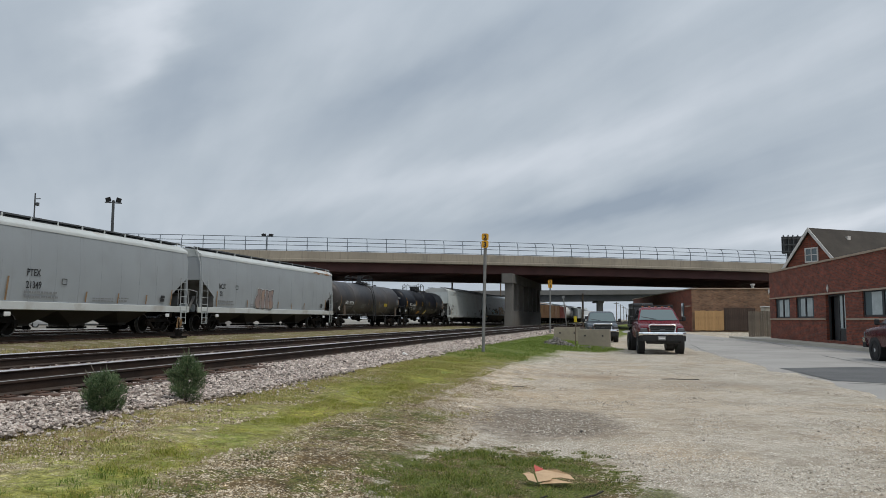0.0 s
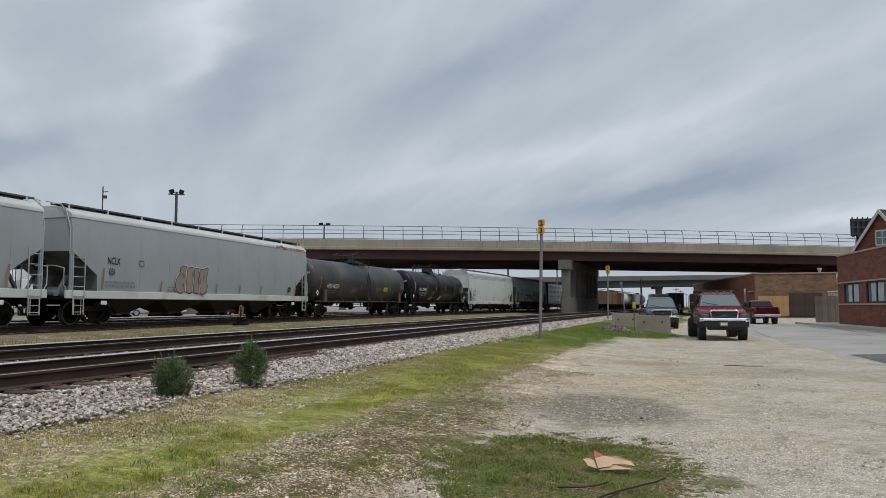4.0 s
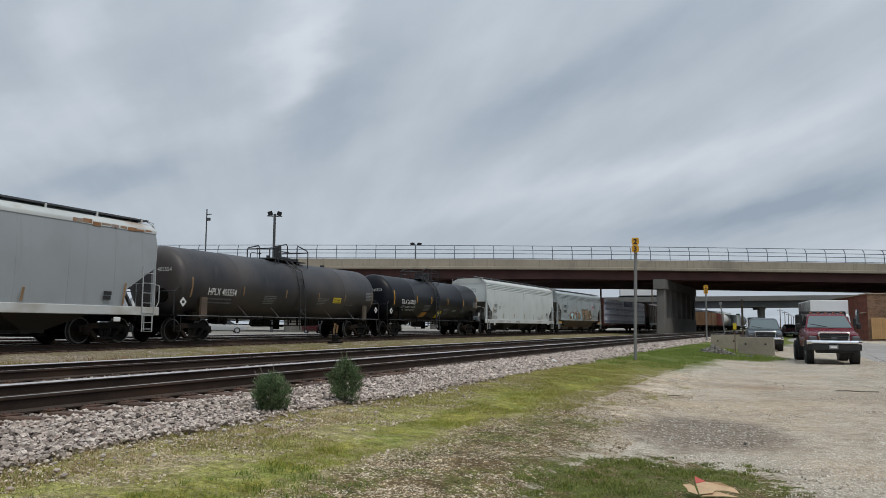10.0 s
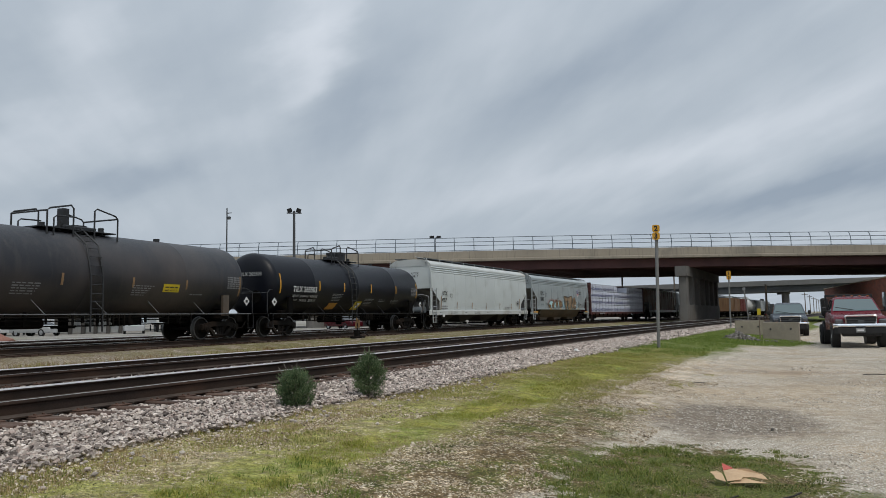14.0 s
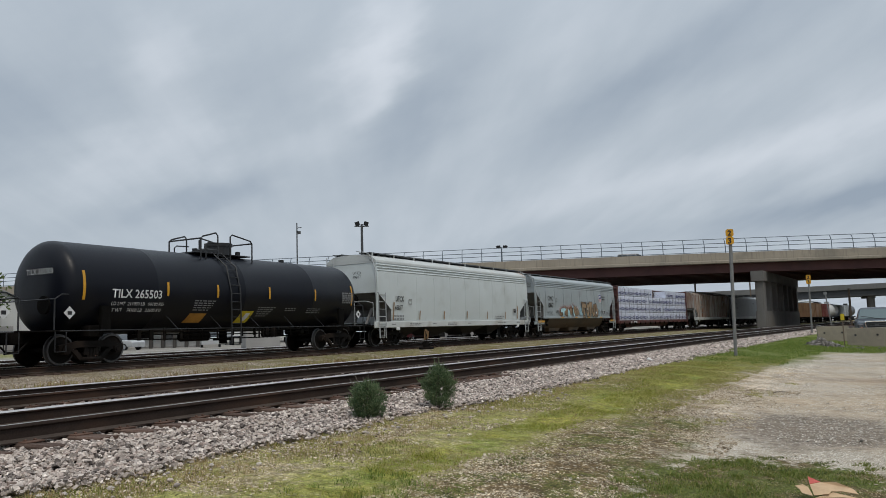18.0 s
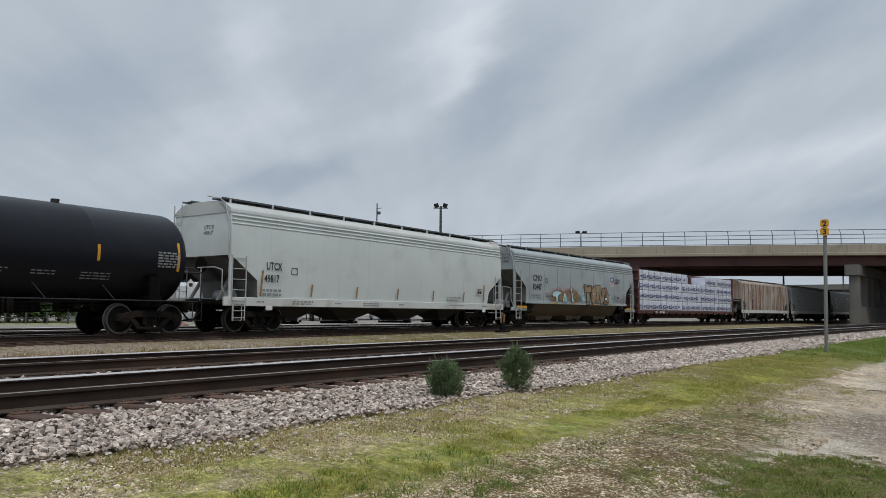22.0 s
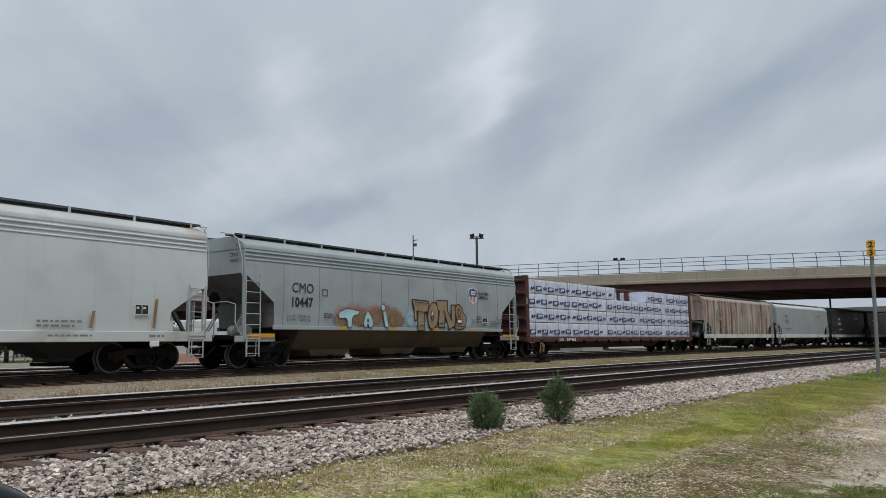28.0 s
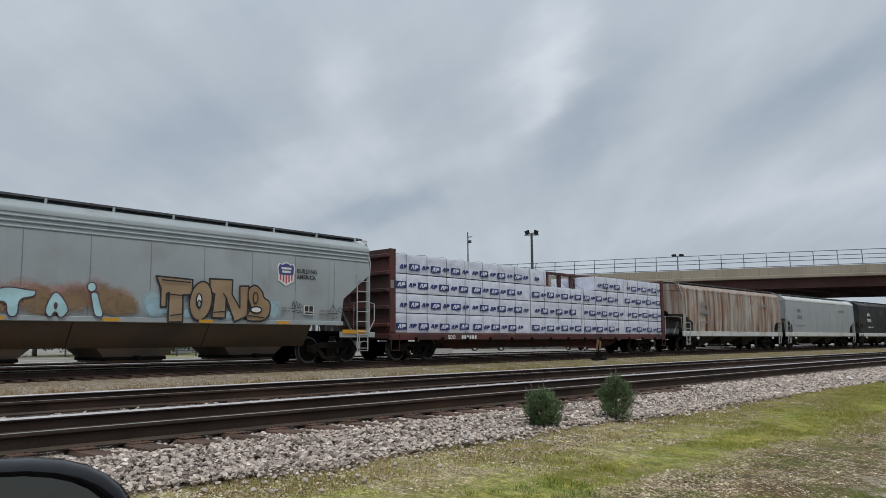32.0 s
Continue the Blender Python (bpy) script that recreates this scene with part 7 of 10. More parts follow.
for s0, s1, z0, z1 in HOLES:
    if s0 != 10.9:
        fr = MB()
        for a, b, c, d in ((s0, s0 + 0.08, z0, z1), (s1 - 0.08, s1, z0, z1), (s0 + 0.08, s1 - 0.08, z1 - 0.08, z1), (s0 + 0.08, s1 - 0.08, z0, z0 + 0.08), ((s0 + s1) / 2 - 0.09, (s0 + s1) / 2 + 0.09, z0 + 0.08, z1 - 0.08)):
            wbox(fr, a, b, -0.16, -0.06, c, d)
        win = part("window", fr, "frame_dark", shop, "dark metal-framed window", 0)
        m_ = (s0 + s1) / 2
        for a, b in ((s0 + 0.08, m_ - 0.09), (m_ + 0.09, s1 - 0.08)):
            part("pane", wbox(MB(), a, b, -0.13, -0.11, z0 + 0.08, z1 - 0.08), "glass_pale", win, "dusty glass pane", 0)
            cur = MB()
            w = (b - a)
            wbox(cur, a + w * (0.38 if a < m_ - 0.5 else 0.05), b - w * (0.08 if a < m_ - 0.5 else 0.3), -0.105, -0.10, z0 + 0.1, z1 - 0.1)
            part("curtain", cur, "curtain", win, "pale curtain behind the pane", 0)
    else:
        fr = MB()
        for a, b, c, d in ((s0, s0 + 0.1, z0, z1), (s1 - 0.1, s1, z0, z1), (s0 + 0.1, s1 - 0.1, z1 - 0.1, z1), (s0 + 1.45, s0 + 1.55, z0, z1 - 0.1), (s0 + 2.05, s0 + 2.15, z0 + 0.7, z1 - 0.1), (s0 + 1.55, s1 - 0.1, z0 + 0.55, z0 + 0.68)):
            wbox(fr, a, b, -0.25, -0.15, c, d)
        win = part("door", fr, "frame_dark", shop, "dark metal-framed entrance door", 0)
        part("door_leaf", wbox(MB(), s0 + 0.1, s0 + 1.45, -0.45, -0.40, z0, z1 - 0.1), "frame_dark", win, "dark door", 0)
        for a, b in ((s0 + 1.55, s0 + 2.05), (s0 + 2.15, s1 - 0.1)):
            part("pane", wbox(MB(), a, b, -0.22, -0.2, z0 + 0.68, z1 - 0.1), "curtain", win, "pale side light of the door", 0)
        part("panel", wbox(MB(), s0 + 1.55, s1 - 0.1, -0.22, -0.18, z0, z0 + 0.55), "frame_dark", win, "", 0)
dia = MB()
dia.add([wpt(11.3 - 0.14, 0.03, 3.2), wpt(11.3, 0.03, 2.98), wpt(11.3 + 0.14, 0.03, 3.2), wpt(11.3, 0.03, 3.42), wpt(11.3 - 0.14, 0.002, 3.2), wpt(11.3, 0.002, 2.98), wpt(11.3 + 0.14, 0.002, 3.2), wpt(11.3, 0.002, 3.42)], [(0, 1, 2, 3), (4, 5, 1, 0), (5, 6, 2, 1), (6, 7, 3, 2), (7, 4, 0, 3)])
part("wall_plate", dia, "white_trim", shop, "small white diamond plate", 0)

# gabled house behind the flat roof
house = thing("gabled_house", "brick house with a steep dark shingle roof and pale verge boards", "house")
HA, HZ, HE, HS = Vector((18.46, 66.0, 0)), 8.81, 4.3, 1.13    # apex, ridge and eave heights, slope
GT = Vector((math.sin(radians(-32)), math.cos(radians(-32)), 0))   # along the gable, away
GR = Vector((GT.y, -GT.x, 0))                                      # along the ridge


def hpt(a, d, z):
    q = HA + GT * a + GR * d
    return (q.x, q.y, z)


def hprism(poly, d0, d1):
    n = len(poly)
    return MB().add([hpt(a, d0, z) for a, z in poly] + [hpt(a, d1, z) for a, z in poly], [(k, (k + 1) % n, n + (k + 1) % n, n + k) for k in range(n)] + [tuple(range(n))[::-1], tuple(range(n, 2 * n))])


hw_ = (HZ - HE) / HS
part("wall", hprism([(-hw_ + 0.1, 0.1), (hw_ - 0.1, 0.1), (hw_ - 0.1, HE), (0, HZ - 0.15), (-hw_ + 0.1, HE)], 0.0, 26.0), "brick_red", house, "red brick gable wall", 0)
for s in (-1, 1):
    part("roof", hprism([(0, HZ - 0.12), (0, HZ + 0.12), (s * (hw_ + 0.4), HE - 0.33), (s * (hw_ + 0.4), HE - 0.57)], -0.2, 26.3), "shingle", house, "dark brown shingle roof slope", 0)
    part("verge_board", hprism([(0, HZ - 0.2), (0, HZ + 0.14), (s * (hw_ + 0.42), HE - 0.33), (s * (hw_ + 0.42), HE - 0.67)], -0.27, -0.205), "white_trim", house, "pale verge board", 0)


def hbox(mb, a0, a1, d0, d1, z0, z1):
    vs = [hpt(a, d, z) for z in (z0, z1) for d in (d0, d1) for a in (a0, a1)]
    return mb.add(vs, [(0, 2, 3, 1), (4, 5, 7, 6), (0, 1, 5, 4), (2, 6, 7, 3), (0, 4, 6, 2), (1, 3, 7, 5)])


fr = MB()
for a0, a1, z0, z1 in ((0.45, 0.55, 6.1, 7.3), (-0.75, -0.65, 6.1, 7.3), (-0.65, 0.45, 7.2, 7.3), (-0.65, 0.45, 6.1, 6.2), (-0.14, -0.06, 6.2, 7.2), (-0.65, 0.45, 6.68, 6.74)):
    hbox(fr, a0, a1, -0.08, 0.0, z0, z1)
gw = part("window", fr, "white_trim", house, "white-framed gable window", 0)
part("pane", hbox(MB(), -0.66, 0.46, -0.035, 0.02, 6.19, 7.21), "glass_pale", gw, "", 0)
for k in range(2):
    v = MB()
    a_, d_ = -0.7, 3.2 + k * 7.0
    hbox(v, a_ - 0.12, a_ + 0.1, d_, d_ + 0.35, HZ - 0.9, HZ - 0.5)
    part("roof_vent", v, "white_trim", house, "white roof vent")

# billboard seen from behind
bill = thing("billboard", "dark slatted back of a roadside billboard", "billboard")
bx, by = 26.2, 99.0
part("panel", MB().box((bx, by, 10.6), (3.7, 0.12, 2.1), 0.02), "frame_dark", bill, "dark back panel")
for k in range(7):
    part("strut", MB().box((bx - 1.65 + k * 0.55, by - 0.16, 10.65), (0.12, 0.2, 2.35), 0.02), "steel_gray", bill, "dark upright strut")
for z in (9.8, 10.6, 11.4):
    part("beam", MB().box((bx, by - 0.32, z), (3.8, 0.1, 0.12)), "steel_gray", bill)
for s in (-1.0, 1.0):
    part("post", MB().cyl((bx + s, by + 0.3, 0), (bx + s, by + 0.3, 11.6), 0.2, 10), "frame_dark", bill)

# second brick building further along the street, fence and gates between
shed = thing("brick_shed", "low flat-roofed brick building with a tan side wall", "building", kind="structure")
bx0, by0 = 12.6, 92.0
W2 = MB()
W2.box((bx0 + 6.5, by0 + 0.15, 2.5), (13.0, 0.3, 4.86))
part("wall", W2, "brick_tan", shed, "tan brick side wall", 0)
W3 = MB()
W3.prism([(bx0 - 0.01, by0 + 0.0), (bx0 + 0.3, by0 + 0.3), (bx0 - 3.2, by0 + 48), (bx0 - 3.5, by0 + 48)], "z", 0.05, 4.95)
part("wall", W3, "brick_red", shed, "red brick street wall", 0)
part("roof", MB().box((bx0 + 6.0, by0 + 22, 4.75), (12, 40, 0.1)), "shingle", shed, "", 0)
part("coping", MB().box((bx0 + 6.5, by0 + 0.12, 5.0), (13.1, 0.42, 0.12)), "stone_trim", shed, "", 0)
cp = MB()
cp.prism([(bx0 - 0.1, by0 - 0.05), (bx0 + 0.32, by0 + 0.3), (bx0 - 3.1, by0 + 48), (bx0 - 3.6, by0 + 48)], "z", 4.952, 5.07)
part("coping", cp, "stone_trim", shed, "", 0)
for k in range(3):
    y = by0 + 5 + k * 9
    x = bx0 - 0.0667 * (y - by0) - 0.06
    q = MB()
    q.box((x, y, 2.6), (0.14, 1.6, 1.6))
    part("window", q, "glass_pale", shed, "dusty window", 0)
q = MB()
q.box((bx0 - 0.22, by0 + 1.6, 3.0), (0.3, 2.4, 0.12))
part("awning", q, "stone_trim", shed, "", 0)
v = MB()
v.cyl((bx0 + 7.0, by0 + 1.2, 4.8), (bx0 + 7.0, by0 + 1.2, 5.4), 0.14, 10)
v.cyl((bx0 + 7.0, by0 + 1.2, 5.4), (bx0 + 7.0, by0 + 1.2, 5.6), 0.24, 10)
part("roof_vent", v, "white_trim", shed, "white roof vent")


def board_fence(label, x0, x1, y, z0, z1, material, bw=0.15):
    f = thing("board_fence", label, "fence", "fences by the brick buildings")
    n = int((x1 - x0) / bw)
    b = MB()
    b.box((0, 0, (z1 - z0) / 2), (bw - 0.012, 0.025, z1 - z0), 0.004)
    me = b.mesh("board", 30)
    me.materials.append(M[material])
    rr = random.Random(int(x0 * 7))
    for k in range(n):
        o = part("board", me, None, f)
        o.matrix_basis = pose(x0 + (k + 0.5) * bw, y + rr.uniform(-0.006, 0.006), z0 + rr.uniform(-0.03, 0.03))
    for z in (0.35, 1.7):
        part("fence_rail", MB().box(((x0 + x1) / 2, y + 0.05, z0 + z), (x1 - x0, 0.05, 0.09)), material, f)
    return f


board_fence("tan wooden board fence against the brick wall", 12.85, 16.1, 91.7, 0.2, 2.45, "wood_tan", 0.2)
board_fence("dark brown wooden gate in the fence", 16.1, 19.6, 91.7, 0.2, 2.75, "wood_dark", 0.2)
board_fence("weathered gray wooden fence beside the brick building", 12.45, 14.1, 61.0, 0.15, 2.08, "wood_gray", 0.16)
cabn = thing("storage_box", "pale flat-topped storage box behind the gray fence", "storage box")
part("body", MB().box((15.0, 63.5, 1.25), (1.9, 1.4, 2.3), 0.03), "concrete_pale", cabn)
part("lid", MB().box((15.0, 63.5, 2.45), (2.0, 1.5, 0.08), 0.02), "white_trim", cabn)


# ---------------------------------------------------------------- signs, poles, lamps
M["sign_yellow"] = mat("sign_yellow", (0.62, 0.31, 0.02), 0.5, 0.0, 0.1, 3, 40, 0.0)
M["post_gray"] = mat("post_gray", (0.2, 0.2, 0.195), 0.6, 0.3, 0.15, 2, 40, 0.05)


def rail_sign(x, y, z0, top, sizes, chars, label, lean=0.0, pr=0.055, face="sign_yellow"):
    s = thing("track_sign", label, "sign", "trackside signs", at=pose(x, y, z0, 0, lean, -2))
    p = MB()
    p.cyl((0, 0.06, -0.3), (0, 0.06, top - z0), pr, 10)
    part("post", p, "post_gray", s, "gray steel post")
    z = top - z0
    for ch in chars:
        q = MB()
        rc, hs_ = sizes * 0.2, sizes / 2 - 0.004
        q.prism([(cx * (hs_ - rc) + rc * math.cos(radians(a)), z - sizes / 2 + 0.04 + cz * (hs_ - rc) + rc * math.sin(radians(a))) for cx, cz, a0 in ((1, 1, 0), (-1, 1, 90), (-1, -1, 180), (1, -1, 270)) for a in (a0, a0 + 45, a0 + 90)], "y", -0.02, 0.0)
        pl = part("plate", q, face, s, "orange-yellow square plate with a black numeral" if ch.strip() else "plain pale plate")
        if not ch.strip():
            continue
        me = text_mesh(ch, sizes * 0.95, offset=sizes * 0.035)
        xs = [v.co.x for v in me.vertices]
        me.transform(Matrix(((1, 0, 0, -(min(xs) + max(xs)) / 2), (0, 0, -1, -0.024), (0, 1, 0, z - sizes / 2 + 0.04 - sizes * 0.33), (0, 0, 0, 1))))
        part("numeral", me, "paint_black", pl, smooth=0)
        z -= sizes + 0.004
    return s


rail_sign(-3.30, 26.0, 0.02, 4.33, 0.25, "23", "tall gray post with orange plates reading 2 and 3", 1.2)
rail_sign(-2.4, 60.0, 0.1, 4.45, 0.32, "23", "tall gray post with small orange plates by the far track", 0.5, 0.06)
rail_sign(-1.7, 92.0, 0.1, 4.2, 0.34, " ", "slim leaning post with a pale plate far along the track", -6.0, 0.07, "paint_dim")

lamp_t = thing("light_tower", "tall steel pole with a ring of floodlights in the rail yard", "floodlight tower", "yard light towers")


def light_tower(obj, x, y, zt, r, nheads, hs):
    p = MB()
    p.cyl((x, y, 0), (x, y, zt), r, 12, r * 0.7)
    part("pole", p, "steel_gray", obj, "dark steel pole")
    part("crossarm", MB().box((x, y, zt - 0.25), (2.4 * hs, 0.12, 0.12), 0, Matrix.Rotation(radians(34), 3, "Z")), "steel_gray", obj)
    for k in range(nheads):
        a = radians(34)
        d = (-1 if k % 2 else 1) * (0.75 + 0.5 * (k // 2)) * hs
        turn = Matrix.Rotation(a, 3, "Z") @ Matrix.Rotation(radians(-18 if k % 2 else 18), 3, "Y") @ Matrix.Rotation(radians(30), 3, "X")
        c = Vector((x + d * math.cos(a), y + d * math.sin(a), zt + 0.1))
        q = MB()
        q.loft([[tuple(c + turn @ Vector((sx * w * hs, dy * hs, sz * w * hs))) for sx, sz in ((-1, -1), (1, -1), (1, 1), (-1, 1))] for dy, w in ((-0.22, 0.36), (-0.16, 0.38), (0.1, 0.24), (0.2, 0.14))])
        head = part("floodlight", q, "frame_dark", obj, "dark square floodlight")
        part("bracket", MB().tube([tuple(c), (c.x, c.y, zt - 0.22)], 0.05 * hs, 6), "steel_gray", head)


light_tower(lamp_t, -50.4, 74.7, 14.2, 0.2, 2, 0.72)
far_l = thing("light_tower", "distant highway lamp with paired heads", "floodlight tower", "yard light towers")
light_tower(far_l, -75.6, 174.3, 21.6, 0.14, 4, 0.9)
ant = thing("radio_mast", "thin gray radio mast in the rail yard", "radio mast")
q = MB()
q.cyl((-69.0, 85.7, 0), (-69.0, 85.7, 17.3), 0.13, 8, 0.08)
q.box((-68.7, 85.9, 16.6), (0.7, 0.1, 0.1))
q.box((-68.8, 85.9, 15.9), (0.4, 0.3, 0.4))
part("mast", q, "steel_gray", ant)
for k in range(8):
    pl = thing("utility_pole", "distant wooden utility pole along the street", "utility pole", "row of utility poles")
    x, y = 15.9 + k * 4.8, 362.0 + k * 60.0
    q = MB()
    q.cyl((x, y, 0), (x, y, 9.4), 0.22, 7, 0.16)
    part("pole", q, "timber", pl)
    part("crossarm", MB().box((x, y, 8.7), (2.4, 0.2, 0.2)), "timber", pl)
for x, y, zt in ((-15.7, 150.0, 13.0), (-20.0, 118.0, 9.0), (0.19, 105.0, 4.9)):
    pl = thing("utility_pole", "slim dark pole behind the overpass", "utility pole", "row of utility poles")
    q = MB()
    q.cyl((x, y, 0), (x, y, zt), 0.13, 7)
    part("pole", q, "timber", pl)

# ---------------------------------------------------------------- concrete blocks and rubble at the lot's end
M["block_conc"] = mat("block_conc", (0.30, 0.265, 0.21), 0.9, 0.0, 0.2, 1.0, 30, 0.25, dirt=(0.19, 0.17, 0.14), dirt_amt=0.5, dirt_scale=1.2, rand=0.1)


def block(x, y, z, ln, hh, rot, label):
    b = thing("concrete_block", label, "concrete block", "concrete blocks at the lot's end", at=pose(x, y, z, 0, 0, rot))
    mb = MB()
    mb.prism([(-0.38, -0.1), (0.38, -0.1), (0.36, hh), (-0.36, hh)], "y", -ln / 2, ln / 2)
    o = part("body", mb, "block_conc", b)
    for s in (-0.28, 0.28):
        # dark disc on the solid face, painted for the shade inside a hole
        q = MB()
        q.cyl((-0.39, s * ln, hh * 0.62), (-0.36, s * ln, hh * 0.62), 0.05, 8)
        part("lifting_hole", q, "frame_dark", b)
    return b


block(-0.85, 46.0, 0.05, 1.5, 0.9, 95, "weathered concrete block on the grass")
block(0.68, 40.6, 0.05, 1.6, 0.84, 84, "weathered concrete block beside the parked truck")
stk = thing("marker_stake", "thin dark stake with a small dull yellow marker plate", "marker stake")
q = MB()
q.box((-0.28, 39.9, 0.75), (0.05, 0.05, 1.6), 0.01)
part("stake", q, "timber", stk)
q = MB()
q.box((-0.28, 39.86, 1.42), (0.16, 0.02, 0.3), 0.01)
part("plate", q, "placard_yellow", stk, "small dull yellow plate")
M["rubble"] = mat("rubble", (0.17, 0.155, 0.14), 0.9, 0.0, 0.3, 3, 40, 0.2, island=0.4)
rub = MB()
rr = random.Random(31)
for k in range(700):
    a, d = rr.uniform(0, 6.28), abs(rr.gauss(0, 0.95))
    x, y = -1.25 + d * math.cos(a) * 0.8, 37.8 + d * math.sin(a) * 0.7
    z = max(0.03, 0.5 - d * 0.34) * rr.uniform(0.4, 1.0)
    s = rr.uniform(0.04, 0.1) * (1.6 if k % 17 == 0 else 1)
    R = Euler((rr.uniform(0, 3), rr.uniform(0, 3), rr.uniform(0, 3))).to_matrix()
    rub.box((x, y, z + s * 0.3), (s * 1.5, s, s * 0.8), s * 0.2, R)
solo("rubble_heap", rub, "rubble", "low heap of gray broken stone by the concrete blocks", "rubble", kind="stuff")
# ---------------------------------------------------------------- vehicles
def paint(name, col, rough=0.3):
    m = mat(name, col, rough, 0.0, 0.06, 1.0, 30, 0.0, dirt=tuple(c * 0.8 + 0.01 for c in col), dirt_amt=0.2, dirt_scale=1.5, spec=0.3)
    b = m.node_tree.nodes["Principled BSDF"]
    b.inputs["Coat Weight"].default_value = 0.06
    b.inputs["Coat Roughness"].default_value = 0.15
    return m


M["paint_crimson"] = paint("paint_crimson", (0.115, 0.005, 0.013), 0.25)
M["paint_maroon"] = paint("paint_maroon", (0.055, 0.002, 0.006), 0.25)
M["paint_slate"] = paint("paint_slate", (0.06, 0.073, 0.088))
M["paint_car_white"] = paint("paint_car_white", (0.62, 0.63, 0.64))
M["paint_car_black"] = paint("paint_car_black", (0.012, 0.012, 0.015), 0.2)
M["lamp_smoke"] = mat("lamp_smoke", (0.10, 0.10, 0.105), 0.12, 0.2, 0.1, 6, 60, 0.0)
M["lamp_clear"] = mat("lamp_clear", (0.10, 0.105, 0.11), 0.15, 0.3, 0.2, 8, 40, 0.0)
M["lamp_amber"] = mat("lamp_amber", (0.28, 0.08, 0.02), 0.3, 0.0, 0.1, 8, 40, 0.0)
M["lamp_red"] = mat("lamp_red", (0.26, 0.012, 0.016), 0.3, 0.0, 0.1, 8, 40, 0.0)
M["box_white"] = mat("box_white", (0.62, 0.63, 0.64), 0.5, 0.0, 0.05, 0.8, 30, 0.02, streak=(0.5, 0.5, 0.5), streak_amt=0.2)
M["box_side"] = mat("box_side", (0.11, 0.10, 0.105), 0.5, 0.0, 0.35, 0.7, 30, 0.02, dirt=(0.42, 0.41, 0.41), dirt_amt=0.5, dirt_scale=0.6)


M["rim_silver"] = mat("rim_silver", (0.55, 0.56, 0.57), 0.35, 0.5, 0.1, 5, 60, 0.0)


M["paint_silver"] = paint("paint_silver", (0.38, 0.39, 0.4))


def tyre_mesh(r, w):
    mb = MB()
    prof = [(-w / 2, r * 0.62), (-w / 2, r * 0.93), (-w / 2 + 0.03, r), (w / 2 - 0.03, r), (w / 2, r * 0.93), (w / 2, r * 0.62), (w / 2 - 0.03, r * 0.6), (-w / 2 + 0.03, r * 0.6), (-w / 2, r * 0.62)]
    seg = 24
    vs = [(x, q * math.cos(2 * math.pi * k / seg), q * math.sin(2 * math.pi * k / seg)) for x, q in prof for k in range(seg)]
    mb.add(vs, [(i * seg + k, i * seg + (k + 1) % seg, (i + 1) * seg + (k + 1) % seg, (i + 1) * seg + k) for i in range(len(prof) - 1) for k in range(seg)])
    return mb


def wheel(veh, x, y, r=0.38, w=0.25, rim="galv", key=None):
    s = 1 if x > 0 else -1
    t = part("wheel", tyre_mesh(r, w), "rubber", veh, "black tyre on a steel rim")
    t.matrix_basis = pose(x, y, r)
    mb = MB()
    mb.cyl((s * w * 0.2, 0, 0), (s * w * 0.34, 0, 0), r * 0.6, 20)
    for k in range(6):
        a = math.pi * k / 3
        mb.box((s * w * 0.36, r * 0.36 * math.cos(a), r * 0.36 * math.sin(a)), (0.03, r * 0.13, r * 0.13), 0.01)
    mb.cyl((s * w * 0.3, 0, 0), (s * w * 0.45, 0, 0), r * 0.18, 12)
    part("rim", mb, rim, t)
    if key is not None:
        key.append((t, x, y, r))
    return t


def ringsec(y, w, z0, z1, rt=0.12, rb=0.06):
    """A cross-section of a vehicle's shell: half width w, from z0 to z1, rounded."""
    h = []
    for a in (0, 30, 60, 90):
        h.append((w - rt + rt * math.sin(radians(a)), z1 - rt + rt * math.cos(radians(a))))
    h += [(w + 0.015, (z0 + z1) / 2 + 0.05)]
    for a in (90, 45, 0):
        h.append((w - rb + rb * math.sin(radians(a)), z0 + rb - rb * math.cos(radians(a))))
    pts = [(x, y, z) for x, z in h] + [(-x, y, z) for x, z in h[::-1]]
    return pts


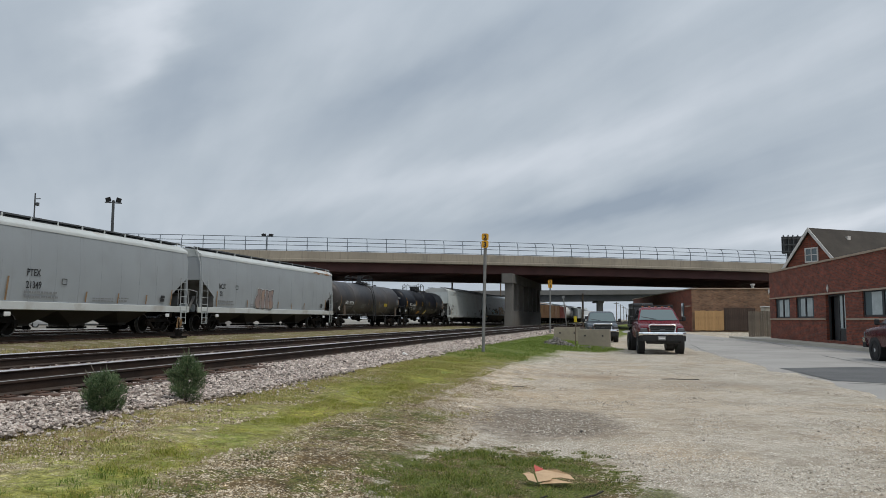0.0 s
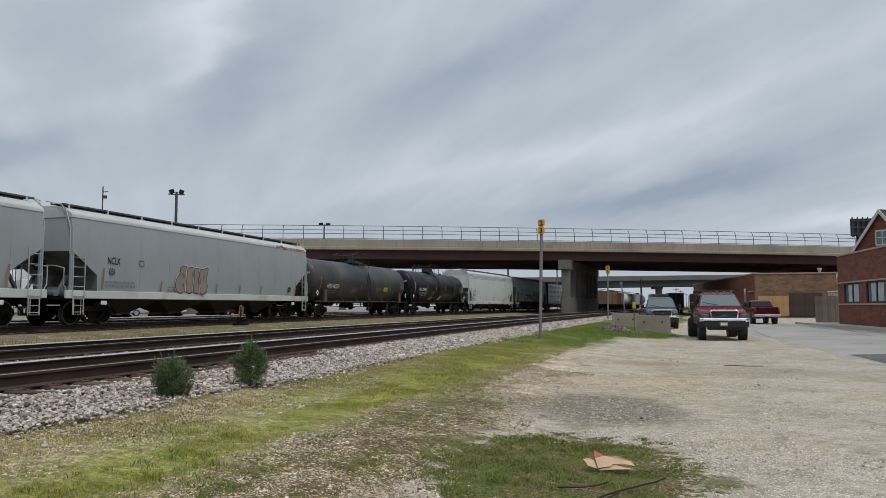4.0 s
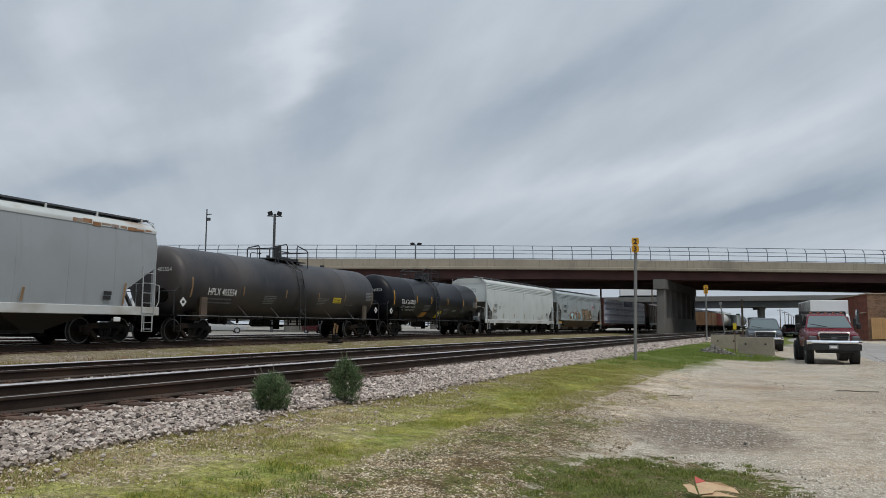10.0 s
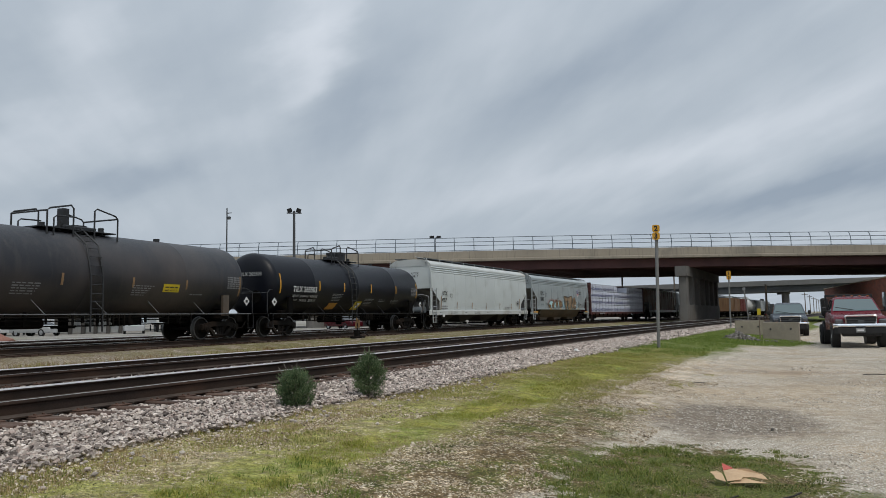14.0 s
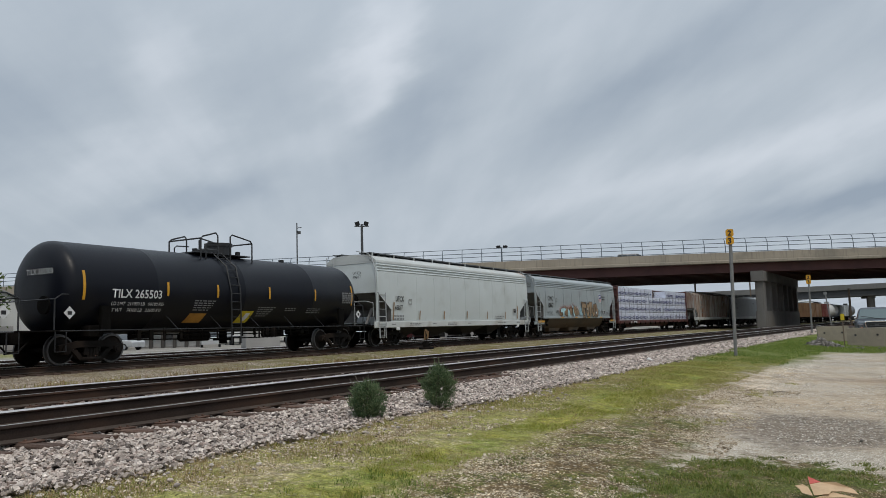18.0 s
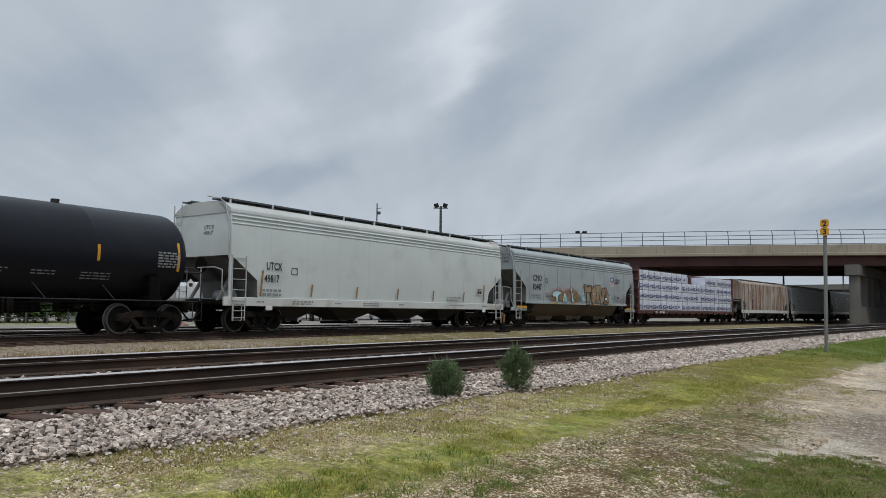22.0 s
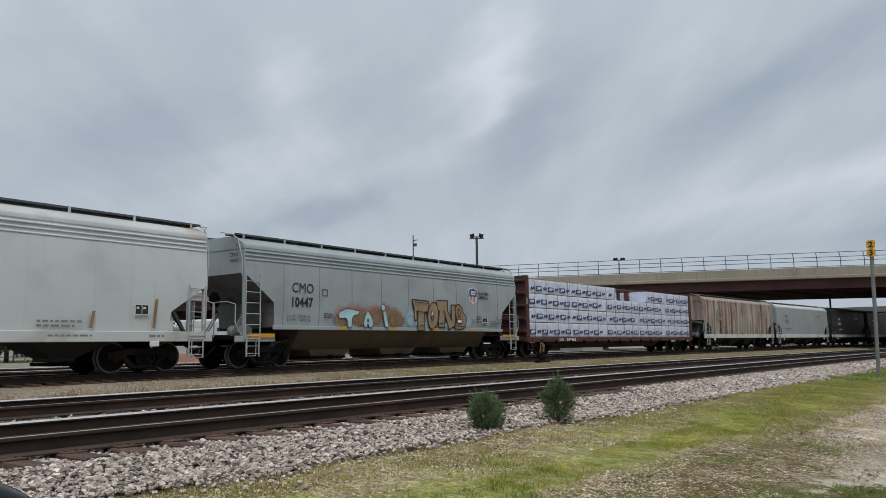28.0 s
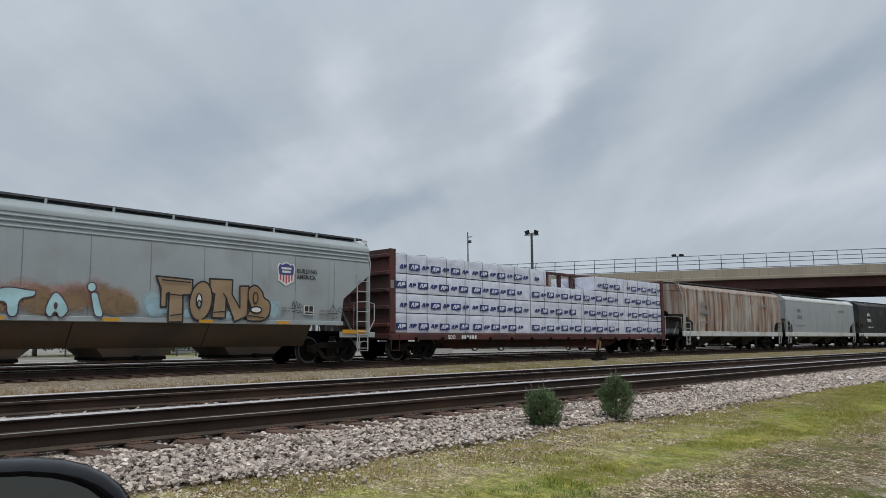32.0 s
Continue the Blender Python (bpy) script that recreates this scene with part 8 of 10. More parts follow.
def pickup(label, colour, L=5.9, W=2.0, H=1.95, bed="box", grille="chrome", cabx=(0.15, 2.6), lift=0.0, keys=None, group="parked and passing vehicles"):
    """A pickup that faces -y; its origin is on the ground below the middle."""
    v = thing("pickup_truck", label, "pickup truck", group)
    hw, hl = W / 2 - 0.02, L / 2
    belt, hood = 1.22 + lift * 0.8, 1.14 + lift * 0.6
    zb = 0.48 + lift * 1.2
    zf = 0.48 + lift * 0.9
    f = -hl + 0.12
    mb = MB()
    secs = [(f, hw * 0.90, zb + 0.12, hood - 0.1), (f + 0.12, hw * 0.96, zb, hood - 0.02), (f + 0.7, hw, zb, hood + 0.03), (f + 1.35, hw, zb, belt), (f + 1.6, hw, zb, belt + 0.02), (f + 3.3, hw, zb, belt + 0.02)]
    back = hl - 0.1
    if bed == "box":
        secs += [(f + 3.4, hw, zb, belt + 0.06), (back - 0.1, hw, zb, belt + 0.06), (back, hw * 0.98, zb + 0.05, belt + 0.04)]
    else:
        secs += [(f + 3.5, hw * 0.98, zb, belt)]
    mb.loft([ringsec(y, w, a, b) for y, w, a, b in secs])
    part("body", mb, colour, v, smooth=40)
    # cab
    c0, c1 = f + 1.25, f + 3.3
    top = H + 0.0
    mb = MB()
    rings = []
    for z, y0, y1, w in ((belt - 0.02, c0, c1, hw - 0.05), (belt + 0.1, c0 + 0.1, c1 - 0.02, hw - 0.07), (top - 0.12, c0 + 0.68, c1 - 0.12, hw - 0.2), (top - 0.03, c0 + 0.8, c1 - 0.2, hw - 0.30), (top, c0 + 1.0, c1 - 0.35, hw - 0.4)):
        rings.append([(-w, y0, z), (w, y0, z), (w, y1, z), (-w, y1, z)])
    mb.loft(rings)
    part("cab", mb, colour, v, smooth=35)
    z0, z1 = belt + 0.08, top - 0.11

    def lerp(z, a, b):
        return a + (b - a) * (z - belt - 0.1) / (top - 0.22 - belt)

    def ya(z):
        return lerp(z, c0 + 0.1, c0 + 0.68)

    def yb(z):
        return lerp(z, c1 - 0.02, c1 - 0.12)

    def ww(z):
        return lerp(z, hw - 0.07, hw - 0.2)

    g = MB()
    g.add([(-ww(z0) + 0.05, ya(z0) - 0.014, z0), (ww(z0) - 0.05, ya(z0) - 0.014, z0), (ww(z1) - 0.06, ya(z1) - 0.014, z1), (-ww(z1) + 0.06, ya(z1) - 0.014, z1)], [(0, 1, 2, 3)])
    part("windscreen", g, "glass_screen", v, "sloping windscreen", 0)
    for wx0, wx1 in ((-0.7, 0.0), (0.0, 0.7)):
        q = MB()
        q.tube([(wx0, ya(z0) - 0.03, z0 - 0.02 + 0.16 * (wx0 < -0.1)), (wx1, ya(z0 + 0.06) - 0.03, z0 + 0.02)], 0.014, 5)
        part("wiper", q, "black_plastic", v)
    g = MB()
    g.add([(-ww(z0) + 0.12, yb(z0) + 0.012, z0 + 0.02), (ww(z0) - 0.12, yb(z0) + 0.012, z0 + 0.02), (ww(z1) - 0.12, yb(z1) + 0.012, z1), (-ww(z1) + 0.12, yb(z1) + 0.012, z1)], [(0, 1, 2, 3)])
    part("rear_window", g, "glass_dark", v, "", 0)
    for s in (-1, 1):
        ym = (ya(z0) + yb(z0)) / 2 + 0.15
        for a0, a1, b0, b1 in ((ya(z0) + 0.12, ym, ya(z1) + 0.1, ym), (ym + 0.08, yb(z0) - 0.08, ym + 0.08, yb(z1) - 0.06)):
            g = MB()
            g.add([(s * (ww(z0) + 0.012), a0, z0), (s * (ww(z0) + 0.012), a1, z0), (s * (ww(z1) + 0.012), b1, z1), (s * (ww(z1) + 0.012), b0, z1)], [(0, 1, 2, 3)])
            part("side_window", g, "glass_dark", v, "", 0)
        m_ = MB()
        m_.box((s * (hw + 0.17), c0 + 0.35, belt + 0.14), (0.17, 0.12, 0.22), 0.04)
        m_.box((s * (hw + 0.05), c0 + 0.38, belt + 0.08), (0.2, 0.05, 0.05), 0.01)
        part("wing_mirror", m_, "black_plastic", v, "black wing mirror")
        h_ = MB()
        h_.box((s * (hw + 0.01), ym + 0.0, belt - 0.12), (0.03, 0.16, 0.04), 0.01)
        part("door_handle", h_, colour if colour != "paint_crimson" else "black_plastic", v)
        q = MB()
        q.box((s * (hw - 0.18), f - 0.0, hood - 0.24), (0.3, 0.14, 0.22), 0.05)
        part("headlight", q, "lamp_smoke", v, "dark-tinted headlight")
        q = MB()
        q.box((s * (hw - 0.2), f - 0.03, hood - 0.34), (0.12, 0.1, 0.06), 0.02)
        part("indicator", q, "lamp_amber", v, "amber indicator")
        if bed == "box":
            q = MB()
            q.box((s * (hw - 0.08), back + 0.0, belt - 0.16), (0.13, 0.06, 0.3), 0.03)
            part("tail_light", q, "lamp_red", v, "red tail light")
    # front: grille, bumper, plate
    gw = hw - 0.42
    if grille == "chrome":
        q = MB()
        rings = []
        for yy_, k_ in ((f + 0.02, 0.0), (f - 0.09, 0.0), (f - 0.10, 0.015), (f - 0.085, 0.05), (f + 0.02, 0.055)):
            ring = []
            for cx, cz, a0 in ((1, 1, 0), (-1, 1, 90), (-1, -1, 180), (1, -1, 270)):
                for a in (a0, a0 + 30, a0 + 60, a0 + 90):
                    zz_ = hood - 0.2 + cz * 0.135 + (0.09 - k_) * math.sin(radians(a))
                    taper = 1.04 if cz > 0 else 0.94
                    ring.append((cx * (gw - 0.06) * taper + (0.1 - k_) * math.cos(radians(a)), yy_, zz_))
            rings.append(ring)
        q.loft(rings, caps=False)
        part("grille_frame", q, "chrome", v, "chrome grille surround")
        q = MB()
        q.box((0, f - 0.02, hood - 0.2), (2 * gw + 0.04, 0.06, 0.32), 0.01)
        gr = part("grille", q, "black_plastic", v, "dark grille opening")
        for k in range(2):
            q = MB()
            q.box((0, f - 0.055, hood - 0.14 - k * 0.10), (2 * gw, 0.04, 0.02), 0.005)
            part("grille_bar", q, "galv_dark", gr, "gray grille bar")
        q = MB()
        q.box((0, f - 0.085, hood - 0.22), (0.2, 0.03, 0.09), 0.02)
        part("badge", q, "galv_dark", v)
    q = MB()
    q.loft([[(-hw - 0.02, f - 0.02 + o_, z_), (-hw + 0.12, f - 0.2 + o_, z_), (hw - 0.12, f - 0.2 + o_, z_), (hw + 0.02, f - 0.02 + o_, z_), (hw + 0.02, f + 0.2, z_), (-hw - 0.02, f + 0.2, z_)] for z_, o_ in ((zf + 0.16, 0.09), (zf + 0.19, 0.035), (zf + 0.24, 0.005), (zf + 0.285, 0.01), (zf + 0.32, 0.05))])
    part("front_bumper", q, "chrome", v, "chrome front bumper")
    # black lower half puts the ground mirrored in the chrome into the colour
    q = MB()
    q.prism([(-hw - 0.01, f - 0.02), (-hw + 0.13, f - 0.19), (hw - 0.13, f - 0.19), (hw + 0.01, f - 0.02), (hw - 0.02, f + 0.2), (-hw + 0.02, f + 0.2)], "z", zf - 0.04, zf + 0.175)
    part("bumper_lip", q, "black_plastic", v, "black lower half of the front bumper")
    q = MB()
    q.box((0, f + 0.05, zf + 0.0), (2 * hw - 0.5, 0.3, 0.3), 0.05)
    part("front_valance", q, "black_plastic", v, "black lower valance")
    q = MB()
    q.box((-0.05, f - 0.215, zf + 0.08), (0.31, 0.02, 0.16), 0.005)
    pl = part("number_plate", q, "paint_dim", v, "white number plate")
    q = MB()
    q.box((-0.05, f - 0.229, zf + 0.08), (0.22, 0.004, 0.06))
    part("plate_bar", q, "paint_white", pl)
    if bed == "box":
        q = MB()
        q.box((0, back + 0.1, zb + 0.16), (2 * hw, 0.2, 0.2), 0.03)
        part("rear_bumper", q, "galv", v, "gray steel rear bumper")
        q = MB()
        q.box((0, back + 0.01, belt - 0.2), (2 * hw - 0.46, 0.04, 0.48), 0.02)
        part("tailgate", q, colour, v, "painted tailgate")
        q = MB()
        q.box((0, back + 0.22, zb + 0.2), (0.34, 0.02, 0.14))
        part("number_plate", q, "paint_white", v, "white number plate")
        q = MB()
        q.box((0, (f + 3.5 + back) / 2, belt + 0.045), (2 * hw - 0.22, back - f - 3.7, 0.06))
        part("bed_floor", q, "black_plastic", v)
        ax = (f + 0.95, back - 1.25)
    else:
        # stake flatbed
        q = MB()
        q.box((0, f + 4.6, 1.02 + lift), (1.9, 2.4, 0.12), 0.02)
        part("flatbed", q, "black_plastic", v, "black steel flatbed")
        q = MB()
        for s in (-0.85, -0.42, 0.0, 0.42, 0.85):
            q.box((s, f + 3.45, 1.48 + lift), (0.07, 0.07, 0.86), 0.01)
        q.box((0, f + 3.45, 1.9 + lift), (1.76, 0.07, 0.1), 0.01)
        q.box((0, f + 3.45, 1.5 + lift), (1.76, 0.05, 0.08), 0.01)
        part("headboard", q, "black_plastic", v, "black tube headboard behind the cab")
        q = MB()
        q.box((-0.86, f + 4.0, 1.45 + lift), (0.26, 0.5, 0.75), 0.05)
        part("tool_box", q, "black_plastic", v, "black tool box on the bed")
        for k in range(5):
            q = MB()
            q.box((-0.56 + k * 0.28, c0 + 1.0, top + 0.02), (0.09, 0.1, 0.05), 0.02)
            part("roof_marker", q, "lamp_amber", v, "amber roof marker light")
        ax = (f + 0.95, f + 4.5)
        q = MB()
        q.box((0, f + 3.6, 0.62 + lift), (0.9, 3.8, 0.2), 0.03)
        part("chassis", q, "black_plastic", v)
    r = 0.42 if bed != "box" else 0.37
    for y in ax:
        for s in (-1, 1):
            # black disc on the shell stands in for the arch's shaded hollow
            a = MB()
            a.cyl((s * (hw - 0.26), y, r + 0.04), (s * (hw + 0.012), y, r + 0.04), r + 0.1, 24)
            part("wheel_arch", a, "black_plastic", v)
            xo = s * (hw - 0.1 if y == ax[0] or bed == "box" else hw - 0.04)
            wheel(v, xo, y, r, 0.26 if y == ax[0] or bed == "box" else 0.34, "rim_silver", keys)
    q = MB()
    q.box((0, 0, 0.5 + lift), (1.3, L - 1.6, 0.16), 0.02)
    part("underbody", q, "black_plastic", v)
    return v


M["glass_screen"] = glass_mat("glass_screen", (0.10, 0.135, 0.14), 0.06)
W_MAROON, W_BOX = [], []
ford = pickup("crimson flatbed pickup with a chrome grille, parked on gravel", "paint_crimson", 6.1, 1.86, 1.96, bed="stake", lift=0.12)
ford.matrix_basis = pose(3.21, 35.1, 0.0, 0, 0, 1.0)
slate = pickup("slate-blue pickup with a chrome grille, parked behind the blocks", "paint_slate", 5.9, 1.92, 1.93)
slate.matrix_basis = pose(1.25, 50.6, 0.0, 0, 0, 1.0)
maroon = pickup("dark maroon pickup driving away along the street", "paint_maroon", 5.4, 1.84, 1.80, keys=W_MAROON)


def box_truck():
    v = thing("box_truck", "white cab-over box truck driving along the street", "box truck", "parked and passing vehicles")
    q = MB()
    rings = []
    for z, y0, w in ((0.5, -3.95, 1.0), (1.1, -4.05, 1.04), (1.32, -4.02, 1.04), (2.15, -3.8, 0.99), (2.3, -3.6, 0.92)):
        rings.append([(-w, y0, z), (w, y0, z), (w, -2.5, z), (-w, -2.5, z)])
    q.loft(rings)
    part("cab", q, "box_white", v, "white flat-fronted cab", 30)
    g = MB()
    g.add([(-0.96, -4.035, 1.34), (0.96, -4.035, 1.34), (0.91, -3.82, 2.12), (-0.91, -3.82, 2.12)], [(0, 1, 2, 3)])
    part("windscreen", g, "glass_dark", v, "", 0)
    for s in (-1, 1):
        g = MB()
        g.add([(s * 1.03, -3.85, 1.5), (s * 1.03, -2.75, 1.4), (s * 0.965, -2.75, 2.15), (s * 0.965, -3.6, 2.15)], [(0, 1, 2, 3)])
        part("side_window", g, "glass_dark", v, "", 0)
        m_ = MB()
        m_.box((s * 1.22, -4.1, 1.75), (0.18, 0.1, 0.5), 0.03)
        m_.tube([(s * 1.0, -3.9, 2.1), (s * 1.2, -4.1, 2.05), (s * 1.2, -4.1, 1.4), (s * 1.0, -4.0, 1.3)], 0.015, 5)
        part("wing_mirror", m_, "black_plastic", v)
        q = MB()
        q.box((s * 0.78, -4.05, 0.98), (0.36, 0.08, 0.2), 0.03)
        part("headlight", q, "lamp_clear", v)
        q = MB()
        q.box((s * 0.9, -4.03, 1.2), (0.16, 0.06, 0.12), 0.02)
        part("indicator", q, "lamp_amber", v)
    q = MB()
    q.box((0, -4.02, 0.62), (2.05, 0.25, 0.26), 0.04)
    part("front_bumper", q, "box_white", v, "white bumper")
    for k in range(3):
        q = MB()
        q.box((0, -4.07, 0.86 + k * 0.11), (1.1, 0.04, 0.035), 0.01)
        part("grille_bar", q, "galv_dark", v)
    q = MB()
    q.box((0, 1.1, 2.1), (2.42, 6.6, 2.4), 0.03)
    b = part("cargo_box", q, ["box_white"], v, "white cargo box with a gray picture panel", 0)
    q = MB()
    q.add([(-1.216, -2.1, 0.98), (-1.216, 4.3, 0.98), (-1.216, 4.3, 3.22), (-1.216, -2.1, 3.22)], [(0, 1, 2, 3)])
    part("picture_panel", q, "box_side", v, "faded gray printed side panel", 0)
    q = MB()
    q.box((0, 0.5, 0.65), (0.9, 7.6, 0.25), 0.03)
    part("chassis", q, "black_plastic", v)
    for y in (-3.1, 2.6):
        for s in (-1, 1):
            wheel(v, s * 0.9, y, 0.40, 0.26, "galv", W_BOX)
    return v


boxt = box_truck()


M["box_gray"] = mat("box_gray", (0.05, 0.055, 0.062), 0.45, 0.0, 0.15, 0.8, 30, 0.02, dirt=(0.09, 0.09, 0.09), dirt_amt=0.3)
W_GRAY = []


def gray_truck():
    """A delivery truck that drives towards +y, seen from behind."""
    v = thing("delivery_truck", "dark gray delivery truck driving away along the street", "box truck", "parked and passing vehicles")
    b = part("cargo_box", MB().box((0, -0.9, 2.2), (2.4, 5.2, 2.5), 0.04), "box_gray", v, "dark gray cargo box")
    for s in (-1, 1):
        part("rear_door", MB().box((s * 0.59, -3.52, 2.2), (1.14, 0.05, 2.3), 0.01), "box_gray", b, "rear door leaf")
        part("lock_bar", MB().cyl((s * 0.1, -3.57, 1.1), (s * 0.1, -3.57, 3.3), 0.02, 6), "galv", b)
        part("tail_light", MB().box((s * 0.95, -3.5, 0.82), (0.3, 0.06, 0.12), 0.02), "lamp_red", v, "red tail light")
        part("wing_mirror", MB().box((s * 1.3, 2.9, 1.9), (0.18, 0.12, 0.4), 0.03), "black_plastic", v)
        for y in (-2.2, 2.5):
            wheel(v, s * 0.92, y, 0.42, 0.3, "galv", W_GRAY)
    part("cab", MB().loft([[(-w, 1.8, z), (w, 1.8, z), (w, y1, z), (-w, y1, z)] for z, y1, w in ((0.6, 4.0, 1.0), (1.4, 4.0, 1.05), (2.3, 3.4, 0.95), (2.45, 3.2, 0.85))]), "box_gray", v, "dark gray cab", 30)
    part("bumper", MB().box((0, -3.5, 0.55), (2.2, 0.14, 0.16), 0.03), "galv_dark", v)
    part("chassis", MB().box((0, 0.2, 0.8), (0.9, 7.0, 0.26), 0.03), "black_plastic", v)
    return v


gray = gray_truck()


def gray_rows():
    return [(float(k), pose(6.3 - 0.06 * (8.0 * (k - 2.4)), 118.0 + 8.0 * (k - 2.4) + 3.5, 0.006, 0, 0, 3.4)) for k in range(33)]


def highway_lorry():
    v = thing("highway_lorry", "white trailer lorry crossing the far highway overpass", "lorry", "parked and passing vehicles")
    part("trailer", MB().box((0, 0, 2.5), (12.0, 2.5, 2.7), 0.05), "box_white", v, "white box trailer")
    part("cab", MB().box((7.6, 0, 1.9), (2.2, 2.4, 2.6), 0.25), "paint_car_black", v, "dark tractor cab")
    part("chassis", MB().box((1.0, 0, 0.95), (14.5, 1.0, 0.3), 0.03), "black_plastic", v)
    for x in (-4.8, -3.5, 5.2, 8.0):
        for s in (-1, 1):
            part("wheel", MB().cyl((x, s * 0.85, 0.5), (x, s * 1.2, 0.5), 0.5, 16), "rubber", v)
    return v


lorry = highway_lorry()
LORRY_S = 40.0


def lorry_rows():
    rows = []
    for k in range(33):
        s = LORRY_S + 20.0 * (k - 10.8)
        p = b2pt(s, 3.0, 6.94)
        rows.append((float(k), pose(p[0], p[1], p[2], 0, -0.69 if s > -60 else 0, 14)))
    return rows

def overpass_car():
    """Points along +x."""
    v = thing("passing_car", "silver estate car with dark windows crossing the near overpass", "car", "parked and passing vehicles")
    b = MB()
    b.loft([[(x, -w, 0.3), (x, w, 0.3), (x, w * 0.97, z), (x, -w * 0.97, z)] for x, w, z in ((-2.35, 0.8, 0.85), (-2.1, 0.9, 1.02), (-1.0, 0.92, 1.05), (1.0, 0.92, 1.02), (2.0, 0.88, 0.9), (2.35, 0.78, 0.7))])
    part("body", b, "paint_silver", v, smooth=40)
    b = MB()
    b.loft([[(x0, -w, z), (x1, -w, z), (x1, w, z), (x0, w, z)] for z, x0, x1, w in ((1.02, -2.2, 1.35, 0.84), (1.5, -2.05, 0.85, 0.76), (1.66, -1.95, 0.6, 0.72))])
    part("cabin", b, "glass_dark", v, "dark window band")
    b = MB()
    b.loft([[(x0, -w, z), (x1, -w, z), (x1, w, z), (x0, w, z)] for z, x0, x1, w in ((1.64, -2.0, 0.62, 0.74), (1.74, -1.92, 0.45, 0.72), (1.79, -1.7, 0.2, 0.6))])
    part("roof", b, "paint_silver", v, "silver roof")
    for s in (-1, 1):
        for x in (-0.75, 0.25):
            b = MB()
            b.loft([[(x + q - 0.06, s * (w - 0.01), z), (x + q + 0.06, s * (w - 0.01), z), (x + q + 0.06, s * (w + 0.015), z), (x + q - 0.06, s * (w + 0.015), z)] for z, w, q in ((1.02, 0.84, 0.0), (1.5, 0.76, 0.0), (1.66, 0.72, 0.0))])
            part("pillar", b, "paint_silver", v, "silver door pillar")
    for x in (-1.45, 1.45):
        for s in (-1, 1):
            wheel(v, s * 0.8, x, 0.33, 0.2).matrix_basis = pose(x, s * 0.8, 0.33, 0, 0, 90)
    return v


crosser = overpass_car()


def crosser_rows():
    rows = []
    for k in range(33):
        s = 6.7 + 15.4 * (k - 17.5)
        rows.append((float(k), pose(*bpt(s, 6.0, 8.63 + crest(s)), 0, 0.0126 * (s - 12.0), 22)))
    return rows


# the black car from beside which the view is taken; only its wing mirror reaches into view
own = thing("parked_car", "glossy black car with rounded wing mirror parked on gravel", "car", "parked and passing vehicles")
own_c = (-1.75, -1.1)
q = MB()
q.loft([ringsec(y, w, 0.28, zt, 0.1) for y, w, zt in ((-3.3, 0.72, 0.7), (-3.2, 0.8, 0.82), (-2.2, 0.86, 0.86), (0.6, 0.86, 0.84), (1.3, 0.84, 0.76), (1.6, 0.8, 0.66), (1.7, 0.7, 0.56))])
q.v = [(x + own_c[0], y - 0.5, z) for x, y, z in q.v]
part("body", q, "paint_car_black", own, smooth=40)
q = MB()
q.loft([[(own_c[0] - w, y0, z), (own_c[0] + w, y0, z), (own_c[0] + w, y1, z), (own_c[0] - w, y1, z)] for z, y0, y1, w in ((0.8, -2.9, -0.1, 0.8), (1.36, -2.3, -0.9, 0.6), (1.42, -2.1, -1.1, 0.5))])
part("cabin", q, "glass_dark", own, "dark glass cabin")
for y in (-3.0, 0.0):
    for s in (-1, 1):
        t = wheel(own, own_c[0] + s * 0.78, y, 0.31, 0.2)
mir = MB()
rings = []
mc = Vector((-0.749, 0.202, 1.219))
ax = Vector((-0.93, 0.37, 0)).normalized()
sd = Vector((-ax.y, ax.x, 0))


def mirror_ring(off, sc_):
    ring = []
    for j in range(32):
        b = 2 * math.pi * j / 32
        c, s = math.cos(b), math.sin(b)
        u = 0.120 * (abs(c) ** 0.75) * (1 if c > 0 else -1) * sc_
        w = 0.08 * (abs(s) ** 0.75) * (1 if s > 0 else -1) * sc_
        ring.append(tuple(mc + ax * off + sd * u + Vector((0, 0, w))))
    return ring


mir.loft([mirror_ring(o_, k_) for o_, k_ in ((-0.02, 0.84), (-0.035, 0.87), (-0.038, 0.92), (-0.03, 0.97), (-0.012, 1.0), (0.02, 0.97), (0.05, 0.88), (0.075, 0.7), (0.09, 0.4))])
M["mirror_black"] = mat("mirror_black", (0.005, 0.005, 0.007), 0.16, 0.0, 0.1, 8, 60, 0.0, spec=0.1)
housing = part("wing_mirror", mir, "mirror_black", own, "glossy black wing mirror housing", 60)
mg = MB()
mg.loft([mirror_ring(-0.024, 0.845), mirror_ring(-0.021, 0.845)])
M["mirror_glass"] = mat("mirror_glass", (0.11, 0.12, 0.125), 0.04, 1.0, 0.03, 4, 40, 0.0)
part("mirror_glass", mg, "mirror_glass", housing, "mirror glass", 30)
arm = MB()
arm.tube([mc + sd * 0.1, Vector((-0.85, 0.1, 1.05)), Vector((-0.95, -0.05, 0.85))], 0.035, 8)
part("mirror_arm", arm, "black_plastic", own)


def maroon_rows():
    rows = []
    for k in range(33):
        t = float(k)
        y = 27.8 + 8.96 * t
        x = 10.97 - 0.062 * (y - 32) if y < 100 else road_l(y) * 0.35 + road_r(y) * 0.65
        rows.append((t, pose(x, y, 0.006, 0, 0, 180 + 3.5)))
    return rows


def box_rows():
    rows = []
    for k in range(33):
        t = float(k)
        y = 50.2 - 11.8 * (t - 11.0)
        rows.append((t, pose(6.3 - 0.05 * (y - 50.2) if y < 100 else 3.81 - 0.03 * (y - 100), y, 0.006, 0, 0, 2.9)))
    return rows


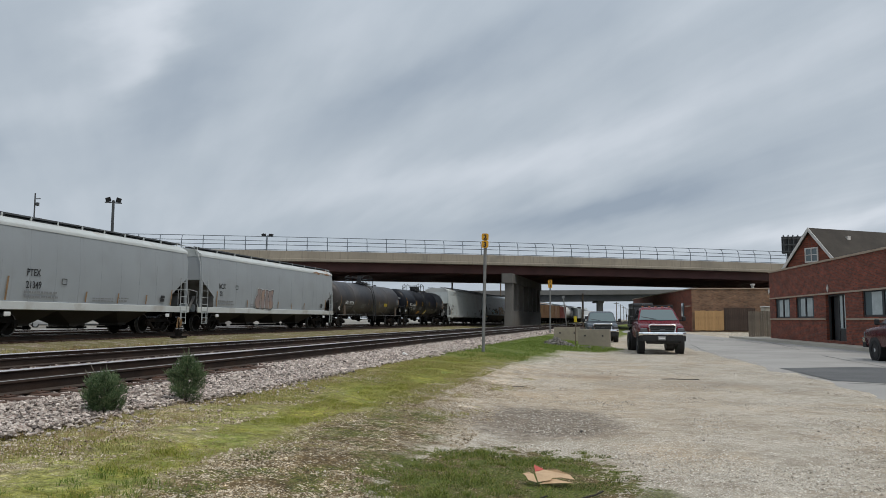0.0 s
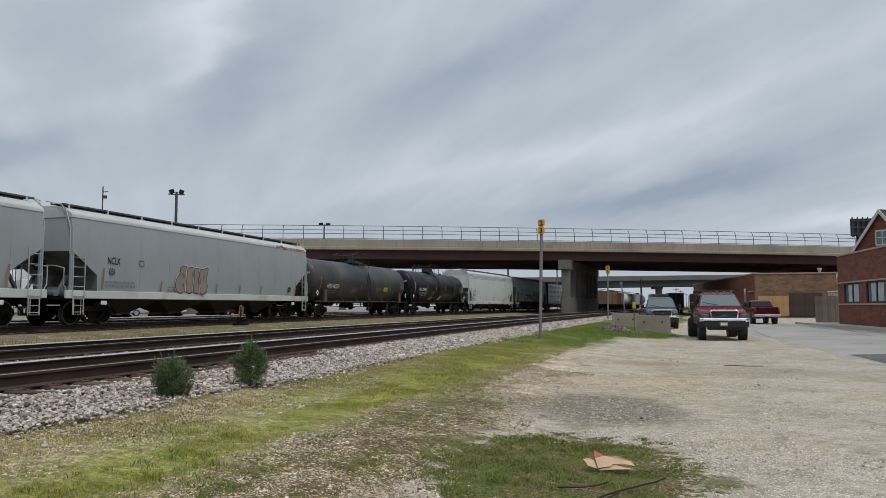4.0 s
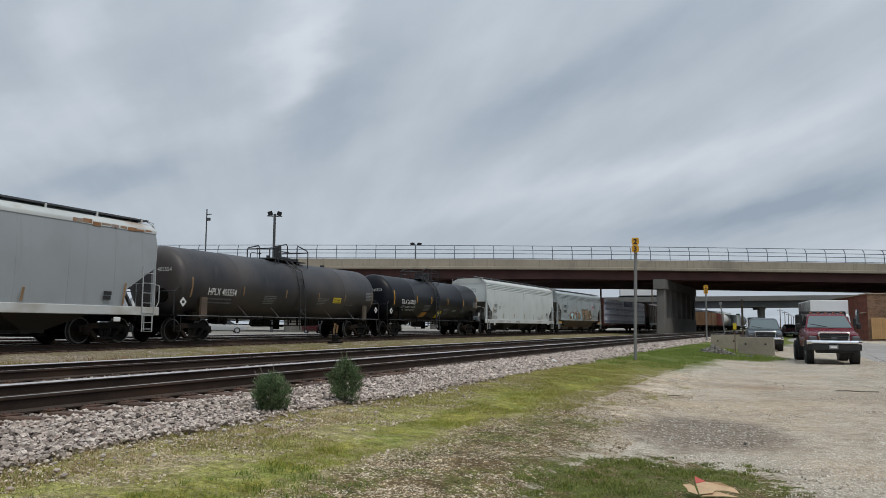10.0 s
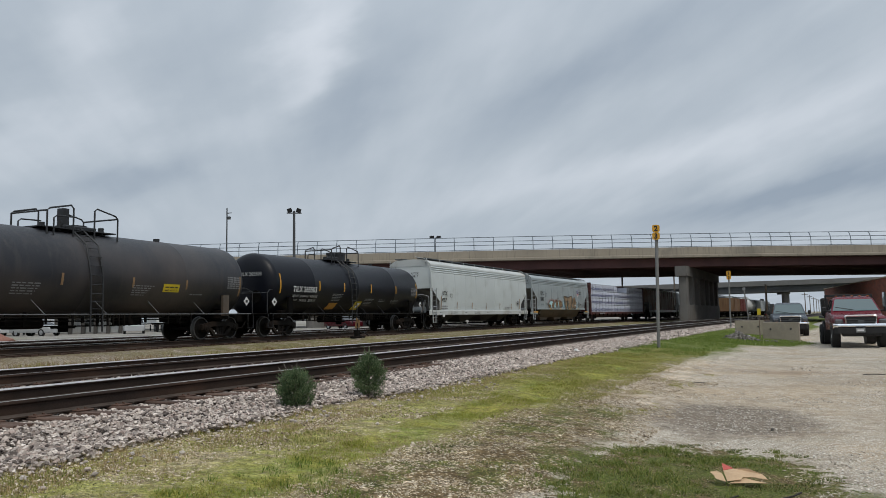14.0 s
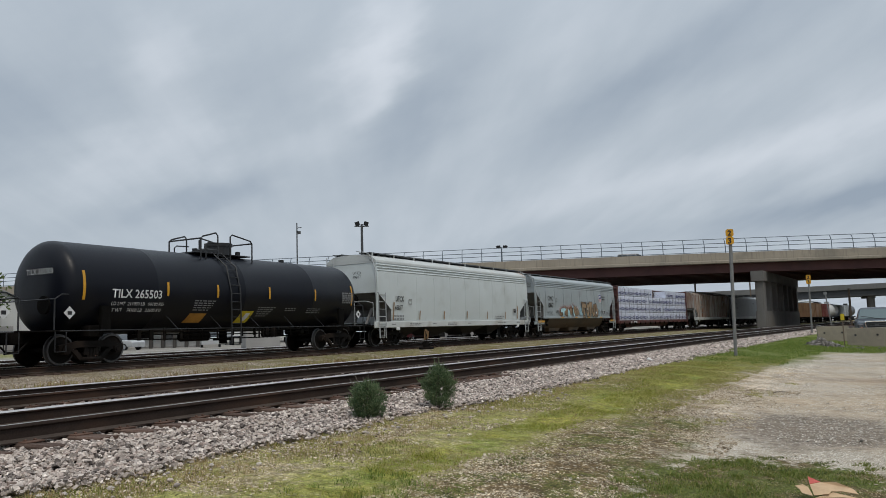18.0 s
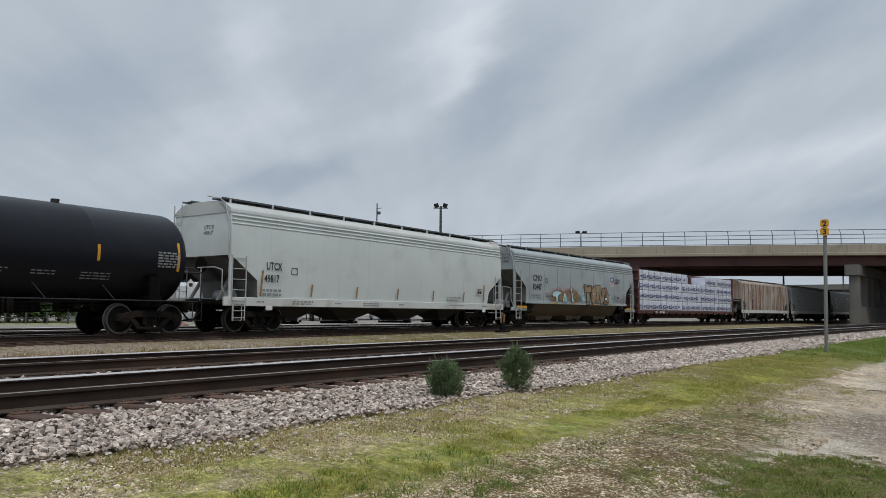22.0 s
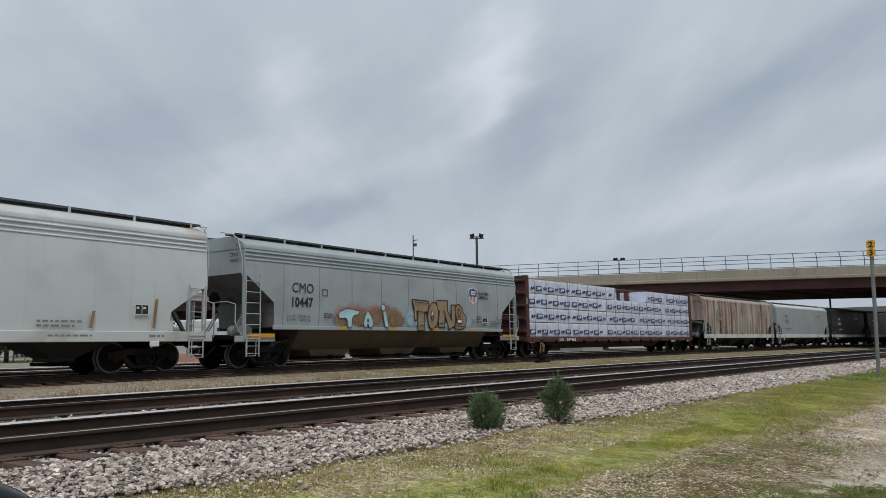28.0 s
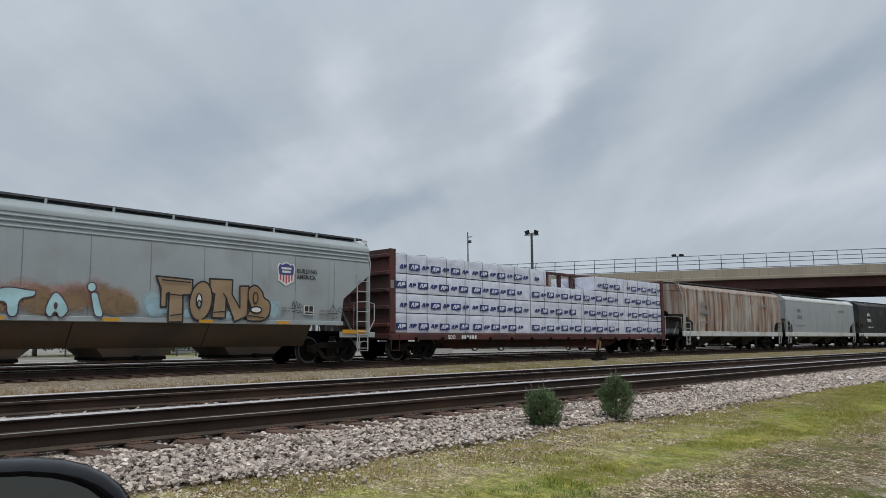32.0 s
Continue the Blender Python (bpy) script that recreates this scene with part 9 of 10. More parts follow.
def roll_rows(x, y, r, speed, sign, t1):
    n = int(t1 / 0.04)
    return [(0.0, pose(x, y, r))] + [(k * 0.04, pose(x, y, r, sign * math.degrees(speed * k * 0.04 / r))) for k in range(1, n + 1)] + ([(32.0, pose(x, y, r, sign * math.degrees(speed * n * 0.04 / r)))] if t1 < 32 else [])
# ---------------------------------------------------------------- ballast stones, grass, shrubs
def ico():
    t = (1 + 5 ** 0.5) / 2
    v = np.array([(-1, t, 0), (1, t, 0), (-1, -t, 0), (1, -t, 0), (0, -1, t), (0, 1, t), (0, -1, -t), (0, 1, -t), (t, 0, -1), (t, 0, 1), (-t, 0, -1), (-t, 0, 1)], float)
    v /= np.linalg.norm(v[0])
    f = np.array([(0, 11, 5), (0, 5, 1), (0, 1, 7), (0, 7, 10), (0, 10, 11), (1, 5, 9), (5, 11, 4), (11, 10, 2), (10, 7, 6), (7, 1, 8), (3, 9, 4), (3, 4, 2), (3, 2, 6), (3, 6, 8), (3, 8, 9), (4, 9, 5), (2, 4, 11), (6, 2, 10), (8, 6, 7), (9, 8, 1)])
    return v, f


def chip():
    """A broken stone: a box whose corners are knocked about."""
    v = np.array([(x, y, z) for z in (-1, 1) for y in (-1, 1) for x in (-1, 1)], float) * 0.68
    f = np.array([(0, 2, 3), (0, 3, 1), (4, 5, 7), (4, 7, 6), (0, 1, 5), (0, 5, 4), (2, 6, 7), (2, 7, 3), (0, 4, 6), (0, 6, 2), (1, 3, 7), (1, 7, 5)])
    return v, f


def octa():
    v = np.array([(1, 0, 0), (-1, 0, 0), (0, 1, 0), (0, -1, 0), (0, 0, 1), (0, 0, -1)], float)
    f = np.array([(0, 2, 4), (2, 1, 4), (1, 3, 4), (3, 0, 4), (2, 0, 5), (1, 2, 5), (3, 1, 5), (0, 3, 5)])
    return v, f


def rots(n, rng):
    q = rng.normal(size=(n, 4))
    q /= np.linalg.norm(q, axis=1)[:, None]
    w, x, y, z = q.T
    return np.stack([1 - 2 * (y * y + z * z), 2 * (x * y - z * w), 2 * (x * z + y * w), 2 * (x * y + z * w), 1 - 2 * (x * x + z * z), 2 * (y * z - x * w), 2 * (x * z - y * w), 2 * (y * z + x * w), 1 - 2 * (x * x + y * y)], 1).reshape(n, 3, 3)


def stones(name, pos, size, base, seed, material, label, category, parent=None, flat=0.75, jag=1.0):
    rng = np.random.default_rng(seed)
    v, f = base()
    n = len(pos)
    V = v[None] * (1 + jag * rng.uniform(-0.45, 0.35, (n, len(v), 3)))
    V = V * (size[:, None, None] * (1 + jag * rng.uniform(-0.5, 0.45, (n, 1, 3))))
    V = np.einsum("nij,nkj->nki", rots(n, rng), V)
    V[:, :, 2] *= flat
    V = V + np.array(pos)[:, None, :]
    F = f[None] + (np.arange(n) * len(v))[:, None, None]
    me = bpy.data.meshes.new(name)
    me.vertices.add(n * len(v))
    me.vertices.foreach_set("co", V.reshape(-1))
    nf = n * len(f)
    me.loops.add(nf * 3)
    me.polygons.add(nf)
    me.loops.foreach_set("vertex_index", F.reshape(-1).astype(np.int32))
    me.polygons.foreach_set("loop_start", np.arange(0, nf * 3, 3, dtype=np.int32))
    me.update(calc_edges=True)
    me.validate()
    me.shade_flat()
    me.materials.append(M[material])
    ob = new(name, me)
    if parent:
        ob.parent = parent
        ob["kind"] = "stuff"
    else:
        tagged(ob, label, category, kind="stuff")
    return ob


def stone_material(name, cols, val=0.35):
    m = bpy.data.materials.new(name)
    m.use_nodes = True
    N, L = m.node_tree.nodes, m.node_tree.links
    b = N["Principled BSDF"]
    b.inputs["Roughness"].default_value = 0.85
    b.inputs["Specular IOR Level"].default_value = 0.25
    g = N.new("ShaderNodeNewGeometry")
    r = N.new("ShaderNodeValToRGB")
    r.color_ramp.elements[0].color = (*cols[0], 1)
    r.color_ramp.elements[1].color = (*cols[-1], 1)
    for k, c in enumerate(cols[1:-1]):
        e = r.color_ramp.elements.new((k + 1) / (len(cols) - 1))
        e.color = (*c, 1)
    L.new(g.outputs["Random Per Island"], r.inputs[0])
    co = N.new("ShaderNodeTexCoord")
    n = N.new("ShaderNodeTexNoise")
    n.inputs["Scale"].default_value, n.inputs["Detail"].default_value = 60.0, 5.0
    L.new(co.outputs["Object"], n.inputs["Vector"])
    mr = N.new("ShaderNodeMapRange")
    for k, q in zip(("From Min", "From Max", "To Min", "To Max"), (0.3, 0.7, 1 - val, 1 + val * 0.6)):
        mr.inputs[k].default_value = q
    L.new(n.outputs["Fac"], mr.inputs[0])
    h = N.new("ShaderNodeHueSaturation")
    L.new(mr.outputs[0], h.inputs["Value"])
    L.new(r.outputs[0], h.inputs["Color"])
    L.new(h.outputs[0], b.inputs["Base Color"])
    return m


M["ballast"] = stone_material("ballast", [(0.11, 0.088, 0.078), (0.59, 0.515, 0.455), (0.235, 0.19, 0.168), (0.73, 0.645, 0.575), (0.36, 0.28, 0.242), (0.58, 0.51, 0.455), (0.075, 0.06, 0.054), (0.43, 0.365, 0.32)])
M["pebble"] = stone_material("pebble", [(0.60, 0.51, 0.38), (0.27, 0.20, 0.125), (0.76, 0.67, 0.54), (0.38, 0.295, 0.19), (0.09, 0.066, 0.04)])
M["pebble_pale"] = stone_material("pebble_pale", [(0.62, 0.56, 0.48), (0.36, 0.31, 0.25), (0.76, 0.71, 0.64), (0.48, 0.42, 0.345)])
M["cinder"] = stone_material("cinder", [(0.20, 0.14, 0.10), (0.42, 0.345, 0.28), (0.09, 0.065, 0.05), (0.66, 0.60, 0.53), (0.16, 0.10, 0.068), (0.30, 0.235, 0.185), (0.07, 0.05, 0.04)])


def scatter(n, u0, u1, y0, y1, rng, keep=None, bias=1.0):
    out = []
    us = rng.uniform(u0, u1, n)
    ys = y0 + (y1 - y0) * rng.random(n) ** bias
    for u, y in zip(us, ys):
        if keep is None or keep(u, y):
            x = u + pA(y)
            out.append((x, y, height(x, y)))
    return out


rng = np.random.default_rng(11)
def on_tie(y):
    q = (y + 40.0) % 0.52
    return q < 0.15 or q > 0.37


edge = lambda y: -5.62 + 0.28 * noise.noise((y * 0.5, 0.3, 0)) + 0.12 * noise.noise((y * 2.1, 5, 0))
bed = scatter(74000, -7.5, -5.1, -1.5, 15, rng, lambda u, y: u < edge(y) + abs(rng.normal(0, 0.14)) and not (u < -6.62 and on_tie(y)), 1.1)
sz = rng.uniform(0.011, 0.03, len(bed))
bed = [(x, y, z + 0.004 + s * 0.3 + rng.uniform(0, 0.05) - (0.05 if x - pA(y) < -6.55 else 0)) for (x, y, z), s in zip(bed, sz)]
stones("ballast", bed, sz, chip, 1, "ballast", "pale gray and pink crushed-stone ballast beside the track", "ballast", flat=0.72, jag=0.7)
bed = scatter(26000, -7.5, -5.1, 15, 30, rng, lambda u, y: u < edge(y) + abs(rng.normal(0, 0.14)), 1.2)
sz = rng.uniform(0.02, 0.042, len(bed))
stones("ballast", [(x, y, z + s * 0.4 + rng.uniform(0, 0.02)) for (x, y, z), s in zip(bed, sz)], sz, chip, 7, "ballast", "gray and pink crushed-stone ballast further along", "ballast")
bed = scatter(9000, -7.5, -5.3, 30, 75, rng, lambda u, y: u < edge(y) + 0.1, 1.3)
sz = rng.uniform(0.04, 0.085, len(bed))
stones("ballast", [(x, y, z + s * 0.2) for (x, y, z), s in zip(bed, sz)], sz, octa, 2, "ballast", "pale crushed-stone ballast further along the track", "ballast")
bed = scatter(12000, -11.25, -8.95, 1, 40, rng, None, 1.2)
sz = rng.uniform(0.03, 0.055, len(bed))
stones("ballast", [(x, y, z + 0.0 + s * 0.2) for (x, y, z), s in zip(bed, sz)], sz, octa, 3, "ballast", "crushed-stone ballast between the two main tracks", "ballast")
bed = scatter(34000, -17.5, -13.2, 2, 44, rng, lambda u, y: noise.noise((u * 0.8, y * 0.5, 91)) > -0.25 + 0.04 * max(0.0, y - 10.0), 1.1)
sz = rng.uniform(0.018, 0.055, len(bed))
stones("cinder", [(x, y, z + 0.01 + s * 0.45) for (x, y, z), s in zip(bed, sz)], sz, octa, 4, "cinder", "brown gravel strip between the main tracks and the siding", "gravel")
# single stones that lie loose at the foot of the ballast
loose = thing("loose_ballast", "loose gray ballast stones lying at the edge of the grass", "stones", kind="structure")
v_, f_ = ico()
SM = []
for k in range(8):
    r_ = np.random.default_rng(50 + k)
    me = bpy.data.meshes.new("stone")
    me.from_pydata([tuple(q) for q in v_ * (1 + r_.uniform(-0.28, 0.28, (12, 1))) * np.array([1.2, 0.9, 0.7])], [], [tuple(int(i) for i in q) for q in f_])
    me.materials.append(mat("stone_%d" % k, [(0.42, 0.37, 0.33), (0.54, 0.48, 0.42), (0.32, 0.275, 0.245), (0.46, 0.38, 0.33)][k % 4], 0.85, 0, 0.2, 6, 60, 0.2))
    SM.append(me)
for k in range(220):
    y = rng.uniform(2.5, 13)
    u = edge(y) + 0.05 + abs(rng.normal(0, 0.5))
    x = u + pA(y)
    s = rng.uniform(0.010, 0.028)
    o = part("stone", SM[int(rng.integers(8))], None, loose)
    o.matrix_basis = Matrix.LocRotScale((x, y, height(x, y) + 0.02), Euler((0, 0, rng.uniform(0, 6))), (s, s, s))

# pale limestone chips on the lot and among the verge
def in_turf(x, y):
    return math.hypot((x + 0.62) / 1.15, (y - 6.7) / 1.75) + 0.28 * noise.noise((x * 1.6, y * 1.6, 3)) + 0.12 * noise.noise((x * 5, y * 5, 4))


def lot_keep(u, y):
    return in_turf(u + pA(y), y) > 1.02 and noise.noise((u * 0.9, y * 0.6, 4)) + 0.5 * noise.noise((u * 2.3, y * 1.9, 14)) > -0.2


bed = scatter(30000, -2.5, 4.6, 4.0, 22, rng, lot_keep, 1.4)
sz = rng.uniform(0.005, 0.014, len(bed)) * (1 + 0.9 * (rng.random(len(bed)) > 0.95))
stones("gravel", bed, sz, octa, 5, "pebble_pale", "pale crushed limestone chips on the lot", "gravel")
bed = scatter(6000, -2.4, 5.2, 20, 40, rng, None, 1.2)
sz = rng.uniform(0.006, 0.016, len(bed))
stones("gravel", bed, sz, octa, 9, "pebble_pale", "pale stone chips on the far part of the lot", "gravel")
bed = scatter(72000, -5.6, -1.6, 2.0, 16, rng, lambda u, y: noise.noise((u * 1.3, y * 1.3, 8)) + 0.5 * noise.noise((u * 4, y * 4, 18)) > -0.28 and abs(u + 3.78) > 0.3 and in_turf(u + pA(y), y) > 1.02, 1.3)
sz = rng.uniform(0.005, 0.013, len(bed)) * (1 + 0.9 * (rng.random(len(bed)) > 0.94))
stones("gravel", bed, sz, octa, 6, "pebble", "pale pebbles among the thin grass of the verge", "gravel")


def leaf_material(name, a, b, c, trans=0.25):
    m = bpy.data.materials.new(name)
    m.use_nodes = True
    N, L = m.node_tree.nodes, m.node_tree.links
    p = N["Principled BSDF"]
    p.inputs["Roughness"].default_value = 0.6
    p.inputs["Specular IOR Level"].default_value = 0.25
    g = N.new("ShaderNodeNewGeometry")
    r = N.new("ShaderNodeValToRGB")
    r.color_ramp.elements[0].color, r.color_ramp.elements[1].color = (*a, 1), (*c, 1)
    r.color_ramp.elements.new(0.5).color = (*b, 1)
    L.new(g.outputs["Random Per Island"], r.inputs[0])
    L.new(r.outputs[0], p.inputs["Base Color"])
    t = N.new("ShaderNodeBsdfTranslucent")
    L.new(r.outputs[0], t.inputs[0])
    mx = N.new("ShaderNodeMixShader")
    mx.inputs[0].default_value = trans
    L.new(p.outputs[0], mx.inputs[1])
    L.new(t.outputs[0], mx.inputs[2])
    L.new(mx.outputs[0], N["Material Output"].inputs[0])
    return m


M["grass_lime"] = leaf_material("grass_lime", (0.20, 0.225, 0.032), (0.36, 0.345, 0.07), (0.14, 0.175, 0.03))
M["grass_green"] = leaf_material("grass_green", (0.095, 0.125, 0.024), (0.20, 0.225, 0.05), (0.34, 0.315, 0.105))
M["grass_fresh"] = leaf_material("grass_fresh", (0.085, 0.14, 0.024), (0.16, 0.235, 0.042), (0.26, 0.285, 0.075))
M["grass_meadow"] = leaf_material("grass_meadow", (0.18, 0.195, 0.042), (0.34, 0.315, 0.095), (0.43, 0.37, 0.16))
M["grass_turf"] = leaf_material("grass_turf", (0.05, 0.072, 0.018), (0.11, 0.145, 0.034), (0.25, 0.225, 0.08))
M["grass_tuft"] = leaf_material("grass_tuft", (0.085, 0.12, 0.022), (0.165, 0.215, 0.042), (0.29, 0.27, 0.09))
M["grass_rust"] = leaf_material("grass_rust", (0.15, 0.085, 0.04), (0.27, 0.175, 0.08), (0.36, 0.29, 0.13), 0.15)
M["grass_dry"] = leaf_material("grass_dry", (0.30, 0.215, 0.095), (0.46, 0.355, 0.195), (0.19, 0.14, 0.055), 0.15)
M["juniper"] = leaf_material("juniper", (0.045, 0.08, 0.036), (0.095, 0.15, 0.07), (0.25, 0.30, 0.16), 0.3)
M["tree_leaf"] = leaf_material("tree_leaf", (0.035, 0.06, 0.018), (0.06, 0.092, 0.028), (0.10, 0.13, 0.042), 0.2)
M["twig_gray"] = mat("twig_gray", (0.19, 0.17, 0.14), 0.9, 0, 0.2, 3, 30, 0.1)
M["bark"] = mat("bark", (0.10, 0.085, 0.07), 0.95, 0, 0.3, 3, 30, 0.4)


def blades(name, pos, h, w, seed, material, label, category, lean=0.5):
    rng = np.random.default_rng(seed)
    n = len(pos)
    P = np.array(pos)
    a = rng.uniform(0, 2 * np.pi, n)
    side = np.stack([np.cos(a), np.sin(a), 0 * a], 1)
    b = rng.uniform(0, 2 * np.pi, n)
    ln = rng.uniform(0.1, lean, n)[:, None] * h[:, None] * np.stack([np.cos(b), np.sin(b), 0 * b], 1)
    up = np.stack([0 * h, 0 * h, h], 1)
    V = np.stack([P - side * w[:, None] / 2 - [0, 0, 0.01], P + side * w[:, None] / 2 - [0, 0, 0.01], P + up * 0.6 + ln * 0.4 + side * w[:, None] * 0.35, P + up * 0.6 + ln * 0.4 - side * w[:, None] * 0.35, P + up + ln], 1)
    F4 = (np.array([0, 1, 2, 3])[None] + 5 * np.arange(n)[:, None])
    F3 = (np.array([3, 2, 4])[None] + 5 * np.arange(n)[:, None])
    me = bpy.data.meshes.new(name)
    me.vertices.add(n * 5)
    me.vertices.foreach_set("co", V.reshape(-1))
    me.loops.add(n * 7)
    me.polygons.add(n * 2)
    me.loops.foreach_set("vertex_index", np.concatenate([F4, F3], 1).reshape(-1).astype(np.int32))
    st = np.stack([7 * np.arange(n), 7 * np.arange(n) + 4], 1)
    me.polygons.foreach_set("loop_start", st.reshape(-1).astype(np.int32))
    me.update(calc_edges=True)
    me.validate()
    me.materials.append(M[material])
    return tagged(new(name, me), label, category, kind="stuff")


def strip_mid(y):
    return -3.75 - 0.09 * max(y - 10.5, 0.0)


def band_keep(u, y):
    w = 0.26 + 0.05 * max(0.0, y - 8.0)
    return abs(u - strip_mid(y) + 0.16 * noise.noise((u * 0.8, y * 0.7, 2))) < w + 0.12 * noise.noise((u * 2.2, y * 2.2, 6)) and noise.noise((u * 2.0, y * 1.8, 2)) > -0.15


def clumps(n, u0, u1, y0, y1, per, spread, keep=None):
    out = []
    for x, y, z in scatter(n, u0, u1, y0, y1, rng, keep, 1.4):
        s = spread * rng.uniform(0.5, 1.5)
        for k in range(int(per * rng.uniform(0.5, 1.5))):
            xx, yy = x + rng.normal(0, s), y + rng.normal(0, s)
            out.append((xx, yy, height(xx, yy)))
    return out


pos = scatter(120000, -5.2, -2.6, 3.0, 22, rng, band_keep, 1.3)
blades("grass", pos, rng.uniform(0.005, 0.018, len(pos)), rng.uniform(0.003, 0.007, len(pos)), 21, "grass_lime", "short yellow-green grass in a strip along the verge", "grass", 3.2)
pos = clumps(520, -4.6, -3.0, 3.0, 16, 40, 0.06, lambda u, y: band_keep(u, y) and noise.noise((u * 1.7, y * 1.2, 44)) > -0.05)
blades("grass", pos, rng.uniform(0.015, 0.05, len(pos)), rng.uniform(0.004, 0.008, len(pos)), 36, "grass_lime", "taller green tufts in the grass strip", "grass", 1.6)
pos = clumps(130, -4.0, -2.9, 2.6, 5.6, 40, 0.05)
blades("grass", pos, rng.uniform(0.015, 0.06, len(pos)), rng.uniform(0.004, 0.008, len(pos)), 38, "grass_fresh", "lush green tufts where the grass strip ends", "grass", 1.2)
pos = scatter(60000, -5.5, -2.9, 9.0, 26, rng, lambda u, y: y > 9.5 + 3 * noise.noise((u, y * 0.4, 33)) and noise.noise((u * 1.3, y * 0.9, 35)) > -0.1, 1.2)
blades("grass", pos, rng.uniform(0.012, 0.04, len(pos)), rng.uniform(0.005, 0.009, len(pos)), 31, "grass_meadow", "olive and straw-coloured grass along the ballast", "grass", 1.8)
pos = scatter(46000, -5.6, -2.2, 3.0, 20, rng, lambda u, y: noise.noise((u * 1.2, y * 1.0, 12)) > 0.05, 1.4)
blades("dry_grass", pos, rng.uniform(0.006, 0.022, len(pos)), rng.uniform(0.003, 0.006, len(pos)), 22, "grass_dry", "thin straw-coloured dead grass on the verge", "dry grass", 2.6)
pos = scatter(14000, -5.5, -4.2, 3.0, 24, rng, lambda u, y: noise.noise((u * 1.5, y * 1.2, 17)) > 0.12, 1.4)
blades("weeds", pos, rng.uniform(0.008, 0.028, len(pos)), rng.uniform(0.004, 0.009, len(pos)), 23, "grass_green", "low green weeds at the foot of the ballast", "weeds", 1.4)


pos = clumps(1300, -5.5, -1.9, 3.2, 18, 34, 0.05, lambda u, y: abs(u + 3.78) > 0.3 and noise.noise((u * 0.9, y * 0.7, 51)) > (0.1 if u > -3.4 else -0.25) and in_turf(u + pA(y), y) > 1.1)
blades("weeds", pos, rng.uniform(0.006, 0.026, len(pos)), rng.uniform(0.004, 0.009, len(pos)), 28, "grass_meadow", "small scattered green weeds on the dry verge", "weeds", 2.6)
pos = clumps(260, -5.6, -4.6, 3.2, 20, 24, 0.05)
blades("dry_grass", pos, rng.uniform(0.02, 0.07, len(pos)), rng.uniform(0.003, 0.005, len(pos)), 29, "grass_dry", "tufts of dry stalks at the foot of the ballast", "dry grass", 0.8)


def tuft_keep(u, y):
    x = u + pA(y)
    d = in_turf(x, y)
    patchy = noise.noise((x * 2.6, y * 2.6, 8)) + 0.6 * noise.noise((x * 7, y * 7, 9))
    return d < 1.0 and patchy > 0.0 + 0.3 * max(0.0, x + 0.6)


pos = scatter(60000, -3.2, 1.2, 4.6, 8.8, rng, tuft_keep)
blades("grass", pos, rng.uniform(0.003, 0.010, len(pos)), rng.uniform(0.005, 0.010, len(pos)), 24, "grass_turf", "small mat of short green turf on the gravel lot", "grass", 4.5)
pos = clumps(620, -2.3, 0.8, 4.8, 8.6, 44, 0.04, lambda u, y: in_turf(u + pA(y), y) < 1.0 and noise.noise((u * 1.2, y * 1.0, 61)) + 0.5 * noise.noise((u * 4, y * 4, 62)) > -0.05 + 0.3 * (u + 1.2))
blades("grass", pos, rng.uniform(0.012, 0.045, len(pos)), rng.uniform(0.004, 0.008, len(pos)), 34, "grass_tuft", "brighter tufts in the turf", "grass", 2.2)
pos = scatter(52000, -6.0, 0.0, 20, 50, rng, lambda u, y: y > 23 + 3.5 * noise.noise((u * 0.6, 3, 5)) + 2.0 * noise.noise((u * 2.5, y * 0.8, 5)) and u < -2.75 + (y - 28) * 0.05 + 0.5 * noise.noise((y * 0.35, u * 0.4, 0)) + 0.3 * noise.noise((y * 1.6, u * 1.6, 7)) and u > -5.7 and noise.noise((u * 1.1, y * 0.7, 23)) > -0.3, 1.3)
blades("grass", pos, rng.uniform(0.02, 0.075, len(pos)), rng.uniform(0.008, 0.016, len(pos)), 25, "grass_fresh", "fresh green grass round the sign post and concrete blocks", "grass", 0.9)
pos = scatter(16000, -4.8, 1.0, 32.5, 43, rng, lambda u, y: math.hypot((u + pA(y) + 0.9) / 2.7, (y - 37.2) / 4.3) < 1.0 + 0.25 * noise.noise((u, y, 71)), 1.0)
blades("grass", pos, rng.uniform(0.03, 0.09, len(pos)), rng.uniform(0.01, 0.02, len(pos)), 35, "grass_fresh", "green grass at the foot of the concrete blocks", "grass", 0.9)
pos = clumps(2000, -17.6, -13.6, 2, 60, 11, 0.1, lambda u, y: noise.noise((u * 0.6, y * 0.3, 31)) + 0.4 * noise.noise((u * 2, y * 1.3, 32)) > -0.12)
blades("dry_grass", pos, rng.uniform(0.06, 0.24, len(pos)), rng.uniform(0.008, 0.018, len(pos)), 26, "grass_rust", "dry brown weeds on the strip beside the siding", "dry grass", 0.7)
pos = clumps(500, -17.4, -13.6, 2, 40, 16, 0.12, lambda u, y: noise.noise((u * 0.5, y * 0.3, 38)) > 0.1)
blades("weeds", pos, rng.uniform(0.05, 0.2, len(pos)), rng.uniform(0.012, 0.025, len(pos)), 37, "grass_meadow", "olive weeds among the gravel beside the siding", "weeds", 0.9)
pos = scatter(9000, -17.8, -13.6, 18, 100, rng, lambda u, y: noise.noise((u * 0.4, y * 0.3, 41)) > -0.05)
blades("weeds", pos, rng.uniform(0.05, 0.17, len(pos)), rng.uniform(0.02, 0.04, len(pos)), 27, "grass_meadow", "yellow-green weeds on the strip beside the siding", "weeds")


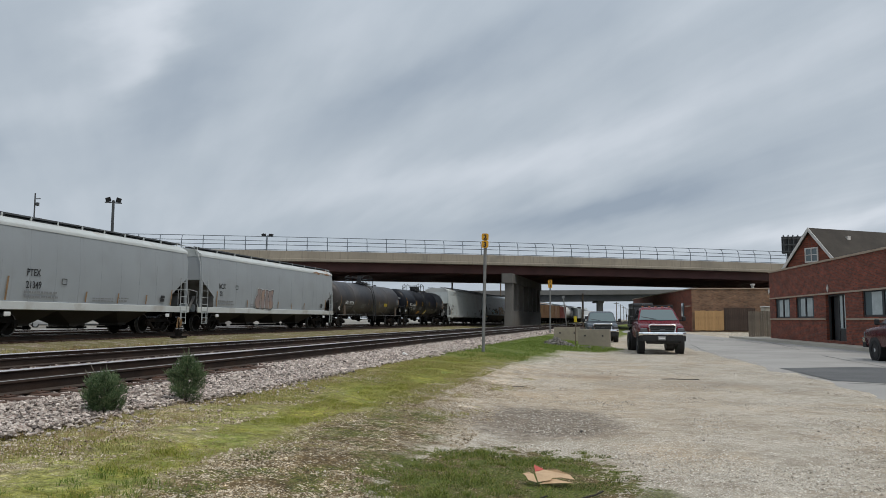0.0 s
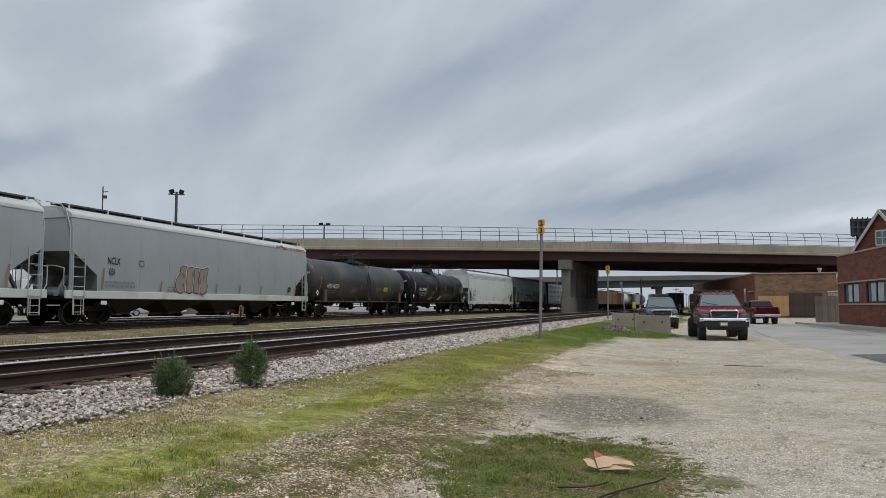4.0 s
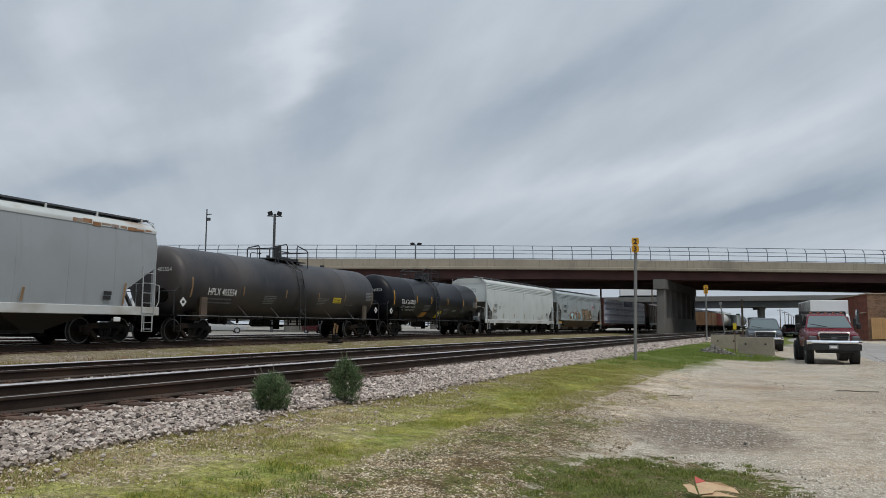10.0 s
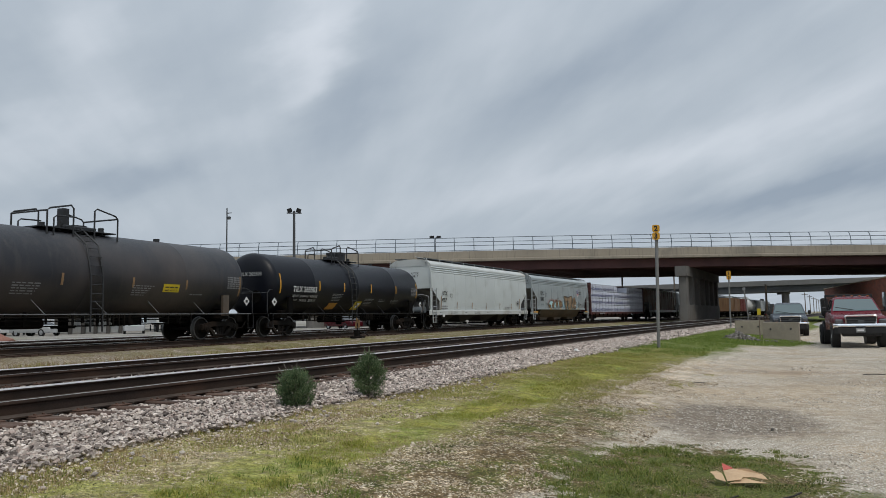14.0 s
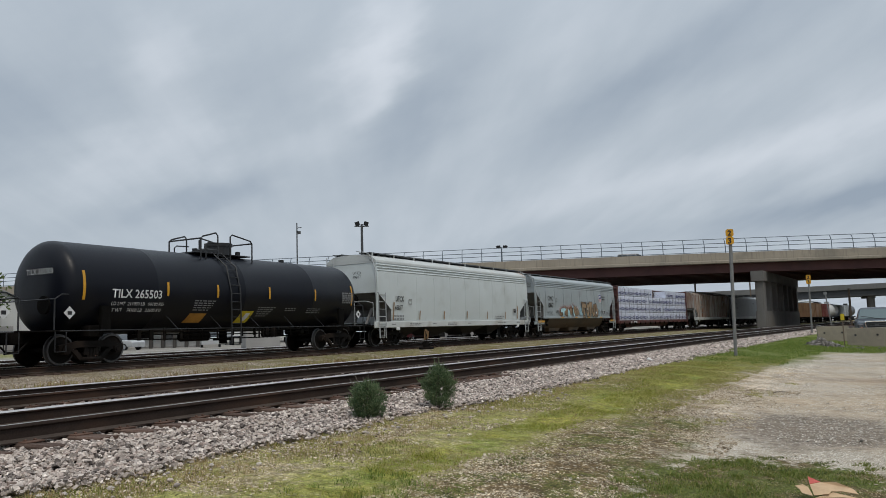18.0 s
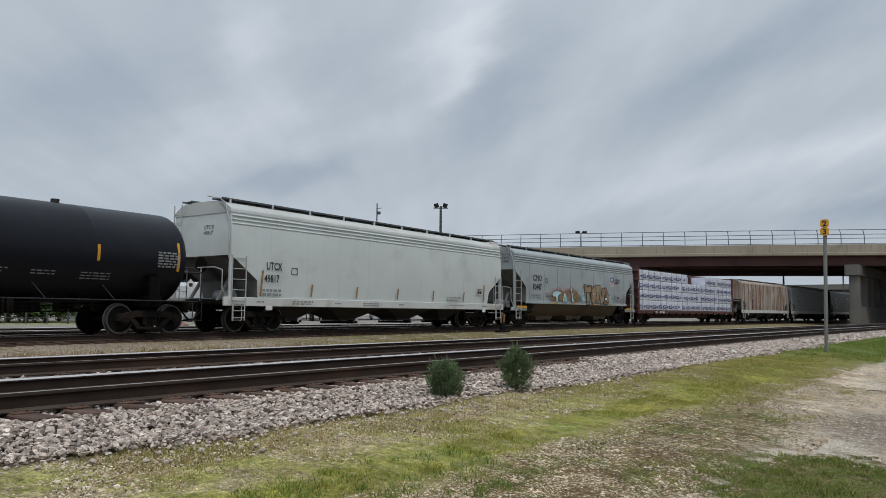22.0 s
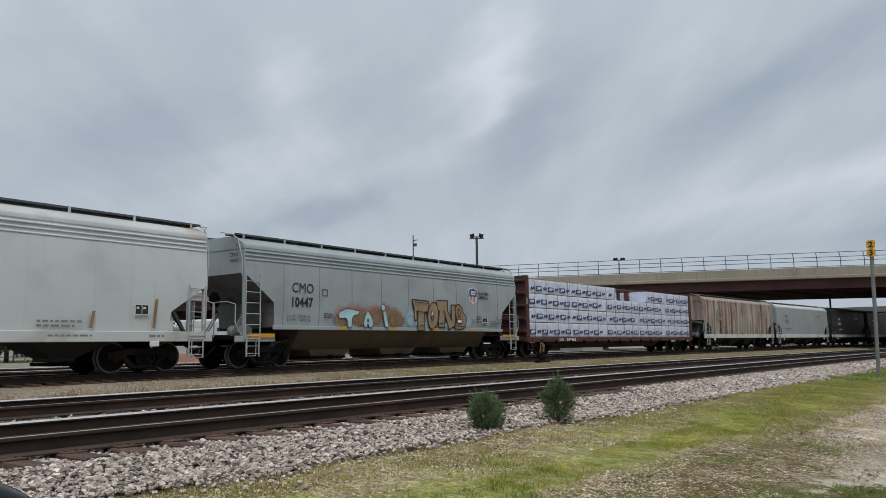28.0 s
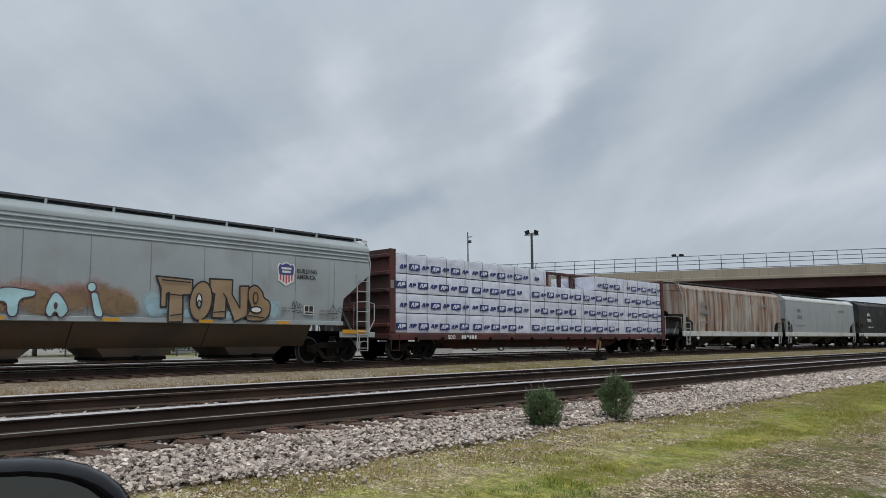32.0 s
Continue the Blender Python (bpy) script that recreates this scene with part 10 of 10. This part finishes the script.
def shrub(x, y, hh, w, seed, label, tip, twigs):
    z = height(x, y)
    s = thing("juniper_shrub", label, "shrub", "young junipers on the ballast", at=pose(x, y, z))
    t = MB()
    t.tube([(0, 0, -0.05), (0.01, 0, hh * 0.4), (0, 0.01, hh * 0.85)], 0.018, 6)
    part("trunk", t, "bark", s)
    r = np.random.default_rng(seed)
    V, F, limbs = [], [], MB()
    # limbs leave the trunk at all heights; each carries feathery sprays of short needles
    for k in range(105):
        f = (k + r.random()) / 105 * 0.93
        a = k * 2.4 + r.uniform(-0.5, 0.5)
        rad = w * 0.5 * float(np.interp(f, (0, 0.12, 0.35, 0.62, 0.85, 1), (0.75, 0.95, 1.0, tip, tip * 0.42, 0.04))) * r.uniform(0.5, 1.3)
        root = np.array([0.0, 0.0, f * hh * 0.78])
        end = np.array([rad * math.cos(a), rad * math.sin(a), min(f * hh * 0.9 + rad * r.uniform(0.25, 0.8), hh * 1.04)])
        if k % 2 == 0:
            limbs.tube([tuple(root), tuple(root * 0.4 + end * 0.6 - [0, 0, 0.012]), tuple(end)], 0.0035, 4)
        n_sp = int(8 + 26 * rad / (w * 0.5))
        for j in range(n_sp):
            g = r.uniform(0.3, 1.0) ** 0.7
            base = root * (1 - g) + end * g + r.normal(0, 0.018, 3)
            out = (end - root) / np.linalg.norm(end - root) + np.array([0, 0, 0.7]) + r.normal(0, 0.4, 3)
            out /= np.linalg.norm(out)
            ln = r.uniform(0.03, 0.075)
            for q in range(6):
                d = out + r.normal(0, 0.42, 3)
                d /= np.linalg.norm(d)
                p0 = base + out * ln * q / 6
                sd_ = np.cross(d, r.normal(size=3))
                sd_ /= np.linalg.norm(sd_)
                l2, wd = r.uniform(0.018, 0.042), r.uniform(0.0022, 0.0045)
                o = len(V)
                V += [tuple(p0 - sd_ * wd), tuple(p0 + sd_ * wd), tuple(p0 + d * l2)]
                F.append((o, o + 1, o + 2))
    for k in range(46):
        a, f = r.uniform(0, 6.28), r.uniform(0.15, 1.0)
        rad = w * 0.46 * float(np.interp(f, (0, 0.35, 0.62, 0.85, 1), (0.95, 1.0, tip, tip * 0.42, 0.04)))
        p0 = np.array([rad * math.cos(a), rad * math.sin(a), f * hh * 0.86])
        d0 = np.array([0.5 * math.cos(a), 0.5 * math.sin(a), 1.0])
        ln = r.uniform(0.07, 0.16)
        for q in range(46):
            t_ = q / 46
            d = d0 * 0.8 + r.normal(0, 0.5, 3)
            d /= np.linalg.norm(d)
            sd_ = np.cross(d, r.normal(size=3))
            sd_ /= np.linalg.norm(sd_)
            b0, l2, wd = p0 + d0 * ln * t_, r.uniform(0.016, 0.03) * (1.2 - 0.7 * t_), 0.0026
            o = len(V)
            V += [tuple(b0 - sd_ * wd), tuple(b0 + sd_ * wd), tuple(b0 + d * l2)]
            F.append((o, o + 1, o + 2))
    part("limbs", limbs, "bark", s, "thin brown limbs")
    me = bpy.data.meshes.new("foliage")
    me.from_pydata(V, [], F)
    me.materials.append(M["juniper"])
    part("foliage", me, None, s, "dense dark green needle foliage")
    tw = MB()
    for dx, dz, b_ in twigs:
        tw.tube([(dx * 0.35, 0.02, hh * 0.5), (dx * 0.8, 0.0, hh * 0.5 + (dz - hh * 0.5) * 0.6), (dx + b_, -0.01, dz)], 0.0035, 4)
    part("twig", tw, "twig_gray", s, "bare gray twigs")
    return s


shrub(-5.36, 8.0, 0.50, 0.42, 1, "young dark green juniper with bare twigs on the ballast", 0.9, ((-0.12, 0.58, -0.05), (-0.17, 0.52, -0.07), (0.02, 0.61, 0.02), (-0.04, 0.55, 0.0), (-0.2, 0.5, -0.03)))
shrub(-5.13, 9.45, 0.68, 0.44, 2, "taller pointed juniper at the foot of the ballast", 0.66, ((0.03, 0.72, 0.0), (0.07, 0.66, 0.02), (-0.1, 0.6, -0.05)))


def tree(x, y, hh, w, seed):
    s = thing("tree", "leafy broad green tree beyond the rail yard", "tree", "trees beyond the yard", at=pose(x, y, 0.4))
    r = np.random.default_rng(seed)
    t = MB()
    t.cyl((0, 0, -0.3), (0.1, 0, hh * 0.35), 0.22, 8, 0.15)
    tips = []
    for k in range(9):
        a = k * 2.4 + r.uniform(-0.3, 0.3)
        e = (w * 0.36 * math.cos(a), w * 0.36 * math.sin(a), hh * r.uniform(0.5, 0.85))
        t.tube([(0.1, 0, hh * 0.3), (e[0] * 0.5, e[1] * 0.5, hh * 0.45), e], 0.06, 5)
        tips.append(e)
    part("trunk", t, "bark", s, "gray forked trunk and limbs")
    V, F = [], []
    for k in range(210):
        e = np.array(tips[int(r.integers(len(tips)))]) + r.normal(0, 1, 3) * np.array([w * 0.16, w * 0.16, hh * 0.12])
        for j in range(20):
            p = e + r.normal(0, 0.32, 3)
            a, b = r.normal(size=3), r.normal(size=3)
            a /= np.linalg.norm(a)
            b = np.cross(a, b)
            b /= np.linalg.norm(b)
            l2 = r.uniform(0.12, 0.26)
            o = len(V)
            V += [tuple(p - a * l2), tuple(p + b * l2 * 0.5), tuple(p + a * l2), tuple(p - b * l2 * 0.5)]
            F.append((o, o + 1, o + 2, o + 3))
    me = bpy.data.meshes.new("crown")
    me.from_pydata(V, [], F)
    me.materials.append(M["tree_leaf"])
    part("crown", me, None, s, "loose green crown")


for k, (x, y, hh, w) in enumerate(((-62, 20, 8.5, 6), (-66, 25.5, 9.5, 7), (-58, 15.5, 7, 5.5), (-67.9, 38.4, 7, 5.5), (-65.6, 34.2, 6, 6), (-72, 34.4, 8, 7), (-61.4, 33.6, 2.6, 4.5), (-60.9, 30.3, 2.8, 4.5), (-96, 60, 6, 6), (-64, 28, 3.2, 5))):
    tree(x, y, hh, w, 100 + k)

# ---------------------------------------------------------------- litter on the lot
M["card"] = mat("card", (0.52, 0.36, 0.22), 0.85, 0, 0.12, 6, 60, 0.1)
M["stick"] = mat("stick", (0.03, 0.026, 0.022), 0.9, 0, 0.3, 6, 60, 0.2)
M["stick_gray"] = mat("stick_gray", (0.13, 0.11, 0.09), 0.9, 0, 0.3, 6, 60, 0.2)
M["card_red"] = mat("card_red", (0.48, 0.10, 0.08), 0.8, 0, 0.15, 6, 60, 0.05)
crd = thing("cardboard_piece", "torn flattened cardboard with a faded red corner on the grass", "cardboard", at=pose(-0.25, 6.76, 0.028, 0, 0, 0))


def card(pts, lift=0.0):
    """A piece of board, leaning back: across and up the board in metres; 4 mm thick."""
    top = [(x * 0.9, -0.08 + v * 1.6, 0.022 + v * 0.6 + lift + 0.012 * math.sin(x * 21)) for x, v in pts]
    n = len(pts)
    return MB().add(top + [(x, y + 0.003, z - 0.004) for x, y, z in top], [tuple(range(n)), tuple(range(n, 2 * n))[::-1]] + [(k, n + k, n + (k + 1) % n, (k + 1) % n) for k in range(n)])


part("sheet", card([(-0.095, 0.004), (0.02, 0.008), (0.035, 0.026), (0.12, 0.034), (0.245, 0.038), (0.2, 0.08), (0.08, 0.1), (-0.05, 0.118), (-0.15, 0.148), (-0.132, 0.085)]), "card", crd, "", 0)
part("printed_corner", card([(-0.132, 0.087), (-0.05, 0.1175), (-0.15, 0.147)], 0.004), "card_red", crd, "faded red printed corner", 0)
part("flap", card([(-0.105, 0.002), (-0.19, 0.002), (-0.215, 0.035), (-0.25, 0.058), (-0.19, 0.074), (-0.145, 0.066)], -0.004), "card", crd, "torn side flap", 0)
part("flap", card([(-0.09, 0.0), (0.13, 0.0), (0.24, 0.02), (0.05, 0.03)], -0.012), "card", crd, "lower flap lying on the grass", 0)
for nm, pts, r_ in (("stick", ((-0.6, 5.92), (-0.51, 5.95), (-0.41, 5.99), (-0.31, 6.08), (-0.24, 6.21)), 0.006), ("stick", ((-0.34, 5.57), (-0.25, 5.76), (-0.15, 5.93), (0.02, 6.17), (0.13, 6.31), (0.2, 6.47)), 0.0075), ("stick", ((-0.27, 5.61), (-0.21, 5.71), (-0.15, 5.88)), 0.007)):
    solo(nm, MB().tube([(x, y, height(x, y) + 0.035) for x, y in pts], r_, 7), "stick", "dark bent stick lying in the grass", "stick", "sticks")
M["blue_scrap"] = mat("blue_scrap", (0.22, 0.27, 0.52), 0.5, 0, 0.2, 8, 60, 0.1)
sc = MB()
sc.box((-2.93, 9.87, 0.13), (0.10, 0.07, 0.06), 0.02, Euler((0.4, 0.3, 0.5)).to_matrix())
solo("plastic_scrap", sc, "blue_scrap", "crumpled pale blue plastic scrap in the grass", "litter")
M["white_rag"] = mat("white_rag", (0.62, 0.62, 0.6), 0.7, 0, 0.1, 8, 60, 0.1)
for x, y, s in ((-5.0, 21.6, 0.10), (-0.75, 39.0, 0.16)):
    sc = MB()
    sc.box((x, y, height(x, y) + s * 0.5), (s * 1.8, s * 1.2, s), s * 0.35, Euler((0.2, 0.5, 0.9)).to_matrix())
    solo("litter_bag", sc, "white_rag", "small crumpled white bag on the grass", "litter", "white litter")
rr = random.Random(77)
for x, y, ln, a in ((2.3, 18.7, 0.85, 0.05), (-1.2, 15.2, 0.22, 0.2), (-5.2, 6.0, 0.35, 2.2)):
    sc = MB()
    pts = [(x + ln * t * math.cos(a) - ln / 2, y + ln * t * math.sin(a) + 0.03 * rr.uniform(-1, 1), height(x, y) + 0.03 + 0.012 * rr.uniform(-1, 1)) for t in (0, 0.3, 0.6, 1.0)]
    sc.tube(pts, 0.008 if ln < 0.8 else 0.011, 6)
    solo("stick", sc, "stick_gray", "weathered gray-brown stick lying on the ground", "stick", "sticks")
for k in range(13):
    x, y = rr.uniform(-1.5, 3.6), rr.uniform(8.5, 24)
    s = rr.uniform(0.015, 0.035)
    sc = MB()
    sc.box((x, y, s * 0.3), (s * 1.6, s, s * 0.8), s * 0.25, Euler((rr.uniform(0, 1), rr.uniform(0, 1), rr.uniform(0, 3))).to_matrix())
    solo("clod", sc, "rubble", "small dark clod on the gravel lot", "clod", "clods on the lot")

# ---------------------------------------------------------------- trackside and yard things
M["box_brown"] = mat("box_brown", (0.14, 0.075, 0.04), 0.8, 0, 0.25, 0.5, 25, 0.1, streak=(0.2, 0.13, 0.06), streak_amt=0.7)
M["box_red"] = mat("box_red", (0.12, 0.03, 0.025), 0.8, 0, 0.25, 0.5, 25, 0.1)
sw = thing("switch_stand", "low switch stand with an orange-yellow target beside the siding", "switch stand", at=pose(-18.9, 33.6, 0.46))
q = MB()
q.box((0, 0, 0.05), (0.7, 0.35, 0.1), 0.02)
q.box((0, 0, 0.25), (0.25, 0.25, 0.35), 0.03)
q.cyl((0, 0, 0.3), (0, 0, 0.9), 0.03, 8)
part("base", q, "wheel_steel", sw)
q = MB()
q.prism([(-0.13, 0.5), (-0.02, 0.46), (0.06, 0.95), (-0.05, 1.0)], "y", -0.02, 0.02)
part("target", q, "reflector_worn", sw, "orange-yellow slanted target blade", 0)
q = MB()
q.prism([(0.0, 0.5), (0.1, 0.52), (0.14, 0.88), (0.07, 0.92)], "y", 0.03, 0.06)
part("target", q, "reflector_worn", sw, "worn yellow target blade", 0)
q = MB()
q.tube([(0.1, 0, 0.2), (0.5, -0.2, 0.3), (0.8, -0.3, 0.12)], 0.025, 6)
part("lever", q, "wheel_steel", sw)

M["salmon"] = mat("salmon", (0.24, 0.115, 0.085), 0.9, 0, 0.3, 0.8, 12, 0.4)
M["wall_pale"] = mat("wall_pale", (0.5, 0.5, 0.49), 0.8, 0, 0.1, 0.4, 20, 0.05, streak=(0.38, 0.38, 0.37), streak_amt=0.4)
M["wall_gray"] = mat("wall_gray", (0.30, 0.29, 0.28), 0.85, 0, 0.15, 0.4, 20, 0.05)
pile = MB()
rr = random.Random(19)
pile.loft([[(-47.6 + k * 0.62, 30.9 + k * 0.1 + q * w_ * 1.3, 0.34 + 0.85 * w_ * hh * rr.uniform(0.88, 1.1)) for q, hh in ((1.0, 0.0), (0.6, 0.5), (0.2, 0.72), (-0.2, 0.76), (-0.6, 0.48), (-1.0, 0.0))] for k, w_ in enumerate((0.3, 0.7, 0.95, 1.0, 1.05, 1.0, 0.98, 1.05, 0.95, 0.7, 0.35))])
solo("soil_mound", pile, "salmon", "low mound of salmon-coloured soil in the rail yard", "mound")


def parked_car(x, y, colour, rot, label):
    c = thing("parked_car", label, "car", "cars parked in the yard", at=pose(x, y, 0.42, 0, 0, rot))
    q = MB()
    q.loft([ringsec(a, w, 0.3, b, 0.1) for a, w, b in ((-2.2, 0.75, 0.7), (-2.0, 0.86, 0.88), (-0.8, 0.9, 0.95), (1.5, 0.9, 0.98), (2.1, 0.86, 0.9), (2.25, 0.78, 0.75))])
    part("body", q, colour, c, smooth=40)
    q = MB()
    q.loft([[(-w, a, z), (w, a, z), (w, b, z), (-w, b, z)] for z, a, b, w in ((0.93, -1.2, 1.7, 0.82), (1.35, -0.5, 1.2, 0.66), (1.45, -0.2, 0.9, 0.55))])
    part("cabin", q, "glass_dark", c)
    for a in (-1.35, 1.4):
        for s in (-1, 1):
            wheel(c, s * 0.8, a, 0.32, 0.2)


for x, y, col, rot, nm in ((-53.4, 53.4, "paint_silver", 225, "silver car"), (-62, 47.5, "paint_car_white", 100, "white car"), (-58, 47, "paint_silver", 95, "silver car"), (-40.5, 69, "paint_maroon", 70, "dark red car"), (-66, 83, "paint_car_white", 60, "white car"), (-49, 64, "paint_silver", 130, "silver car")):
    parked_car(x, y, col, rot, nm + " parked beyond the yard tracks")
wh = thing("warehouse", "long low pale warehouse beyond the rail yard", "building", kind="structure")
part("wall", MB().box((-95, 60, 2.0), (14, 46, 3.6)), "wall_pale", wh, "pale metal wall", 0)
part("roof", MB().box((-95, 60, 3.95), (14.6, 46.6, 0.3)), "wall_gray", wh, "", 0)
for k in range(8):
    part("loading_door", MB().box((-87.96, 41 + k * 5.4, 1.7), (0.1, 3.0, 2.6)), "wall_gray", wh, "gray roller door", 0)
for k, (x, y) in enumerate(((-66.5, 51), (-62, 66))):
    tl = thing("semi_trailer", "white box trailer parked in the yard", "trailer", "trailers in the yard", at=pose(x, y, 0.42, 0, 0, 20 + 30 * k))
    part("box", MB().box((0, 0, 2.3), (2.5, 12.0, 2.6), 0.03), "box_white", tl)
    part("skirt", MB().box((0, 0.5, 0.85), (0.8, 11.0, 0.25), 0.02), "black_plastic", tl)
    for a in (-4.6, -3.4):
        for s in (-1, 1):
            wheel(tl, s * 1.0, a, 0.48, 0.3)
    for s in (-1, 1):
        part("landing_leg", MB().box((s * 0.8, 3.5, 0.37), (0.12, 0.12, 0.74)), "black_plastic", tl)
# gray steel containers with ribbed sides
for x, y, rot, ln in ((-39.8, 44.9, 48, 3.8), (-33.4, 67.2, 64, 3.4)):
    ct = thing("container", "gray ribbed steel container standing in the yard", "container", "containers in the yard", at=pose(x, y, 0.36, 0, 0, rot))
    part("body", MB().box((0, 0, 1.35), (2.36, ln, 2.5), 0.03), "wall_gray", ct)
    n = int(ln / 0.28)
    for k in range(n):
        yk = -ln / 2 + (k + 0.5) * ln / n
        for sx in (-1, 1):
            part("rib", MB().box((sx * 1.19, yk, 1.35), (0.05, 0.13, 2.2), 0.015), "wall_gray", ct)
    for sx in (-1, 1):
        for sy in (-1, 1):
            part("corner_post", MB().box((sx * 1.15, sy * (ln / 2 - 0.06), 1.32), (0.16, 0.16, 2.64), 0.015), "wall_gray", ct)
# open shelter on dark posts, with pale goods under it
M["post_dark"] = mat("post_dark", (0.06, 0.055, 0.05), 0.85, 0, 0.2, 0.5, 25, 0.1)
SHELTER = pose(-59.3, 53.7, 0.4, 0, 0, 47.8)
sh_ = thing("yard_shelter", "dark open shelter on posts beyond the rail yard", "shelter", at=SHELTER)
for k in range(6):
    for d in (0.0, 3.2):
        part("post", MB().box((-2.75 + k * 1.1, d, 1.5), (0.34, 0.34, 3.0), 0.02), "post_dark", sh_)
part("roof", MB().prism([(-0.5, 3.0), (3.7, 3.0), (3.7, 3.12), (1.6, 3.7), (-0.5, 3.12)], "x", -3.2, 3.2), "post_dark", sh_)
part("back_wall", MB().box((0, 3.5, 1.5), (6.2, 0.12, 3.0)), "wall_gray", sh_)
for k, (q, hh) in enumerate(((-2.2, 0.9), (-1.05, 1.2), (0.1, 0.7), (1.15, 1.1), (2.3, 0.9))):
    pl = thing("goods_pallet", "pale wrapped goods on a pallet under the shelter", "pallet", "pallets under the shelter", at=SHELTER @ pose(q, 1.6, 0.0))
    part("pallet", MB().box((0, 0, 0.07), (0.9, 0.9, 0.14), 0.01), "wall_gray", pl)
    part("load", MB().box((0, 0, 0.14 + hh / 2), (0.8, 0.8, hh), 0.05), "wall_pale", pl)
# small pale barn and a wire fence beside the trees
bn = thing("barn", "small pale barn with a gray pitched roof", "building", kind="structure", at=pose(-74.5, 46.2, 0.4, 0, 0, 58))
part("wall", MB().prism([(-3, 0), (3, 0), (3, 4.2), (0, 6.0), (-3, 4.2)], "y", -4, 4), "wall_pale", bn)
part("roof", MB().prism([(-3.4, 4.0), (-3.4, 4.15), (0, 6.2), (3.4, 4.15), (3.4, 4.0), (0, 6.05)], "y", -4.3, 4.3), "wall_gray", bn)
part("door", MB().box((0, -4.04, 1.3), (2.2, 0.08, 2.6)), "wall_gray", bn)
fn = thing("wire_fence", "low gray post and rail fence beyond the yard", "fence", at=pose(-55.5, 29.5, 0.38, 0, 0, 29))
for k in range(9):
    part("post", MB().box((-7 + k * 1.6, 0, 0.55), (0.1, 0.1, 1.1), 0.01), "galv_dark", fn)
for z in (0.5, 1.0):
    part("rail", MB().box((-0.6, 0.06, z), (13.4, 0.04, 0.05)), "galv_dark", fn)

# parked cars on a far track, seen past the pier


def far_boxcar(x, y, rot, col, label, L=14.0, kind_="box"):
    c = thing("standing_car", label, "railcar", "standing cars on the far track", at=pose(x, y, 0.6, 0, 0, rot))
    if kind_ == "box":
        part("body", MB().box((0, 0, 2.3), (3.0, L, 2.5), 0.04), col, c)
        for s in (-1, 1):
            part("door", MB().box((s * 1.53, 0.4, 2.25), (0.08, 2.6, 2.3), 0.02), col, c)
            for k in range(9):
                part("rib", MB().box((s * 1.53, -L / 2 + 0.6 + k * (L - 1.2) / 8, 2.3), (0.1, 0.12, 2.4)), col, c)
        part("roof", MB().prism([(-1.5, 3.552), (1.5, 3.552), (0, 3.75)], "y", -L / 2, L / 2), "steel_gray", c)
    elif kind_ == "tank":
        m_ = MB()
        pr = [(-L / 2, 0.01)] + [(-L / 2 + 0.6 * (1 - math.cos(radians(a))), 1.4 * math.sin(radians(a)) ** 0.8) for a in (20, 45, 70, 90)]
        m_.lathe_y(pr + [(-a, b) for a, b in pr[::-1]], (0, 0, 2.4), 28)
        part("tank", m_, col, c)
        part("dome", MB().cyl((0, 0, 3.7), (0, 0, 4.2), 0.5, 14), col, c)
    part("frame", MB().box((0, 0, 0.95), (2.6, L, 0.25)), "underframe", c)
    for e in (-1, 1):
        bb = MB()
        for w_ in (-0.89, 0.89):
            for s in (-1, 1):
                bb.cyl((s * 0.68, e * (L / 2 - 2) + w_, 0.46), (s * 0.82, e * (L / 2 - 2) + w_, 0.46), 0.46, 16)
        bb.box((0, e * (L / 2 - 2), 0.6), (2.1, 2.2, 0.25), 0.03)
        part("bogie", bb, "underframe", c)


yy, xx = 150.0, -7.4
for col, nm, L, kd in (("box_brown", "streaked brown boxcar standing on the far track", 13, "box"), ("box_red", "dark red boxcar standing on the far track", 9, "box"), ("wall_pale", "pale tank car standing on the far track", 14, "tank"), ("hopper_gray", "gray hopper-shaped car standing on the far track", 15, "box"), ("hopper_dark", "black tank car standing on the far track", 15, "tank")):
    yc = yy + L / 2
    far_boxcar(xx + 0.105 * (yc - 150.0), yc, -6.0, M[col] if not isinstance(col, str) else col, nm, L, kd)
    yy += L + 1.4



# ---------------------------------------------------------------- what moves
def motions():
    for car, y0 in TRAIN:
        walk(car, car_rows(y0))
    walk(maroon, maroon_rows())
    walk(boxt, box_rows())
    walk(lorry, lorry_rows())
    walk(crosser, crosser_rows())
    walk(gray, gray_rows())
    for t, x, y, r in W_GRAY:
        walk(t, roll_rows(x, y, r, 8.0, -1, 10.0))
    for t, x, y, r in W_MAROON:
        walk(t, roll_rows(x, y, r, 8.96, 1, 10.0))
    for t, x, y, r in W_BOX:
        walk(t, roll_rows(x, y, r, 11.8, 1, 16.0))
    for t, y0 in WHEELS:
        walk(t, wheel_rows(y0))


motions()
